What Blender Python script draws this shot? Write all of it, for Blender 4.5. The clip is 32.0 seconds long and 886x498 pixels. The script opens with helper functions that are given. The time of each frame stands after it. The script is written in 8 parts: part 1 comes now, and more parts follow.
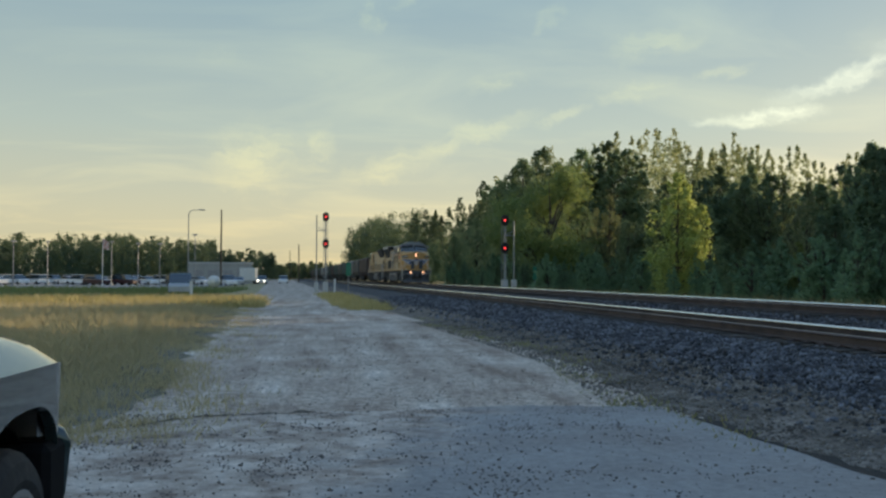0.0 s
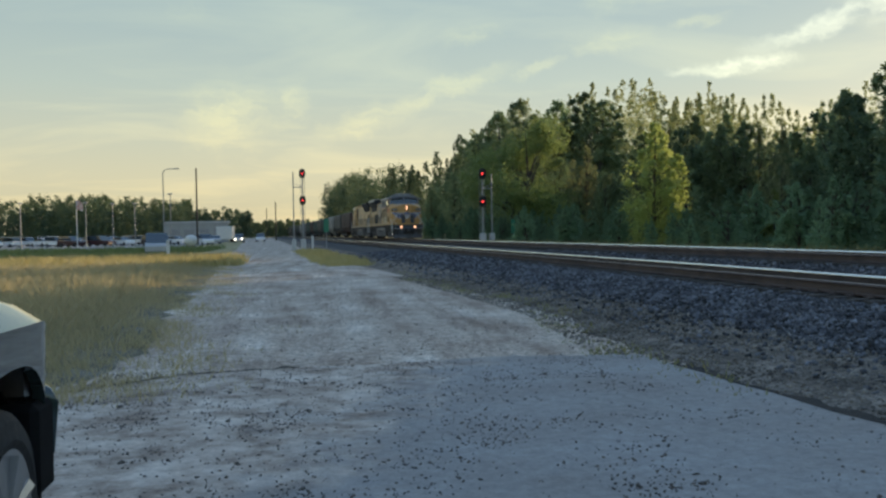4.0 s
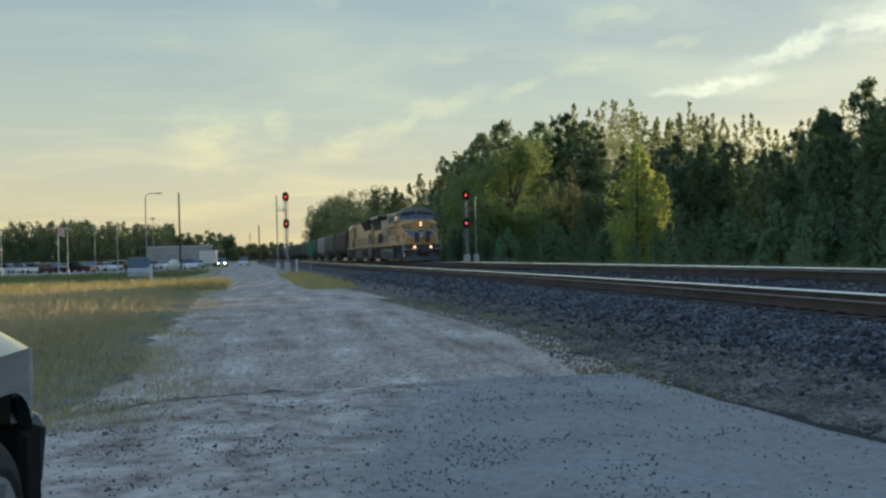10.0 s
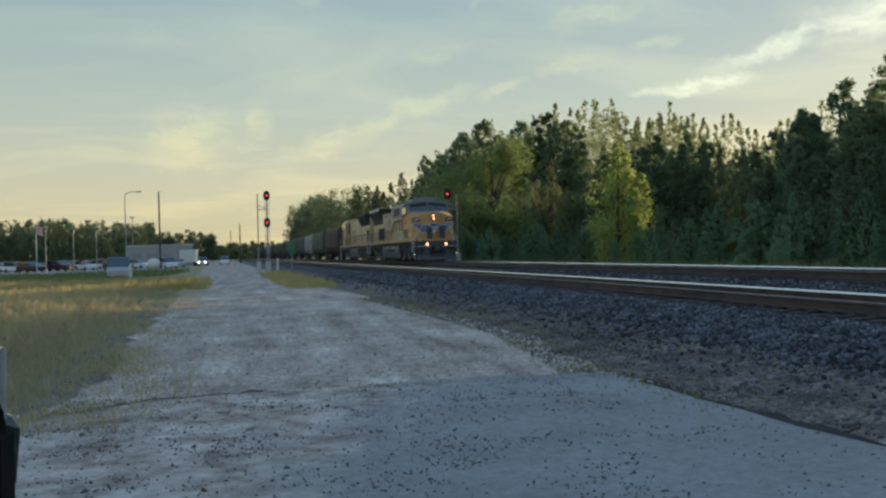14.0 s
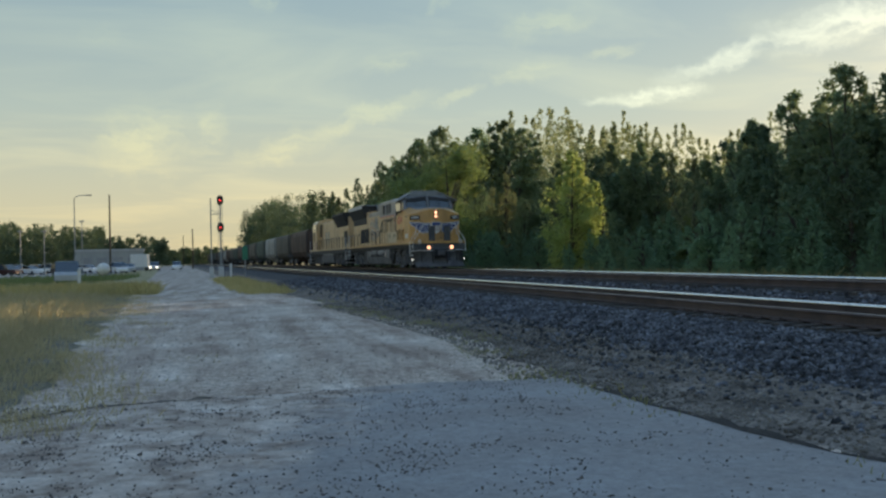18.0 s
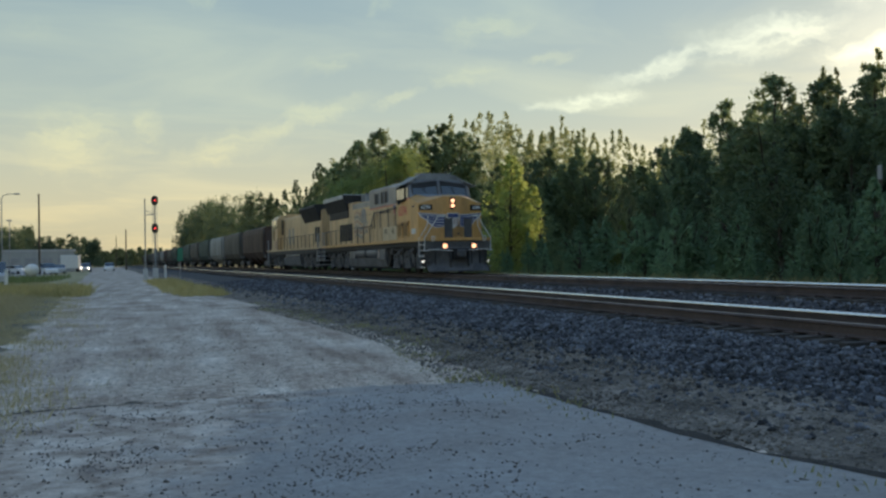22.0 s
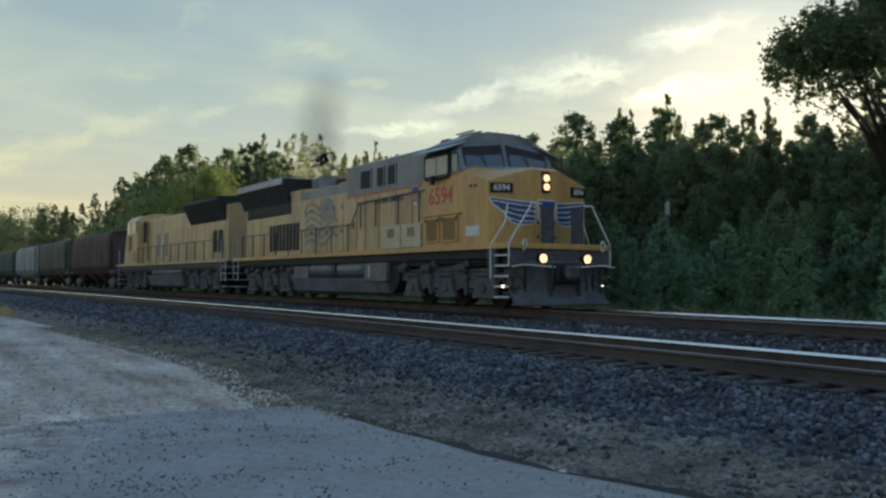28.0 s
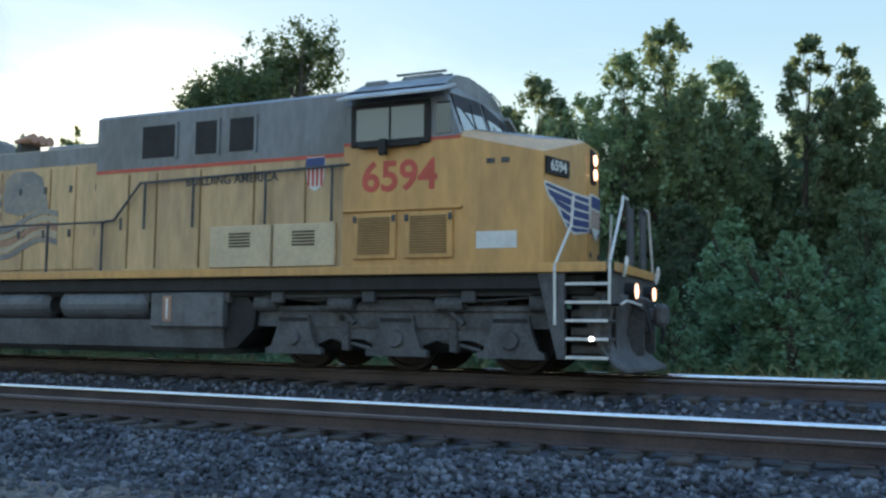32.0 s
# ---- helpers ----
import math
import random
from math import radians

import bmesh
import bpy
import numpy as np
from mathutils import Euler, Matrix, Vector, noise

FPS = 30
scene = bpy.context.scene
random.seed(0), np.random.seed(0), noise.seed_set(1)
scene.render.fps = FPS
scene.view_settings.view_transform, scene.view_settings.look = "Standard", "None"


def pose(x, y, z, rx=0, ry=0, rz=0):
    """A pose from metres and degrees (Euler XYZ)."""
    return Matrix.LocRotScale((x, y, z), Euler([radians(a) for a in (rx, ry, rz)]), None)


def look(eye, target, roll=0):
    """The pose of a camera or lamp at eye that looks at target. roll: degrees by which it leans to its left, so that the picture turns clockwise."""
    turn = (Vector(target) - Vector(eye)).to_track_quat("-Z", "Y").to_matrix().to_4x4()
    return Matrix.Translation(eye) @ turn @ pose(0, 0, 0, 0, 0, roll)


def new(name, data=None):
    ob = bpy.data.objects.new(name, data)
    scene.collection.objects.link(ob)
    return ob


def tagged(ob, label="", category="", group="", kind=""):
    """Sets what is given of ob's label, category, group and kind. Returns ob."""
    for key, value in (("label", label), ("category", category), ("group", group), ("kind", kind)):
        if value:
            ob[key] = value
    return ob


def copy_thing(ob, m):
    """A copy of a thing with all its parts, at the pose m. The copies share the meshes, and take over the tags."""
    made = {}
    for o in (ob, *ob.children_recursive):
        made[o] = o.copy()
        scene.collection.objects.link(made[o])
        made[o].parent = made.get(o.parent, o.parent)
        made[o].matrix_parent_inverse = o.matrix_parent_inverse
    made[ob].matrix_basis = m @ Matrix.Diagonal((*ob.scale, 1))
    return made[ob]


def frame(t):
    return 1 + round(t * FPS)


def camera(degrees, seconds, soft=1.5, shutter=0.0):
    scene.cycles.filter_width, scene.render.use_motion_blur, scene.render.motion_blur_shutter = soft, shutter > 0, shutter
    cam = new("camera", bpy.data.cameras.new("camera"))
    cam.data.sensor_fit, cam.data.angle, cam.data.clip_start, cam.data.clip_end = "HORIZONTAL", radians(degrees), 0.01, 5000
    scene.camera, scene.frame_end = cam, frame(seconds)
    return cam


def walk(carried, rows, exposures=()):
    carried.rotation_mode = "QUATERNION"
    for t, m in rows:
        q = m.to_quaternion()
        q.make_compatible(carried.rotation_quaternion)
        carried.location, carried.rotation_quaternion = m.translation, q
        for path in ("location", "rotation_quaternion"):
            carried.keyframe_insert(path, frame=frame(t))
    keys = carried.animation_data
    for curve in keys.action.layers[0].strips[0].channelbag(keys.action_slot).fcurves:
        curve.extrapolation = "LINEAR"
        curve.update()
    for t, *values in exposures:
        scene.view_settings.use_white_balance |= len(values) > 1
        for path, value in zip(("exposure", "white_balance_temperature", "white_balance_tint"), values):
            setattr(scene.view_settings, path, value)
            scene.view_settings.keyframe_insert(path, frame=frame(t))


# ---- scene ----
cam = camera(52.33, 32.0, soft=2.5)
# ---------------------------------------------------------------- camera
CAM_ROWS = [
(0,-7.08,1.79,0.16,0.00,-0.00,1.50), (0.5,-7.47,2.41,0.53,-0.01,-0.01,1.50), (1,-7.45,2.27,0.47,-0.01,-0.00,1.49),
(1.5,-7.07,1.47,0.06,-0.02,0.02,1.48), (2,-6.91,0.39,-0.24,-0.03,0.02,1.48), (2.5,-7.06,-0.47,-0.45,-0.04,0.03,1.47),
(3,-7.50,-0.92,-0.58,-0.04,0.03,1.47), (3.5,-8.00,-1.11,-0.76,-0.05,0.03,1.48), (4,-8.48,-1.10,-0.96,-0.04,0.04,1.48),
(4.5,-8.87,-1.13,-1.13,-0.04,0.04,1.47), (6.5,-9.59,-0.92,-1.81,-0.04,0.03,1.48), (7,-9.78,-0.74,-1.97,-0.05,0.03,1.48),
(7.5,-9.88,-0.62,-2.01,-0.06,0.03,1.48), (8,-9.89,-0.50,-1.87,-0.08,0.03,1.48), (8.5,-9.80,-0.33,-1.70,-0.09,0.03,1.48),
(9,-9.70,-0.10,-1.52,-0.08,0.03,1.48), (9.5,-9.58,0.10,-1.52,-0.07,0.02,1.48), (10,-9.52,0.25,-1.61,-0.06,0.02,1.48),
(10.5,-9.52,0.39,-1.89,-0.04,0.01,1.48), (11,-9.68,0.51,-2.07,-0.03,0.00,1.49), (11.5,-9.90,0.63,-2.17,-0.02,0.01,1.48),
(12,-10.14,0.66,-2.02,-0.04,-0.00,1.49), (12.5,-10.27,0.64,-1.86,-0.05,0.00,1.48), (13,-10.35,0.54,-1.71,-0.05,0.02,1.48),
(13.5,-10.45,0.39,-1.66,-0.06,0.02,1.48), (14,-10.68,0.16,-1.59,-0.05,0.04,1.48), (14.5,-11.06,-0.05,-1.69,-0.05,0.04,1.48),
(16.5,-13.19,-0.40,-1.74,-0.03,0.02,1.48), (17,-13.47,-0.12,-1.61,-0.02,0.03,1.48), (17.5,-13.55,0.22,-1.41,-0.02,0.02,1.48),
(18,-13.51,0.49,-1.27,-0.02,0.02,1.48), (18.5,-13.46,0.63,-1.02,-0.02,0.01,1.48), (19,-13.65,0.59,-0.89,-0.02,0.01,1.48),
(19.5,-14.15,0.46,-0.83,-0.02,0.01,1.49), (20,-14.93,0.32,-0.88,-0.03,-0.01,1.49), (20.5,-15.74,0.23,-1.04,-0.02,-0.01,1.49),
(21,-16.41,0.25,-1.12,-0.01,0.01,1.49), (21.5,-16.93,0.37,-1.10,-0.01,0.01,1.49), (22,-17.37,0.59,-0.94,-0.01,0.00,1.49),
(22.5,-17.85,0.83,-0.76,-0.01,0.01,1.49), (23,-18.39,1.01,-0.63,-0.01,0.01,1.49), (23.5,-18.91,1.12,-0.58,0.00,0.01,1.49),
(24,-19.43,1.16,-0.51,-0.01,-0.00,1.49), (24.5,-20.08,1.15,-0.37,-0.00,0.00,1.49), (26.5,-24.28,1.65,0.18,-0.02,-0.01,1.50),
(27,-25.76,1.71,0.28,-0.04,-0.02,1.49), (27.5,-27.44,1.77,0.33,-0.04,0.00,1.49), (28,-29.34,2.00,0.26,-0.04,0.01,1.49),
(28.5,-31.59,2.47,0.12,-0.05,0.01,1.50), (29,-34.48,3.14,-0.11,-0.07,0.02,1.50), (29.5,-38.17,3.75,-0.33,-0.05,0.00,1.51),
(30,-42.74,4.10,-0.30,-0.02,-0.04,1.52), (30.5,-47.87,4.28,-0.20,0.01,-0.10,1.52), (31,-53.29,4.40,0.05,0.01,-0.14,1.53),
(31.5,-59.14,4.57,0.32,0.03,-0.08,1.53), (32,-65.75,4.79,0.56,-0.00,-0.05,1.53)
]


def eye_pose(yaw, pitch, roll, x, y, z):
    return pose(x, y, z, 90 + pitch, 0, yaw) @ pose(0, 0, 0, 0, 0, roll)


walk(cam, [(r[0], eye_pose(*r[1:])) for r in CAM_ROWS],
     [(0, 0.17, 6500, 10), (1, -0.08, 6500, 10), (2, 0.11, 6500, 10), (3, 0.25, 6500, 10), (4, 0.27, 6500, 10), (7, 0.3, 6500, 10), (8.5, 0.32, 6500, 10), (11, 0.17, 6500, 10), (26, 0.15, 6500, 10), (29, 0.22, 6500, 10), (30, 0.42, 6350, 10), (31, 0.66, 6200, 10), (32, 1.0, 6000, 10)])

# ---------------------------------------------------------------- plan
RAIL1_Z, RAIL2_Z = 0.554, 0.819      # tops of the rails of the two tracks
TRACK1_X, TRACK2_X = 9.45, 13.19     # centre lines abreast of the camera
BEND = 0.000642
SUN_AZ, SUN_EL = 49.6, 9.0
TRAIN_Y = [97.04, 94.84, 92.80, 90.57, 88.12, 85.69, 83.18, 80.53, 78.00, 75.38, 72.63, 69.71, 66.98, 64.13, 61.22, 58.28, 55.32, 52.31, 49.28, 46.29, 43.20, 40.08, 36.92, 33.73, 30.62, 27.32, 24.02, 20.66, 17.22, 13.71, 10.09, 6.38, 2.58]  # the train's head, second by second


def bend(y):
    """How far the tracks have swung to the left at y."""
    if y < 0:
        return 0.0
    return -BEND * y * y if y < 40 else -BEND * (1600 + 80 * (y - 40))


def bend_yaw(y):
    y = min(max(y, 0), 40)
    return math.degrees(math.atan(2 * BEND * y))


def road_x(y):
    return 0.85 - 0.0586 * y


# ---------------------------------------------------------------- world and sun
def build_world():
    world = bpy.data.worlds.new("evening_sky")
    scene.world = world
    world.use_nodes = True
    nt = world.node_tree
    nt.nodes.clear()
    out = nt.nodes.new("ShaderNodeOutputWorld")
    bg = nt.nodes.new("ShaderNodeBackground")
    sky = nt.nodes.new("ShaderNodeTexSky")
    sky.sky_type = "NISHITA"
    sky.sun_disc = False
    sky.sun_elevation = radians(SUN_EL)
    sky.sun_rotation = radians(SUN_AZ)
    sky.altitude = 50
    sky.air_density = 1.1
    sky.dust_density = 0.6
    sky.ozone_density = 1.0
    bg.inputs["Strength"].default_value = SKY_STRENGTH
    # thin streaked clouds, lit from behind
    tc = nt.nodes.new("ShaderNodeTexCoord")
    sep = nt.nodes.new("ShaderNodeSeparateXYZ")
    nt.links.new(tc.outputs["Generated"], sep.inputs[0])
    # the direction laid on a flat layer of cloud
    add = nt.nodes.new("ShaderNodeMath")
    add.operation = "ADD"
    add.inputs[1].default_value = 0.12
    nt.links.new(sep.outputs["Z"], add.inputs[0])
    flat = []
    for axis in ("X", "Y"):
        div = nt.nodes.new("ShaderNodeMath")
        div.operation = "DIVIDE"
        nt.links.new(sep.outputs[axis], div.inputs[0])
        nt.links.new(add.outputs[0], div.inputs[1])
        flat.append(div)
    comb = nt.nodes.new("ShaderNodeCombineXYZ")
    nt.links.new(flat[0].outputs[0], comb.inputs[0])
    nt.links.new(flat[1].outputs[0], comb.inputs[1])
    mp = nt.nodes.new("ShaderNodeMapping")
    mp.inputs["Rotation"].default_value = (0, 0, radians(28))
    mp.inputs["Scale"].default_value = (0.75, 1.15, 1)
    nt.links.new(comb.outputs[0], mp.inputs[0])
    n1 = nt.nodes.new("ShaderNodeTexNoise")
    n1.inputs["Scale"].default_value = 1.15
    n1.inputs["Detail"].default_value = 8
    n1.inputs["Roughness"].default_value = 0.55
    n1.inputs["Distortion"].default_value = 0.7
    nt.links.new(mp.outputs[0], n1.inputs["Vector"])
    ramp = nt.nodes.new("ShaderNodeValToRGB")
    ramp.color_ramp.elements[0].position = 0.46
    ramp.color_ramp.elements[0].color = (0, 0, 0, 1)
    ramp.color_ramp.elements[1].position = 0.74
    ramp.color_ramp.elements[1].color = (1, 1, 1, 1)
    nt.links.new(n1.outputs["Fac"], ramp.inputs[0])
    # a thin veil of high haze over the clear sky: cream at the horizon, blue-grey above
    veil = nt.nodes.new("ShaderNodeValToRGB")
    stops = [(0.0, (4.4, 4.1, 2.75)), (0.06, (4.9, 4.6, 3.2)), (0.16, (3.7, 4.3, 3.8)), (0.3, (2.4, 3.4, 3.8)), (0.55, (1.8, 3.0, 4.7)), (1.0, (1.65, 3.0, 5.4))]
    cr = veil.color_ramp
    while len(cr.elements) < len(stops):
        cr.elements.new(0.5)
    for el, (p, c) in zip(cr.elements, stops):
        el.position, el.color = p, (*c, 1)
    nt.links.new(sep.outputs["Z"], veil.inputs[0])
    part_sky = nt.nodes.new("ShaderNodeMixRGB")
    part_sky.blend_type = "MULTIPLY"
    part_sky.inputs[0].default_value = 1.0
    part_sky.inputs[2].default_value = (0.17, 0.17, 0.17, 1)
    nt.links.new(sky.outputs[0], part_sky.inputs[1])
    base = nt.nodes.new("ShaderNodeMixRGB")
    base.blend_type = "ADD"
    base.inputs[0].default_value = 1.0
    nt.links.new(veil.outputs[0], base.inputs[1])
    nt.links.new(part_sky.outputs[0], base.inputs[2])
    # the glow round the low sun
    aim = nt.nodes.new("ShaderNodeVectorMath")
    aim.operation = "DOT_PRODUCT"
    ra, re = radians(SUN_AZ), radians(SUN_EL)
    aim.inputs[1].default_value = (math.sin(ra) * math.cos(re), math.cos(ra) * math.cos(re), math.sin(re))
    nt.links.new(tc.outputs["Generated"], aim.inputs[0])
    near = nt.nodes.new("ShaderNodeMapRange")
    near.interpolation_type = "SMOOTHERSTEP"
    near.inputs["From Min"].default_value, near.inputs["From Max"].default_value = math.cos(radians(11)), 1.0
    near.inputs["To Min"].default_value, near.inputs["To Max"].default_value = 0.0, 1.0
    nt.links.new(aim.outputs["Value"], near.inputs["Value"])
    glow = nt.nodes.new("ShaderNodeMixRGB")
    glow.blend_type = "ADD"
    glow.inputs[2].default_value = (2.6, 2.3, 1.7, 1)
    nt.links.new(near.outputs[0], glow.inputs[0])
    nt.links.new(base.outputs[0], glow.inputs[1])
    # faint cirrus everywhere: the same light, a little stronger and warmer
    gain = nt.nodes.new("ShaderNodeMixRGB")
    gain.blend_type = "MULTIPLY"
    gain.inputs[0].default_value = 1.0
    gain.inputs[2].default_value = (1.28, 1.2, 1.06, 1)
    nt.links.new(glow.outputs[0], gain.inputs[1])
    cirrus = nt.nodes.new("ShaderNodeMixRGB")
    nt.links.new(ramp.outputs[0], cirrus.inputs[0])
    nt.links.new(glow.outputs[0], cirrus.inputs[1])
    nt.links.new(gain.outputs[0], cirrus.inputs[2])
    # single wisps of cloud, by bearing and height in degrees
    az = nt.nodes.new("ShaderNodeMath")
    az.operation = "ARCTAN2"
    nt.links.new(sep.outputs["X"], az.inputs[0])
    nt.links.new(sep.outputs["Y"], az.inputs[1])
    el = nt.nodes.new("ShaderNodeMath")
    el.operation = "ARCSINE"
    nt.links.new(sep.outputs["Z"], el.inputs[0])
    sky_map = nt.nodes.new("ShaderNodeCombineXYZ")
    for k, src in enumerate((az, el)):
        deg = nt.nodes.new("ShaderNodeMath")
        deg.operation = "DEGREES"
        nt.links.new(src.outputs[0], deg.inputs[0])
        nt.links.new(deg.outputs[0], sky_map.inputs[k])
    curl = nt.nodes.new("ShaderNodeTexNoise")
    curl.inputs["Scale"].default_value, curl.inputs["Detail"].default_value, curl.inputs["Roughness"].default_value = 0.42, 6, 0.62
    nt.links.new(sky_map.outputs[0], curl.inputs["Vector"])
    shift = nt.nodes.new("ShaderNodeVectorMath")
    shift.operation = "MULTIPLY_ADD"
    shift.inputs[1].default_value = (4.4, 2.2, 0)
    shift.inputs[2].default_value = (-2.2, -1.1, 0)
    nt.links.new(curl.outputs["Color"], shift.inputs[0])
    warped = nt.nodes.new("ShaderNodeVectorMath")
    nt.links.new(sky_map.outputs[0], warped.inputs[0])
    nt.links.new(shift.outputs[0], warped.inputs[1])
    streaks = nt.nodes.new("ShaderNodeTexNoise")
    streaks.inputs["Scale"].default_value, streaks.inputs["Detail"].default_value, streaks.inputs["Roughness"].default_value = 0.8, 6, 0.6
    sm = nt.nodes.new("ShaderNodeMapping")
    sm.inputs["Rotation"].default_value = (0, 0, radians(-14))
    sm.inputs["Scale"].default_value = (0.35, 1.3, 1)
    nt.links.new(warped.outputs[0], sm.inputs[0])
    nt.links.new(sm.outputs[0], streaks.inputs["Vector"])
    thin = nt.nodes.new("ShaderNodeMapRange")
    thin.inputs["From Min"].default_value, thin.inputs["From Max"].default_value = 0.32, 0.6
    nt.links.new(streaks.outputs["Fac"], thin.inputs["Value"])
    last = cirrus
    for warm, wisps in (((1.42, 1.3, 1.04), WISPS), ((1.85, 1.72, 1.5), BRIGHT_WISPS)):
        total = None
        for a0, e0, wide, high, tilt, dense in wisps:
            spot = nt.nodes.new("ShaderNodeMapping")
            spot.vector_type = "TEXTURE"
            spot.inputs["Location"].default_value = (a0, e0, 0)
            spot.inputs["Rotation"].default_value = (0, 0, radians(tilt))
            spot.inputs["Scale"].default_value = (wide * 1.25, high * 1.35, 1)
            nt.links.new(warped.outputs[0], spot.inputs[0])
            far_ = nt.nodes.new("ShaderNodeVectorMath")
            far_.operation = "LENGTH"
            nt.links.new(spot.outputs[0], far_.inputs[0])
            soft = nt.nodes.new("ShaderNodeMapRange")
            soft.interpolation_type = "SMOOTHSTEP"
            soft.inputs["From Min"].default_value, soft.inputs["From Max"].default_value = 1.0, 0.15
            soft.inputs["To Min"].default_value, soft.inputs["To Max"].default_value = 0.0, dense
            nt.links.new(far_.outputs["Value"], soft.inputs["Value"])
            if total is None:
                total = soft
            else:
                both = nt.nodes.new("ShaderNodeMath")
                both.operation = "MAXIMUM"
                nt.links.new(total.outputs[0], both.inputs[0])
                nt.links.new(soft.outputs[0], both.inputs[1])
                total = both
        veiled = nt.nodes.new("ShaderNodeMath")
        veiled.operation = "MULTIPLY"
        nt.links.new(total.outputs[0], veiled.inputs[0])
        nt.links.new(thin.outputs[0], veiled.inputs[1])
        lit_cloud = nt.nodes.new("ShaderNodeMixRGB")
        lit_cloud.blend_type = "MULTIPLY"
        lit_cloud.inputs[0].default_value = 1.0
        lit_cloud.inputs[2].default_value = (*warm, 1)
        nt.links.new(glow.outputs[0], lit_cloud.inputs[1])
        mix = nt.nodes.new("ShaderNodeMixRGB")
        nt.links.new(veiled.outputs[0], mix.inputs[0])
        nt.links.new(last.outputs[0], mix.inputs[1])
        nt.links.new(lit_cloud.outputs[0], mix.inputs[2])
        last = mix
    nt.links.new(mix.outputs[0], bg.inputs[0])
    nt.links.new(bg.outputs[0], out.inputs[0])
    sun = new("sun", bpy.data.lights.new("sun", "SUN"))
    sun.data.energy = SUN_STRENGTH
    sun.data.angle = radians(0.6)
    sun.data.color = (1.0, 0.76, 0.46)
    a, e = radians(SUN_AZ), radians(SUN_EL)
    d = Vector((math.sin(a) * math.cos(e), math.cos(a) * math.cos(e), math.sin(e)))
    sun.matrix_world = look(d * 100, (0, 0, 0))


SKY_STRENGTH, SUN_STRENGTH = 0.1, 5.0
# bearing, height, half width, half height, tilt, density
WISPS = [(-4.7, 7.4, 3.4, 2.2, 8, 0.9), (-1.0, 7.8, 1.3, 1.7, -20, 0.8), (3.6, 7.0, 3.4, 0.8, 14, 0.7), (8.6, 8.9, 5.2, 0.7, 15, 0.85), (20.6, 14.3, 3.3, 0.9, 10, 0.9), (10.6, 12.2, 2.4, 0.6, 4, 0.6),
         (19.2, 11.7, 3.4, 0.7, 4, 0.75), (13.7, 15.8, 1.3, 0.45, 42, 0.7), (2.3, 16.2, 0.7, 1.0, -10, 0.7), (4.5, 17.2, 1.4, 0.5, 22, 0.7), (-7.0, 13.4, 1.6, 0.6, 0, 0.45), (24.5, 12.2, 1.6, 0.5, 6, 0.6), (14.5, 10.0, 2.2, 0.4, 20, 0.6)]
BRIGHT_WISPS = [(26.2, 9.6, 3.6, 0.5, 2, 0.9), (28.2, 9.8, 1.4, 0.5, 4, 1.0), (31.6, 11.6, 4.6, 0.6, 16, 0.75), (37.6, 12.7, 5.0, 1.2, 4, 0.9), (44.5, 14.9, 4.0, 0.9, 12, 0.9), (44.0, 11.6, 5.0, 0.8, 6, 0.8)]
build_world()

# ---------------------------------------------------------------- materials
MATS = {}


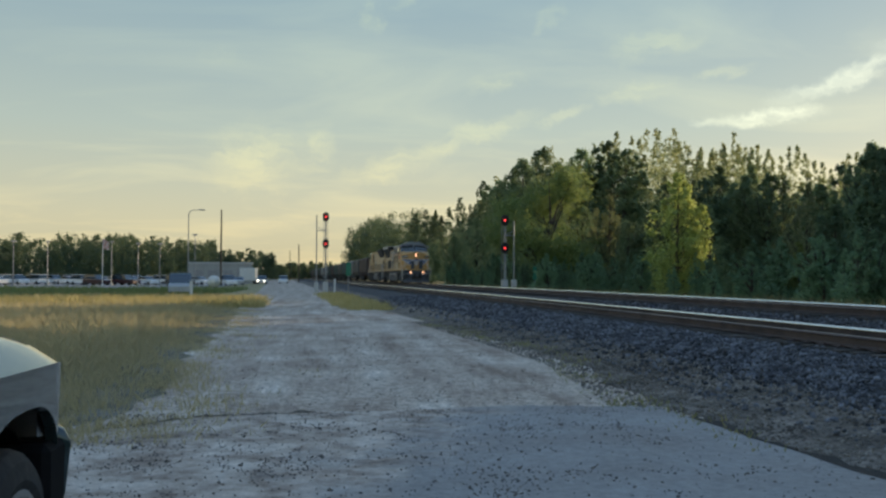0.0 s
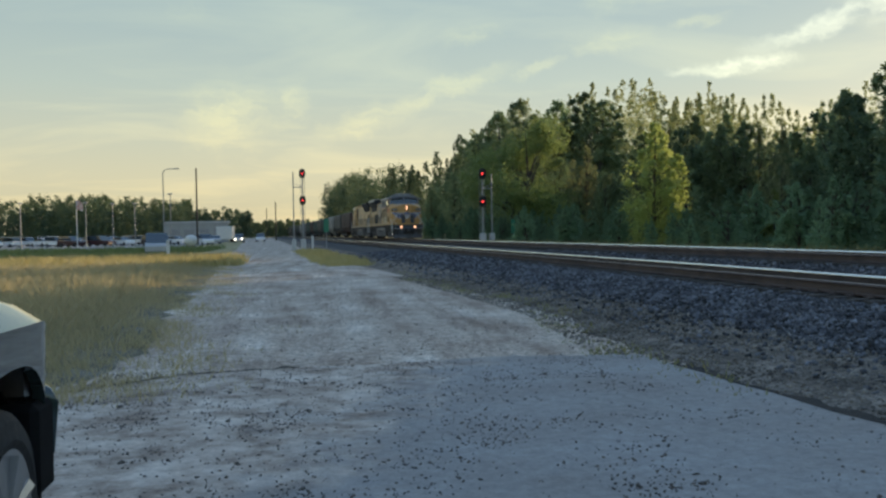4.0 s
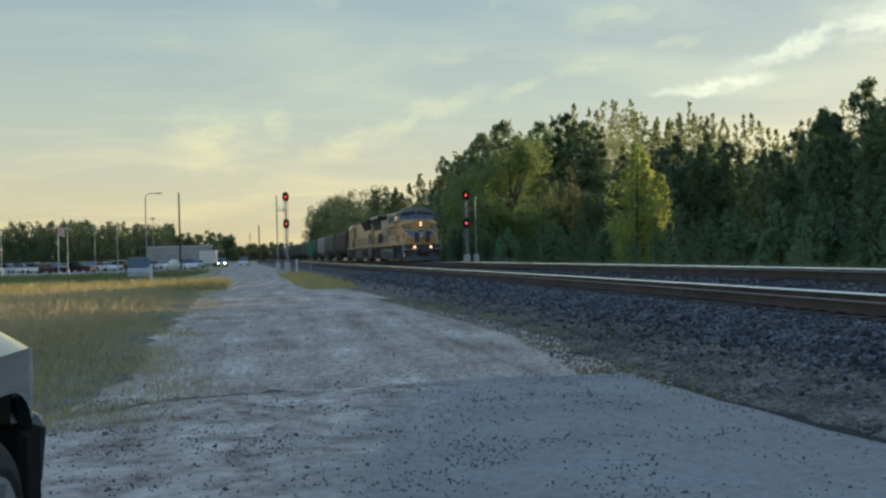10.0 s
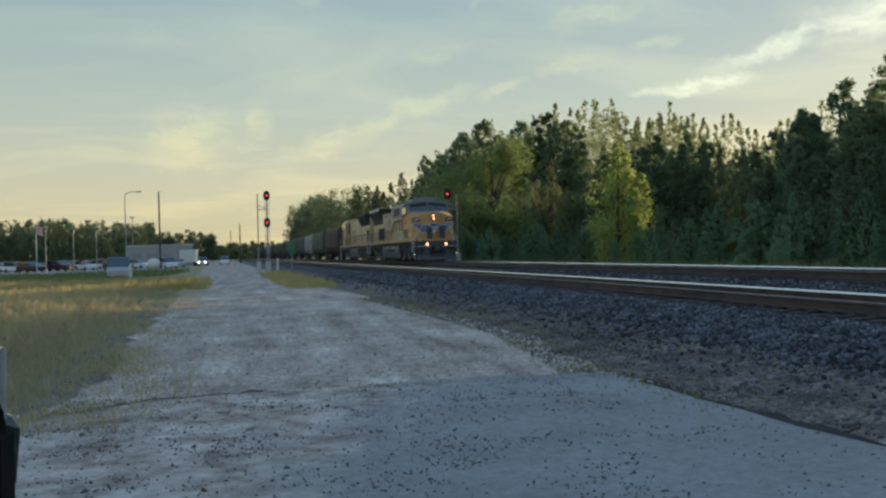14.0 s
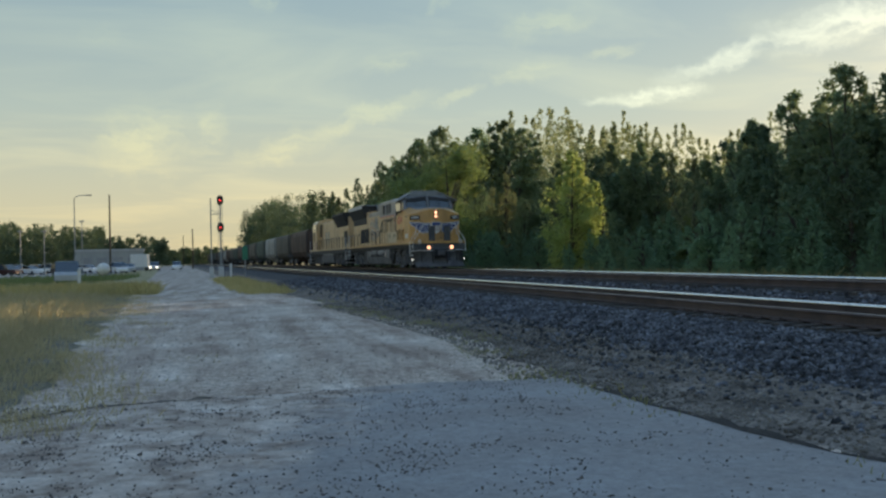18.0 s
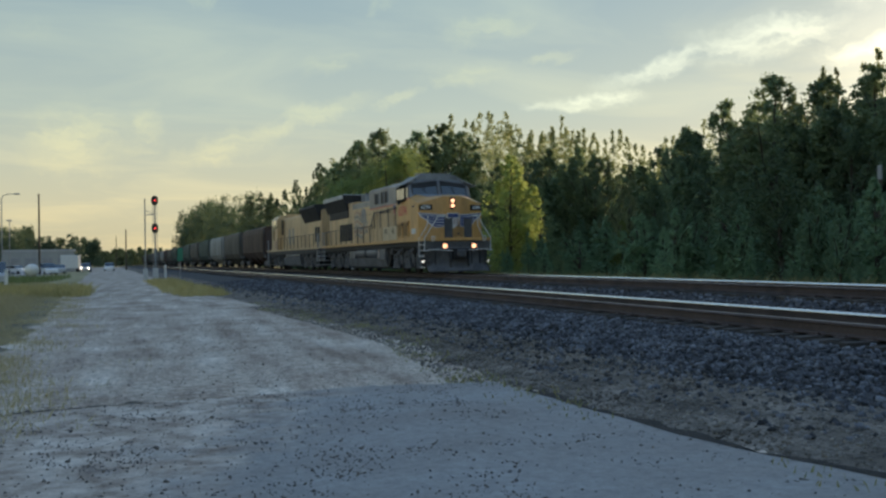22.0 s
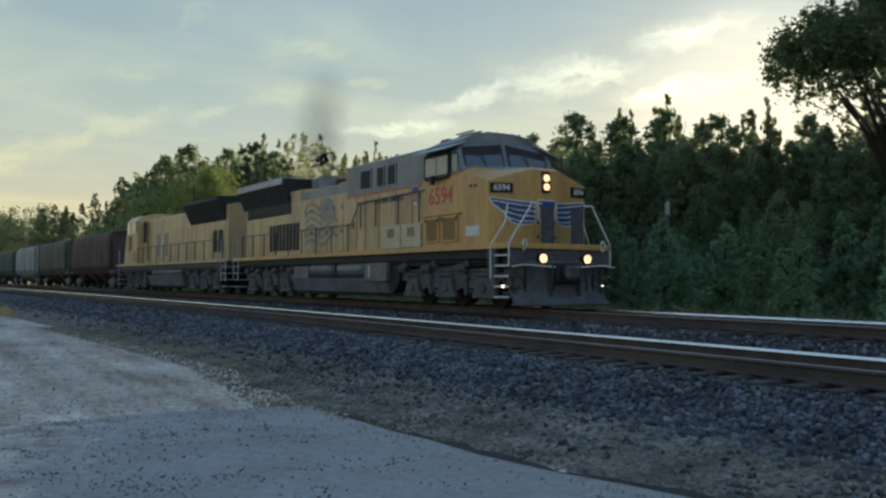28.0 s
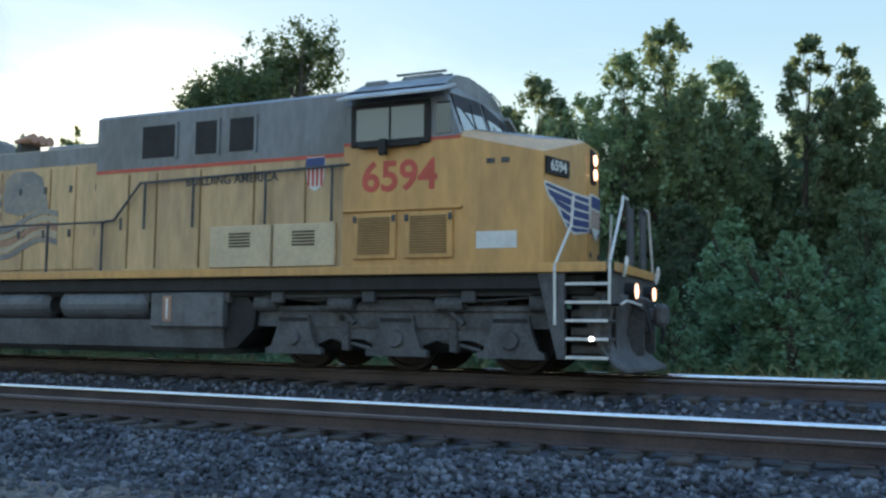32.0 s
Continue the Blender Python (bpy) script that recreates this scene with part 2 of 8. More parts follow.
def mat(name, base, rough=0.7, metal=0.0, vary=0.25, scale=3.0, fine=40.0, bump=0.15, second=None, spec=0.5, by_object=0.0,
        mask=(0.42, 0.62), coat=0.0, stretch=(1, 1, 1), island=0.0):
    """A surface with coarse stains and fine grain; second: the colour that the coarse noise blends to."""
    if name in MATS:
        return MATS[name]
    m = bpy.data.materials.new(name)
    m.use_nodes = True
    nt = m.node_tree
    b = nt.nodes["Principled BSDF"]
    b.inputs["Metallic"].default_value = metal
    b.inputs["Specular IOR Level"].default_value = spec
    b.inputs["Coat Weight"].default_value = coat
    tc = nt.nodes.new("ShaderNodeTexCoord")
    mp = nt.nodes.new("ShaderNodeMapping")
    mp.inputs["Scale"].default_value = stretch
    nt.links.new(tc.outputs["Object"], mp.inputs[0])
    n1 = nt.nodes.new("ShaderNodeTexNoise")
    n1.inputs["Scale"].default_value = scale
    n1.inputs["Detail"].default_value = 6
    n1.inputs["Roughness"].default_value = 0.6
    n2 = nt.nodes.new("ShaderNodeTexNoise")
    n2.inputs["Scale"].default_value = fine
    n2.inputs["Detail"].default_value = 4
    for n in (n1, n2):
        nt.links.new(mp.outputs[0], n.inputs["Vector"])
    r1 = nt.nodes.new("ShaderNodeMapRange")
    r1.inputs["From Min"].default_value, r1.inputs["From Max"].default_value = mask
    nt.links.new(n1.outputs["Fac"], r1.inputs["Value"])
    mix = nt.nodes.new("ShaderNodeMixRGB")
    c2 = second or tuple(c * (1 - vary) for c in base)
    mix.inputs[1].default_value = (*base, 1)
    mix.inputs[2].default_value = (*c2, 1)
    nt.links.new(r1.outputs[0], mix.inputs[0])
    hsv = nt.nodes.new("ShaderNodeHueSaturation")
    nt.links.new(mix.outputs[0], hsv.inputs["Color"])
    r2 = nt.nodes.new("ShaderNodeMapRange")
    r2.inputs["From Min"].default_value, r2.inputs["From Max"].default_value = 0.3, 0.7
    r2.inputs["To Min"].default_value, r2.inputs["To Max"].default_value = 1 - vary * 0.7, 1 + vary * 0.7
    nt.links.new(n2.outputs["Fac"], r2.inputs["Value"])
    last = r2.outputs[0]
    if by_object:
        oi = nt.nodes.new("ShaderNodeObjectInfo")
        r3 = nt.nodes.new("ShaderNodeMapRange")
        r3.inputs["To Min"].default_value, r3.inputs["To Max"].default_value = 1 - by_object, 1 + by_object
        nt.links.new(oi.outputs["Random"], r3.inputs["Value"])
        mul = nt.nodes.new("ShaderNodeMath")
        mul.operation = "MULTIPLY"
        nt.links.new(last, mul.inputs[0])
        nt.links.new(r3.outputs[0], mul.inputs[1])
        last = mul.outputs[0]
    if island:
        geo = nt.nodes.new("ShaderNodeNewGeometry")
        r4 = nt.nodes.new("ShaderNodeMapRange")
        r4.inputs["To Min"].default_value, r4.inputs["To Max"].default_value = 1 - island, 1 + island
        nt.links.new(geo.outputs["Random Per Island"], r4.inputs["Value"])
        mul2 = nt.nodes.new("ShaderNodeMath")
        mul2.operation = "MULTIPLY"
        nt.links.new(last, mul2.inputs[0])
        nt.links.new(r4.outputs[0], mul2.inputs[1])
        last = mul2.outputs[0]
    nt.links.new(last, hsv.inputs["Value"])
    nt.links.new(hsv.outputs[0], b.inputs["Base Color"])
    rr = nt.nodes.new("ShaderNodeMapRange")
    rr.inputs["To Min"].default_value, rr.inputs["To Max"].default_value = max(rough - 0.1, 0.02), min(rough + 0.1, 1)
    nt.links.new(n1.outputs["Fac"], rr.inputs["Value"])
    nt.links.new(rr.outputs[0], b.inputs["Roughness"])
    if bump:
        bp = nt.nodes.new("ShaderNodeBump")
        bp.inputs["Strength"].default_value = bump
        bp.inputs["Distance"].default_value = 0.02
        nt.links.new(n2.outputs["Fac"], bp.inputs["Height"])
        nt.links.new(bp.outputs[0], b.inputs["Normal"])
    MATS[name] = m
    return m


def ground_mat(name, tones, patch, streak, speck, stretch=(1, 1, 1), turn=0.0, dark=0.3, over=None, grain=0.4, relief=0.6):
    """Loose ground: tones from dark to pale by patches and streaks, with fine dark specks and grain; over: gravel spread on it from the west side."""
    m = bpy.data.materials.new(name)
    m.use_nodes = True
    nt = m.node_tree
    b = nt.nodes["Principled BSDF"]
    b.inputs["Roughness"].default_value = 0.95
    b.inputs["Specular IOR Level"].default_value = 0.25
    tc = nt.nodes.new("ShaderNodeTexCoord")
    mp = nt.nodes.new("ShaderNodeMapping")
    mp.inputs["Scale"].default_value = stretch
    mp.inputs["Rotation"].default_value = (0, 0, radians(turn))
    nt.links.new(tc.outputs["Object"], mp.inputs[0])

    def noise_at(source, scale, detail, rough):
        n = nt.nodes.new("ShaderNodeTexNoise")
        n.inputs["Scale"].default_value, n.inputs["Detail"].default_value, n.inputs["Roughness"].default_value = scale, detail, rough
        nt.links.new(source, n.inputs["Vector"])
        return n.outputs["Fac"]
    a = noise_at(tc.outputs["Object"], patch, 7, 0.65)
    s_ = noise_at(mp.outputs[0], streak, 5, 0.6)
    avg = nt.nodes.new("ShaderNodeMath")
    avg.operation = "ADD"
    nt.links.new(a, avg.inputs[0])
    nt.links.new(s_, avg.inputs[1])
    half = nt.nodes.new("ShaderNodeMath")
    half.operation = "MULTIPLY"
    half.inputs[1].default_value = 0.5
    nt.links.new(avg.outputs[0], half.inputs[0])
    ramp = nt.nodes.new("ShaderNodeValToRGB")
    cr = ramp.color_ramp
    while len(cr.elements) < len(tones):
        cr.elements.new(0.5)
    for k, (el, c) in enumerate(zip(cr.elements, tones)):
        el.position, el.color = 0.38 + 0.24 * k / (len(tones) - 1), (*c, 1)
    nt.links.new(half.outputs[0], ramp.inputs[0])
    colour = ramp.outputs[0]
    if over:
        ramp2 = nt.nodes.new("ShaderNodeValToRGB")
        while len(ramp2.color_ramp.elements) < len(over):
            ramp2.color_ramp.elements.new(0.5)
        for k, (el, c) in enumerate(zip(ramp2.color_ramp.elements, over)):
            el.position, el.color = 0.36 + 0.28 * k / (len(over) - 1), (*c, 1)
        nt.links.new(noise_at(tc.outputs["Object"], 1.7, 7, 0.72), ramp2.inputs[0])
        slope = nt.nodes.new("ShaderNodeVectorMath")
        slope.operation = "DOT_PRODUCT"
        slope.inputs[1].default_value = (-1.0, 0.36, 0)
        nt.links.new(tc.outputs["Object"], slope.inputs[0])
        ragged = nt.nodes.new("ShaderNodeMath")
        ragged.operation = "MULTIPLY_ADD"
        ragged.inputs[1].default_value = 4.2
        nt.links.new(noise_at(tc.outputs["Object"], 1.15, 8, 0.7), ragged.inputs[0])
        nt.links.new(slope.outputs["Value"], ragged.inputs[2])
        cover = nt.nodes.new("ShaderNodeMapRange")
        cover.inputs["From Min"].default_value, cover.inputs["From Max"].default_value = 3.7, 4.8
        nt.links.new(ragged.outputs[0], cover.inputs["Value"])
        lay = nt.nodes.new("ShaderNodeMixRGB")
        nt.links.new(cover.outputs[0], lay.inputs[0])
        nt.links.new(colour, lay.inputs[1])
        nt.links.new(ramp2.outputs[0], lay.inputs[2])
        colour = lay.outputs[0]
    fine = noise_at(tc.outputs["Object"], speck, 3, 0.6)
    coarse = noise_at(tc.outputs["Object"], speck * 0.33, 3, 0.6)
    r = nt.nodes.new("ShaderNodeMapRange")
    r.inputs["From Min"].default_value, r.inputs["From Max"].default_value = 0.36, 0.5
    r.inputs["To Min"].default_value, r.inputs["To Max"].default_value = dark, 1.0
    nt.links.new(fine, r.inputs["Value"])
    r2 = nt.nodes.new("ShaderNodeMapRange")
    r2.inputs["From Min"].default_value, r2.inputs["From Max"].default_value = 0.3, 0.7
    r2.inputs["To Min"].default_value, r2.inputs["To Max"].default_value = 1 - grain, 1 + grain
    nt.links.new(coarse, r2.inputs["Value"])
    mul = nt.nodes.new("ShaderNodeMath")
    mul.operation = "MULTIPLY"
    nt.links.new(r.outputs[0], mul.inputs[0])
    nt.links.new(r2.outputs[0], mul.inputs[1])
    hsv = nt.nodes.new("ShaderNodeHueSaturation")
    nt.links.new(colour, hsv.inputs["Color"])
    nt.links.new(mul.outputs[0], hsv.inputs["Value"])
    nt.links.new(hsv.outputs[0], b.inputs["Base Color"])
    bp = nt.nodes.new("ShaderNodeBump")
    bp.inputs["Strength"].default_value, bp.inputs["Distance"].default_value = relief, 0.02
    nt.links.new(fine, bp.inputs["Height"])
    nt.links.new(bp.outputs[0], b.inputs["Normal"])
    MATS[name] = m
    return m


def leaf_mat(name, base, second, through_light=0.35):
    """Leaves: each clump a little different, some light passing through."""
    m = bpy.data.materials.new(name)
    m.use_nodes = True
    nt = m.node_tree
    nt.nodes.remove(nt.nodes["Principled BSDF"])
    out = nt.nodes["Material Output"]
    geo = nt.nodes.new("ShaderNodeNewGeometry")
    oi = nt.nodes.new("ShaderNodeObjectInfo")
    mix = nt.nodes.new("ShaderNodeMixRGB")
    mix.inputs[1].default_value = (*base, 1)
    mix.inputs[2].default_value = (*second, 1)
    nt.links.new(geo.outputs["Random Per Island"], mix.inputs[0])
    hsv = nt.nodes.new("ShaderNodeHueSaturation")
    nt.links.new(mix.outputs[0], hsv.inputs["Color"])
    r = nt.nodes.new("ShaderNodeMapRange")
    r.inputs["To Min"].default_value, r.inputs["To Max"].default_value = 0.7, 1.35
    nt.links.new(oi.outputs["Random"], r.inputs["Value"])
    nt.links.new(r.outputs[0], hsv.inputs["Value"])
    d = nt.nodes.new("ShaderNodeBsdfDiffuse")
    t = nt.nodes.new("ShaderNodeBsdfTranslucent")
    g = nt.nodes.new("ShaderNodeBsdfGlossy")
    g.inputs["Roughness"].default_value = 0.5
    for s in (d, t):
        nt.links.new(hsv.outputs[0], s.inputs["Color"])
    m1 = nt.nodes.new("ShaderNodeMixShader")
    m1.inputs[0].default_value = through_light
    nt.links.new(d.outputs[0], m1.inputs[1])
    nt.links.new(t.outputs[0], m1.inputs[2])
    m2 = nt.nodes.new("ShaderNodeMixShader")
    m2.inputs[0].default_value = 0.03
    nt.links.new(m1.outputs[0], m2.inputs[1])
    nt.links.new(g.outputs[0], m2.inputs[2])
    nt.links.new(m2.outputs[0], out.inputs["Surface"])
    MATS[name] = m
    return m


def glow_mat(name, colour, strength):
    m = bpy.data.materials.new(name)
    m.use_nodes = True
    b = m.node_tree.nodes["Principled BSDF"]
    b.inputs["Base Color"].default_value = (*colour, 1)
    b.inputs["Emission Color"].default_value = (*colour, 1)
    b.inputs["Emission Strength"].default_value = strength
    MATS[name] = m
    return m


def glass_mat(name, colour=(0.02, 0.03, 0.035), rough=0.06):
    m = bpy.data.materials.new(name)
    m.use_nodes = True
    b = m.node_tree.nodes["Principled BSDF"]
    b.inputs["Base Color"].default_value = (*colour, 1)
    b.inputs["Roughness"].default_value = rough
    b.inputs["Specular IOR Level"].default_value = 1.0
    b.inputs["Coat Weight"].default_value = 1.0
    b.inputs["Coat Roughness"].default_value = 0.03
    MATS[name] = m
    return m


# ---------------------------------------------------------------- mesh helpers
class Geo:
    """Collects faces of one mesh."""

    def __init__(self):
        self.v, self.f = [], []

    def add(self, verts, faces):
        n = len(self.v)
        self.v.extend([tuple(p) for p in verts])
        self.f.extend([tuple(i + n for i in f) for f in faces])
        return self

    def box(self, x0, x1, y0, y1, z0, z1, c=0.0, m=None):
        """A block between two corners, with edges cut off by c."""
        if c <= 0:
            v = [(x, y, z) for z in (z0, z1) for y in (y0, y1) for x in (x0, x1)]
            f = [(0, 2, 3, 1), (4, 5, 7, 6), (0, 1, 5, 4), (2, 6, 7, 3), (0, 4, 6, 2), (1, 3, 7, 5)]
        else:
            c = min(c, abs(x1 - x0) / 2.2, abs(y1 - y0) / 2.2, abs(z1 - z0) / 2.2)
            bm = bmesh.new()
            bmesh.ops.create_cube(bm, size=1.0)
            for p in bm.verts:
                p.co = ((x0 + x1) / 2 + p.co.x * (x1 - x0), (y0 + y1) / 2 + p.co.y * (y1 - y0), (z0 + z1) / 2 + p.co.z * (z1 - z0))
            bmesh.ops.bevel(bm, geom=list(bm.edges), offset=c, segments=1, affect="EDGES")
            bm.verts.index_update()
            v = [p.co.copy() for p in bm.verts]
            f = [tuple(p.index for p in q.verts) for q in bm.faces]
            bm.free()
        if m is not None:
            v = [m @ Vector(p) for p in v]
        return self.add(v, f)

    def tube(self, a, b, r, r2=None, n=8, caps=True):
        a, b = Vector(a), Vector(b)
        r2 = r if r2 is None else r2
        q = (b - a).to_track_quat("Z", "Y")
        ring = [Vector((math.cos(2 * math.pi * k / n), math.sin(2 * math.pi * k / n), 0)) for k in range(n)]
        v = [a + q @ (p * r) for p in ring] + [b + q @ (p * r2) for p in ring]
        f = [(k, (k + 1) % n, n + (k + 1) % n, n + k) for k in range(n)]
        if caps:
            f += [tuple(range(n - 1, -1, -1)), tuple(range(n, 2 * n))]
        return self.add(v, f)

    def path(self, pts, r, n=6):
        for a, b in zip(pts, pts[1:]):
            self.tube(a, b, r, n=n)
        return self

    def prism(self, poly, axis, a, b):
        """A polygon pushed along an axis from a to b. The polygon lies in the other two axes, in order."""
        def at(p, w):
            return {"x": (w, p[0], p[1]), "y": (p[0], w, p[1]), "z": (p[0], p[1], w)}[axis]
        n = len(poly)
        v = [at(p, a) for p in poly] + [at(p, b) for p in poly]
        f = [(k, (k + 1) % n, n + (k + 1) % n, n + k) for k in range(n)]
        f += [tuple(range(n - 1, -1, -1)), tuple(range(n, 2 * n))]
        return self.add(v, f)

    def loft(self, rings, caps=True, closed=True):
        n = len(rings[0])
        v = [p for ring in rings for p in ring]
        f = []
        for j in range(len(rings) - 1):
            for k in range(n if closed else n - 1):
                f.append((j * n + k, j * n + (k + 1) % n, (j + 1) * n + (k + 1) % n, (j + 1) * n + k))
        if caps:
            f += [tuple(range(n - 1, -1, -1)), tuple(range((len(rings) - 1) * n, len(rings) * n))]
        return self.add(v, f)

    def mesh(self, name, material, smooth=False):
        me = bpy.data.meshes.new(name)
        me.from_pydata(self.v, [], self.f)
        bm = bmesh.new()
        bm.from_mesh(me)
        bmesh.ops.recalc_face_normals(bm, faces=bm.faces)
        bm.to_mesh(me)
        bm.free()
        if smooth:
            me.polygons.foreach_set("use_smooth", [True] * len(me.polygons))
        if material:
            me.materials.append(material)
        return me


def part(name, geo, material, parent=None, label="", smooth=False, m=None):
    ob = new(name, geo.mesh(name, material, smooth))
    if parent is not None:
        ob.parent = parent
    if m is not None:
        ob.matrix_basis = m
    if label:
        tagged(ob, label)
    return ob


def thing(name, m, label, category, group="", kind=""):
    ob = new(name)
    ob.empty_display_size = 0.3
    ob.matrix_basis = m
    return tagged(ob, label, category, group, kind)


def sheet_mesh(name, v, f, material):
    me = bpy.data.meshes.new(name)
    me.from_pydata([tuple(p) for p in v], [], f)
    me.materials.append(material)
    return me


def text_part(name, body, size, m, material, parent, label="", extrude=0.004):
    cu = bpy.data.curves.new(name, "FONT")
    cu.body, cu.size, cu.extrude, cu.offset = body, size, extrude, size * 0.022
    cu.align_x, cu.align_y = "CENTER", "CENTER"
    tmp = bpy.data.objects.new(name, cu)
    scene.collection.objects.link(tmp)
    me = bpy.data.meshes.new_from_object(tmp.evaluated_get(bpy.context.evaluated_depsgraph_get()))
    bpy.data.objects.remove(tmp)
    me.materials.clear()
    me.materials.append(material)
    ob = new(name, me)
    ob.parent, ob.matrix_basis = parent, m
    if label:
        tagged(ob, label)
    return ob

# ---------------------------------------------------------------- colours
GRAVEL_TONES = [(0.33, 0.25, 0.195), (0.49, 0.39, 0.315), (0.6, 0.5, 0.41), (0.8, 0.7, 0.6)]
ASPHALT_TONES = [(0.3, 0.272, 0.25), (0.335, 0.315, 0.298), (0.37, 0.356, 0.344)]
M_GROUND = ground_mat("dry_verge", [(0.28, 0.25, 0.13), (0.4, 0.335, 0.185), (0.5, 0.415, 0.24)], 0.12, 0.5, 9, dark=0.6)
M_GRAVEL = ground_mat("gravel_road", GRAVEL_TONES, 0.55, 1.1, 26, stretch=(1.5, 0.16, 1), turn=-3.4, dark=0.45)
M_ASPHALT = ground_mat("worn_asphalt", ASPHALT_TONES, 0.6, 0.8, 34, stretch=(0.7, 1.2, 1), dark=0.86, grain=0.14, relief=0.2)
M_APRON = ground_mat("gravel_strewn_asphalt", ASPHALT_TONES, 0.6, 0.8, 34, stretch=(0.7, 1.2, 1), dark=0.86, grain=0.14, relief=0.2, over=[(0.22, 0.165, 0.13), (0.41, 0.33, 0.27), (0.56, 0.47, 0.395), (0.7, 0.61, 0.525)])
M_SHOULDER = ground_mat("gravel_shoulder", [(0.095, 0.08, 0.066), (0.19, 0.16, 0.132), (0.31, 0.265, 0.222)], 0.9, 1.4, 24, dark=0.4)
# bed darker than its stones: shade in the gaps is put into colour
M_BALLAST = mat("ballast_bed", (0.05, 0.05, 0.056), 0.95, second=(0.033, 0.033, 0.036), scale=1.5, fine=16, vary=0.55, bump=1.0)
M_STONE = mat("crushed_stone", (0.125, 0.13, 0.145), 0.85, second=(0.052, 0.054, 0.064), scale=2.2, fine=11, vary=0.4, bump=0.2, island=0.8)
M_PEBBLE = mat("loose_pebble", (0.1, 0.09, 0.085), 0.9, second=(0.2, 0.172, 0.15), scale=2, fine=20, vary=0.4, bump=0.2)
M_RUST = mat("rusted_rail", (0.085, 0.06, 0.052), 0.8, second=(0.055, 0.04, 0.037), scale=1.4, fine=30, vary=0.3, bump=0.2)
M_SHINE = mat("polished_rail", (1.0, 0.96, 0.9), 0.22, metal=1.0, vary=0.1, scale=1.0, fine=50, bump=0.0)
M_WORN = mat("worn_rail_edge", (0.42, 0.34, 0.28), 0.45, metal=1.0, vary=0.15, scale=1.0, fine=50, bump=0.0)
M_TIE = mat("tarred_tie", (0.07, 0.058, 0.048), 0.9, second=(0.035, 0.03, 0.027), scale=3, fine=30, vary=0.4, bump=0.5, by_object=0.35, stretch=(0.4, 4, 4))
M_BARK = mat("bark", (0.085, 0.07, 0.055), 0.95, scale=3, fine=25, vary=0.4, bump=0.6)
# near leaves darker, far ones paler: distance haze put into the colours
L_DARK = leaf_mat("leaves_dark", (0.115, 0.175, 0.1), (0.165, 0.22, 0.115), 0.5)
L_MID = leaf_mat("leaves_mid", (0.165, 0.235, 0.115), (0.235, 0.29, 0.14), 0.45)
# back rows: sunlit fringe and haze put into the pale colour
L_RIM = leaf_mat("leaves_rim_and_haze", (0.2, 0.24, 0.11), (0.3, 0.31, 0.15), 0.62)
L_LIGHT = leaf_mat("leaves_light", (0.15, 0.21, 0.07), (0.23, 0.27, 0.085), 0.5)
L_SHRUB = leaf_mat("leaves_shrub", (0.175, 0.29, 0.165), (0.22, 0.33, 0.185), 0.4)
L_GRASS = leaf_mat("grass_dry", (0.68, 0.57, 0.34), (0.55, 0.48, 0.27), 0.5)
# leaves of the tall tree: its silhouette against the sun is put into colour
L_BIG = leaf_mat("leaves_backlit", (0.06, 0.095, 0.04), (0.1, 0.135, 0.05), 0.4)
# paler leaves: evening sunlight on tree and sapling put partly into the colour
L_LIT = leaf_mat("leaves_sunlit_yellow_green", (0.25, 0.31, 0.09), (0.35, 0.39, 0.12), 0.55)
L_WEED = leaf_mat("weeds_olive", (0.2, 0.21, 0.09), (0.28, 0.25, 0.12), 0.3)
L_GREEN = leaf_mat("grass_green", (0.12, 0.165, 0.06), (0.2, 0.22, 0.085), 0.4)
L_STRAW = leaf_mat("grass_straw", (0.5, 0.41, 0.19), (0.38, 0.33, 0.13), 0.3)

# ---------------------------------------------------------------- ground


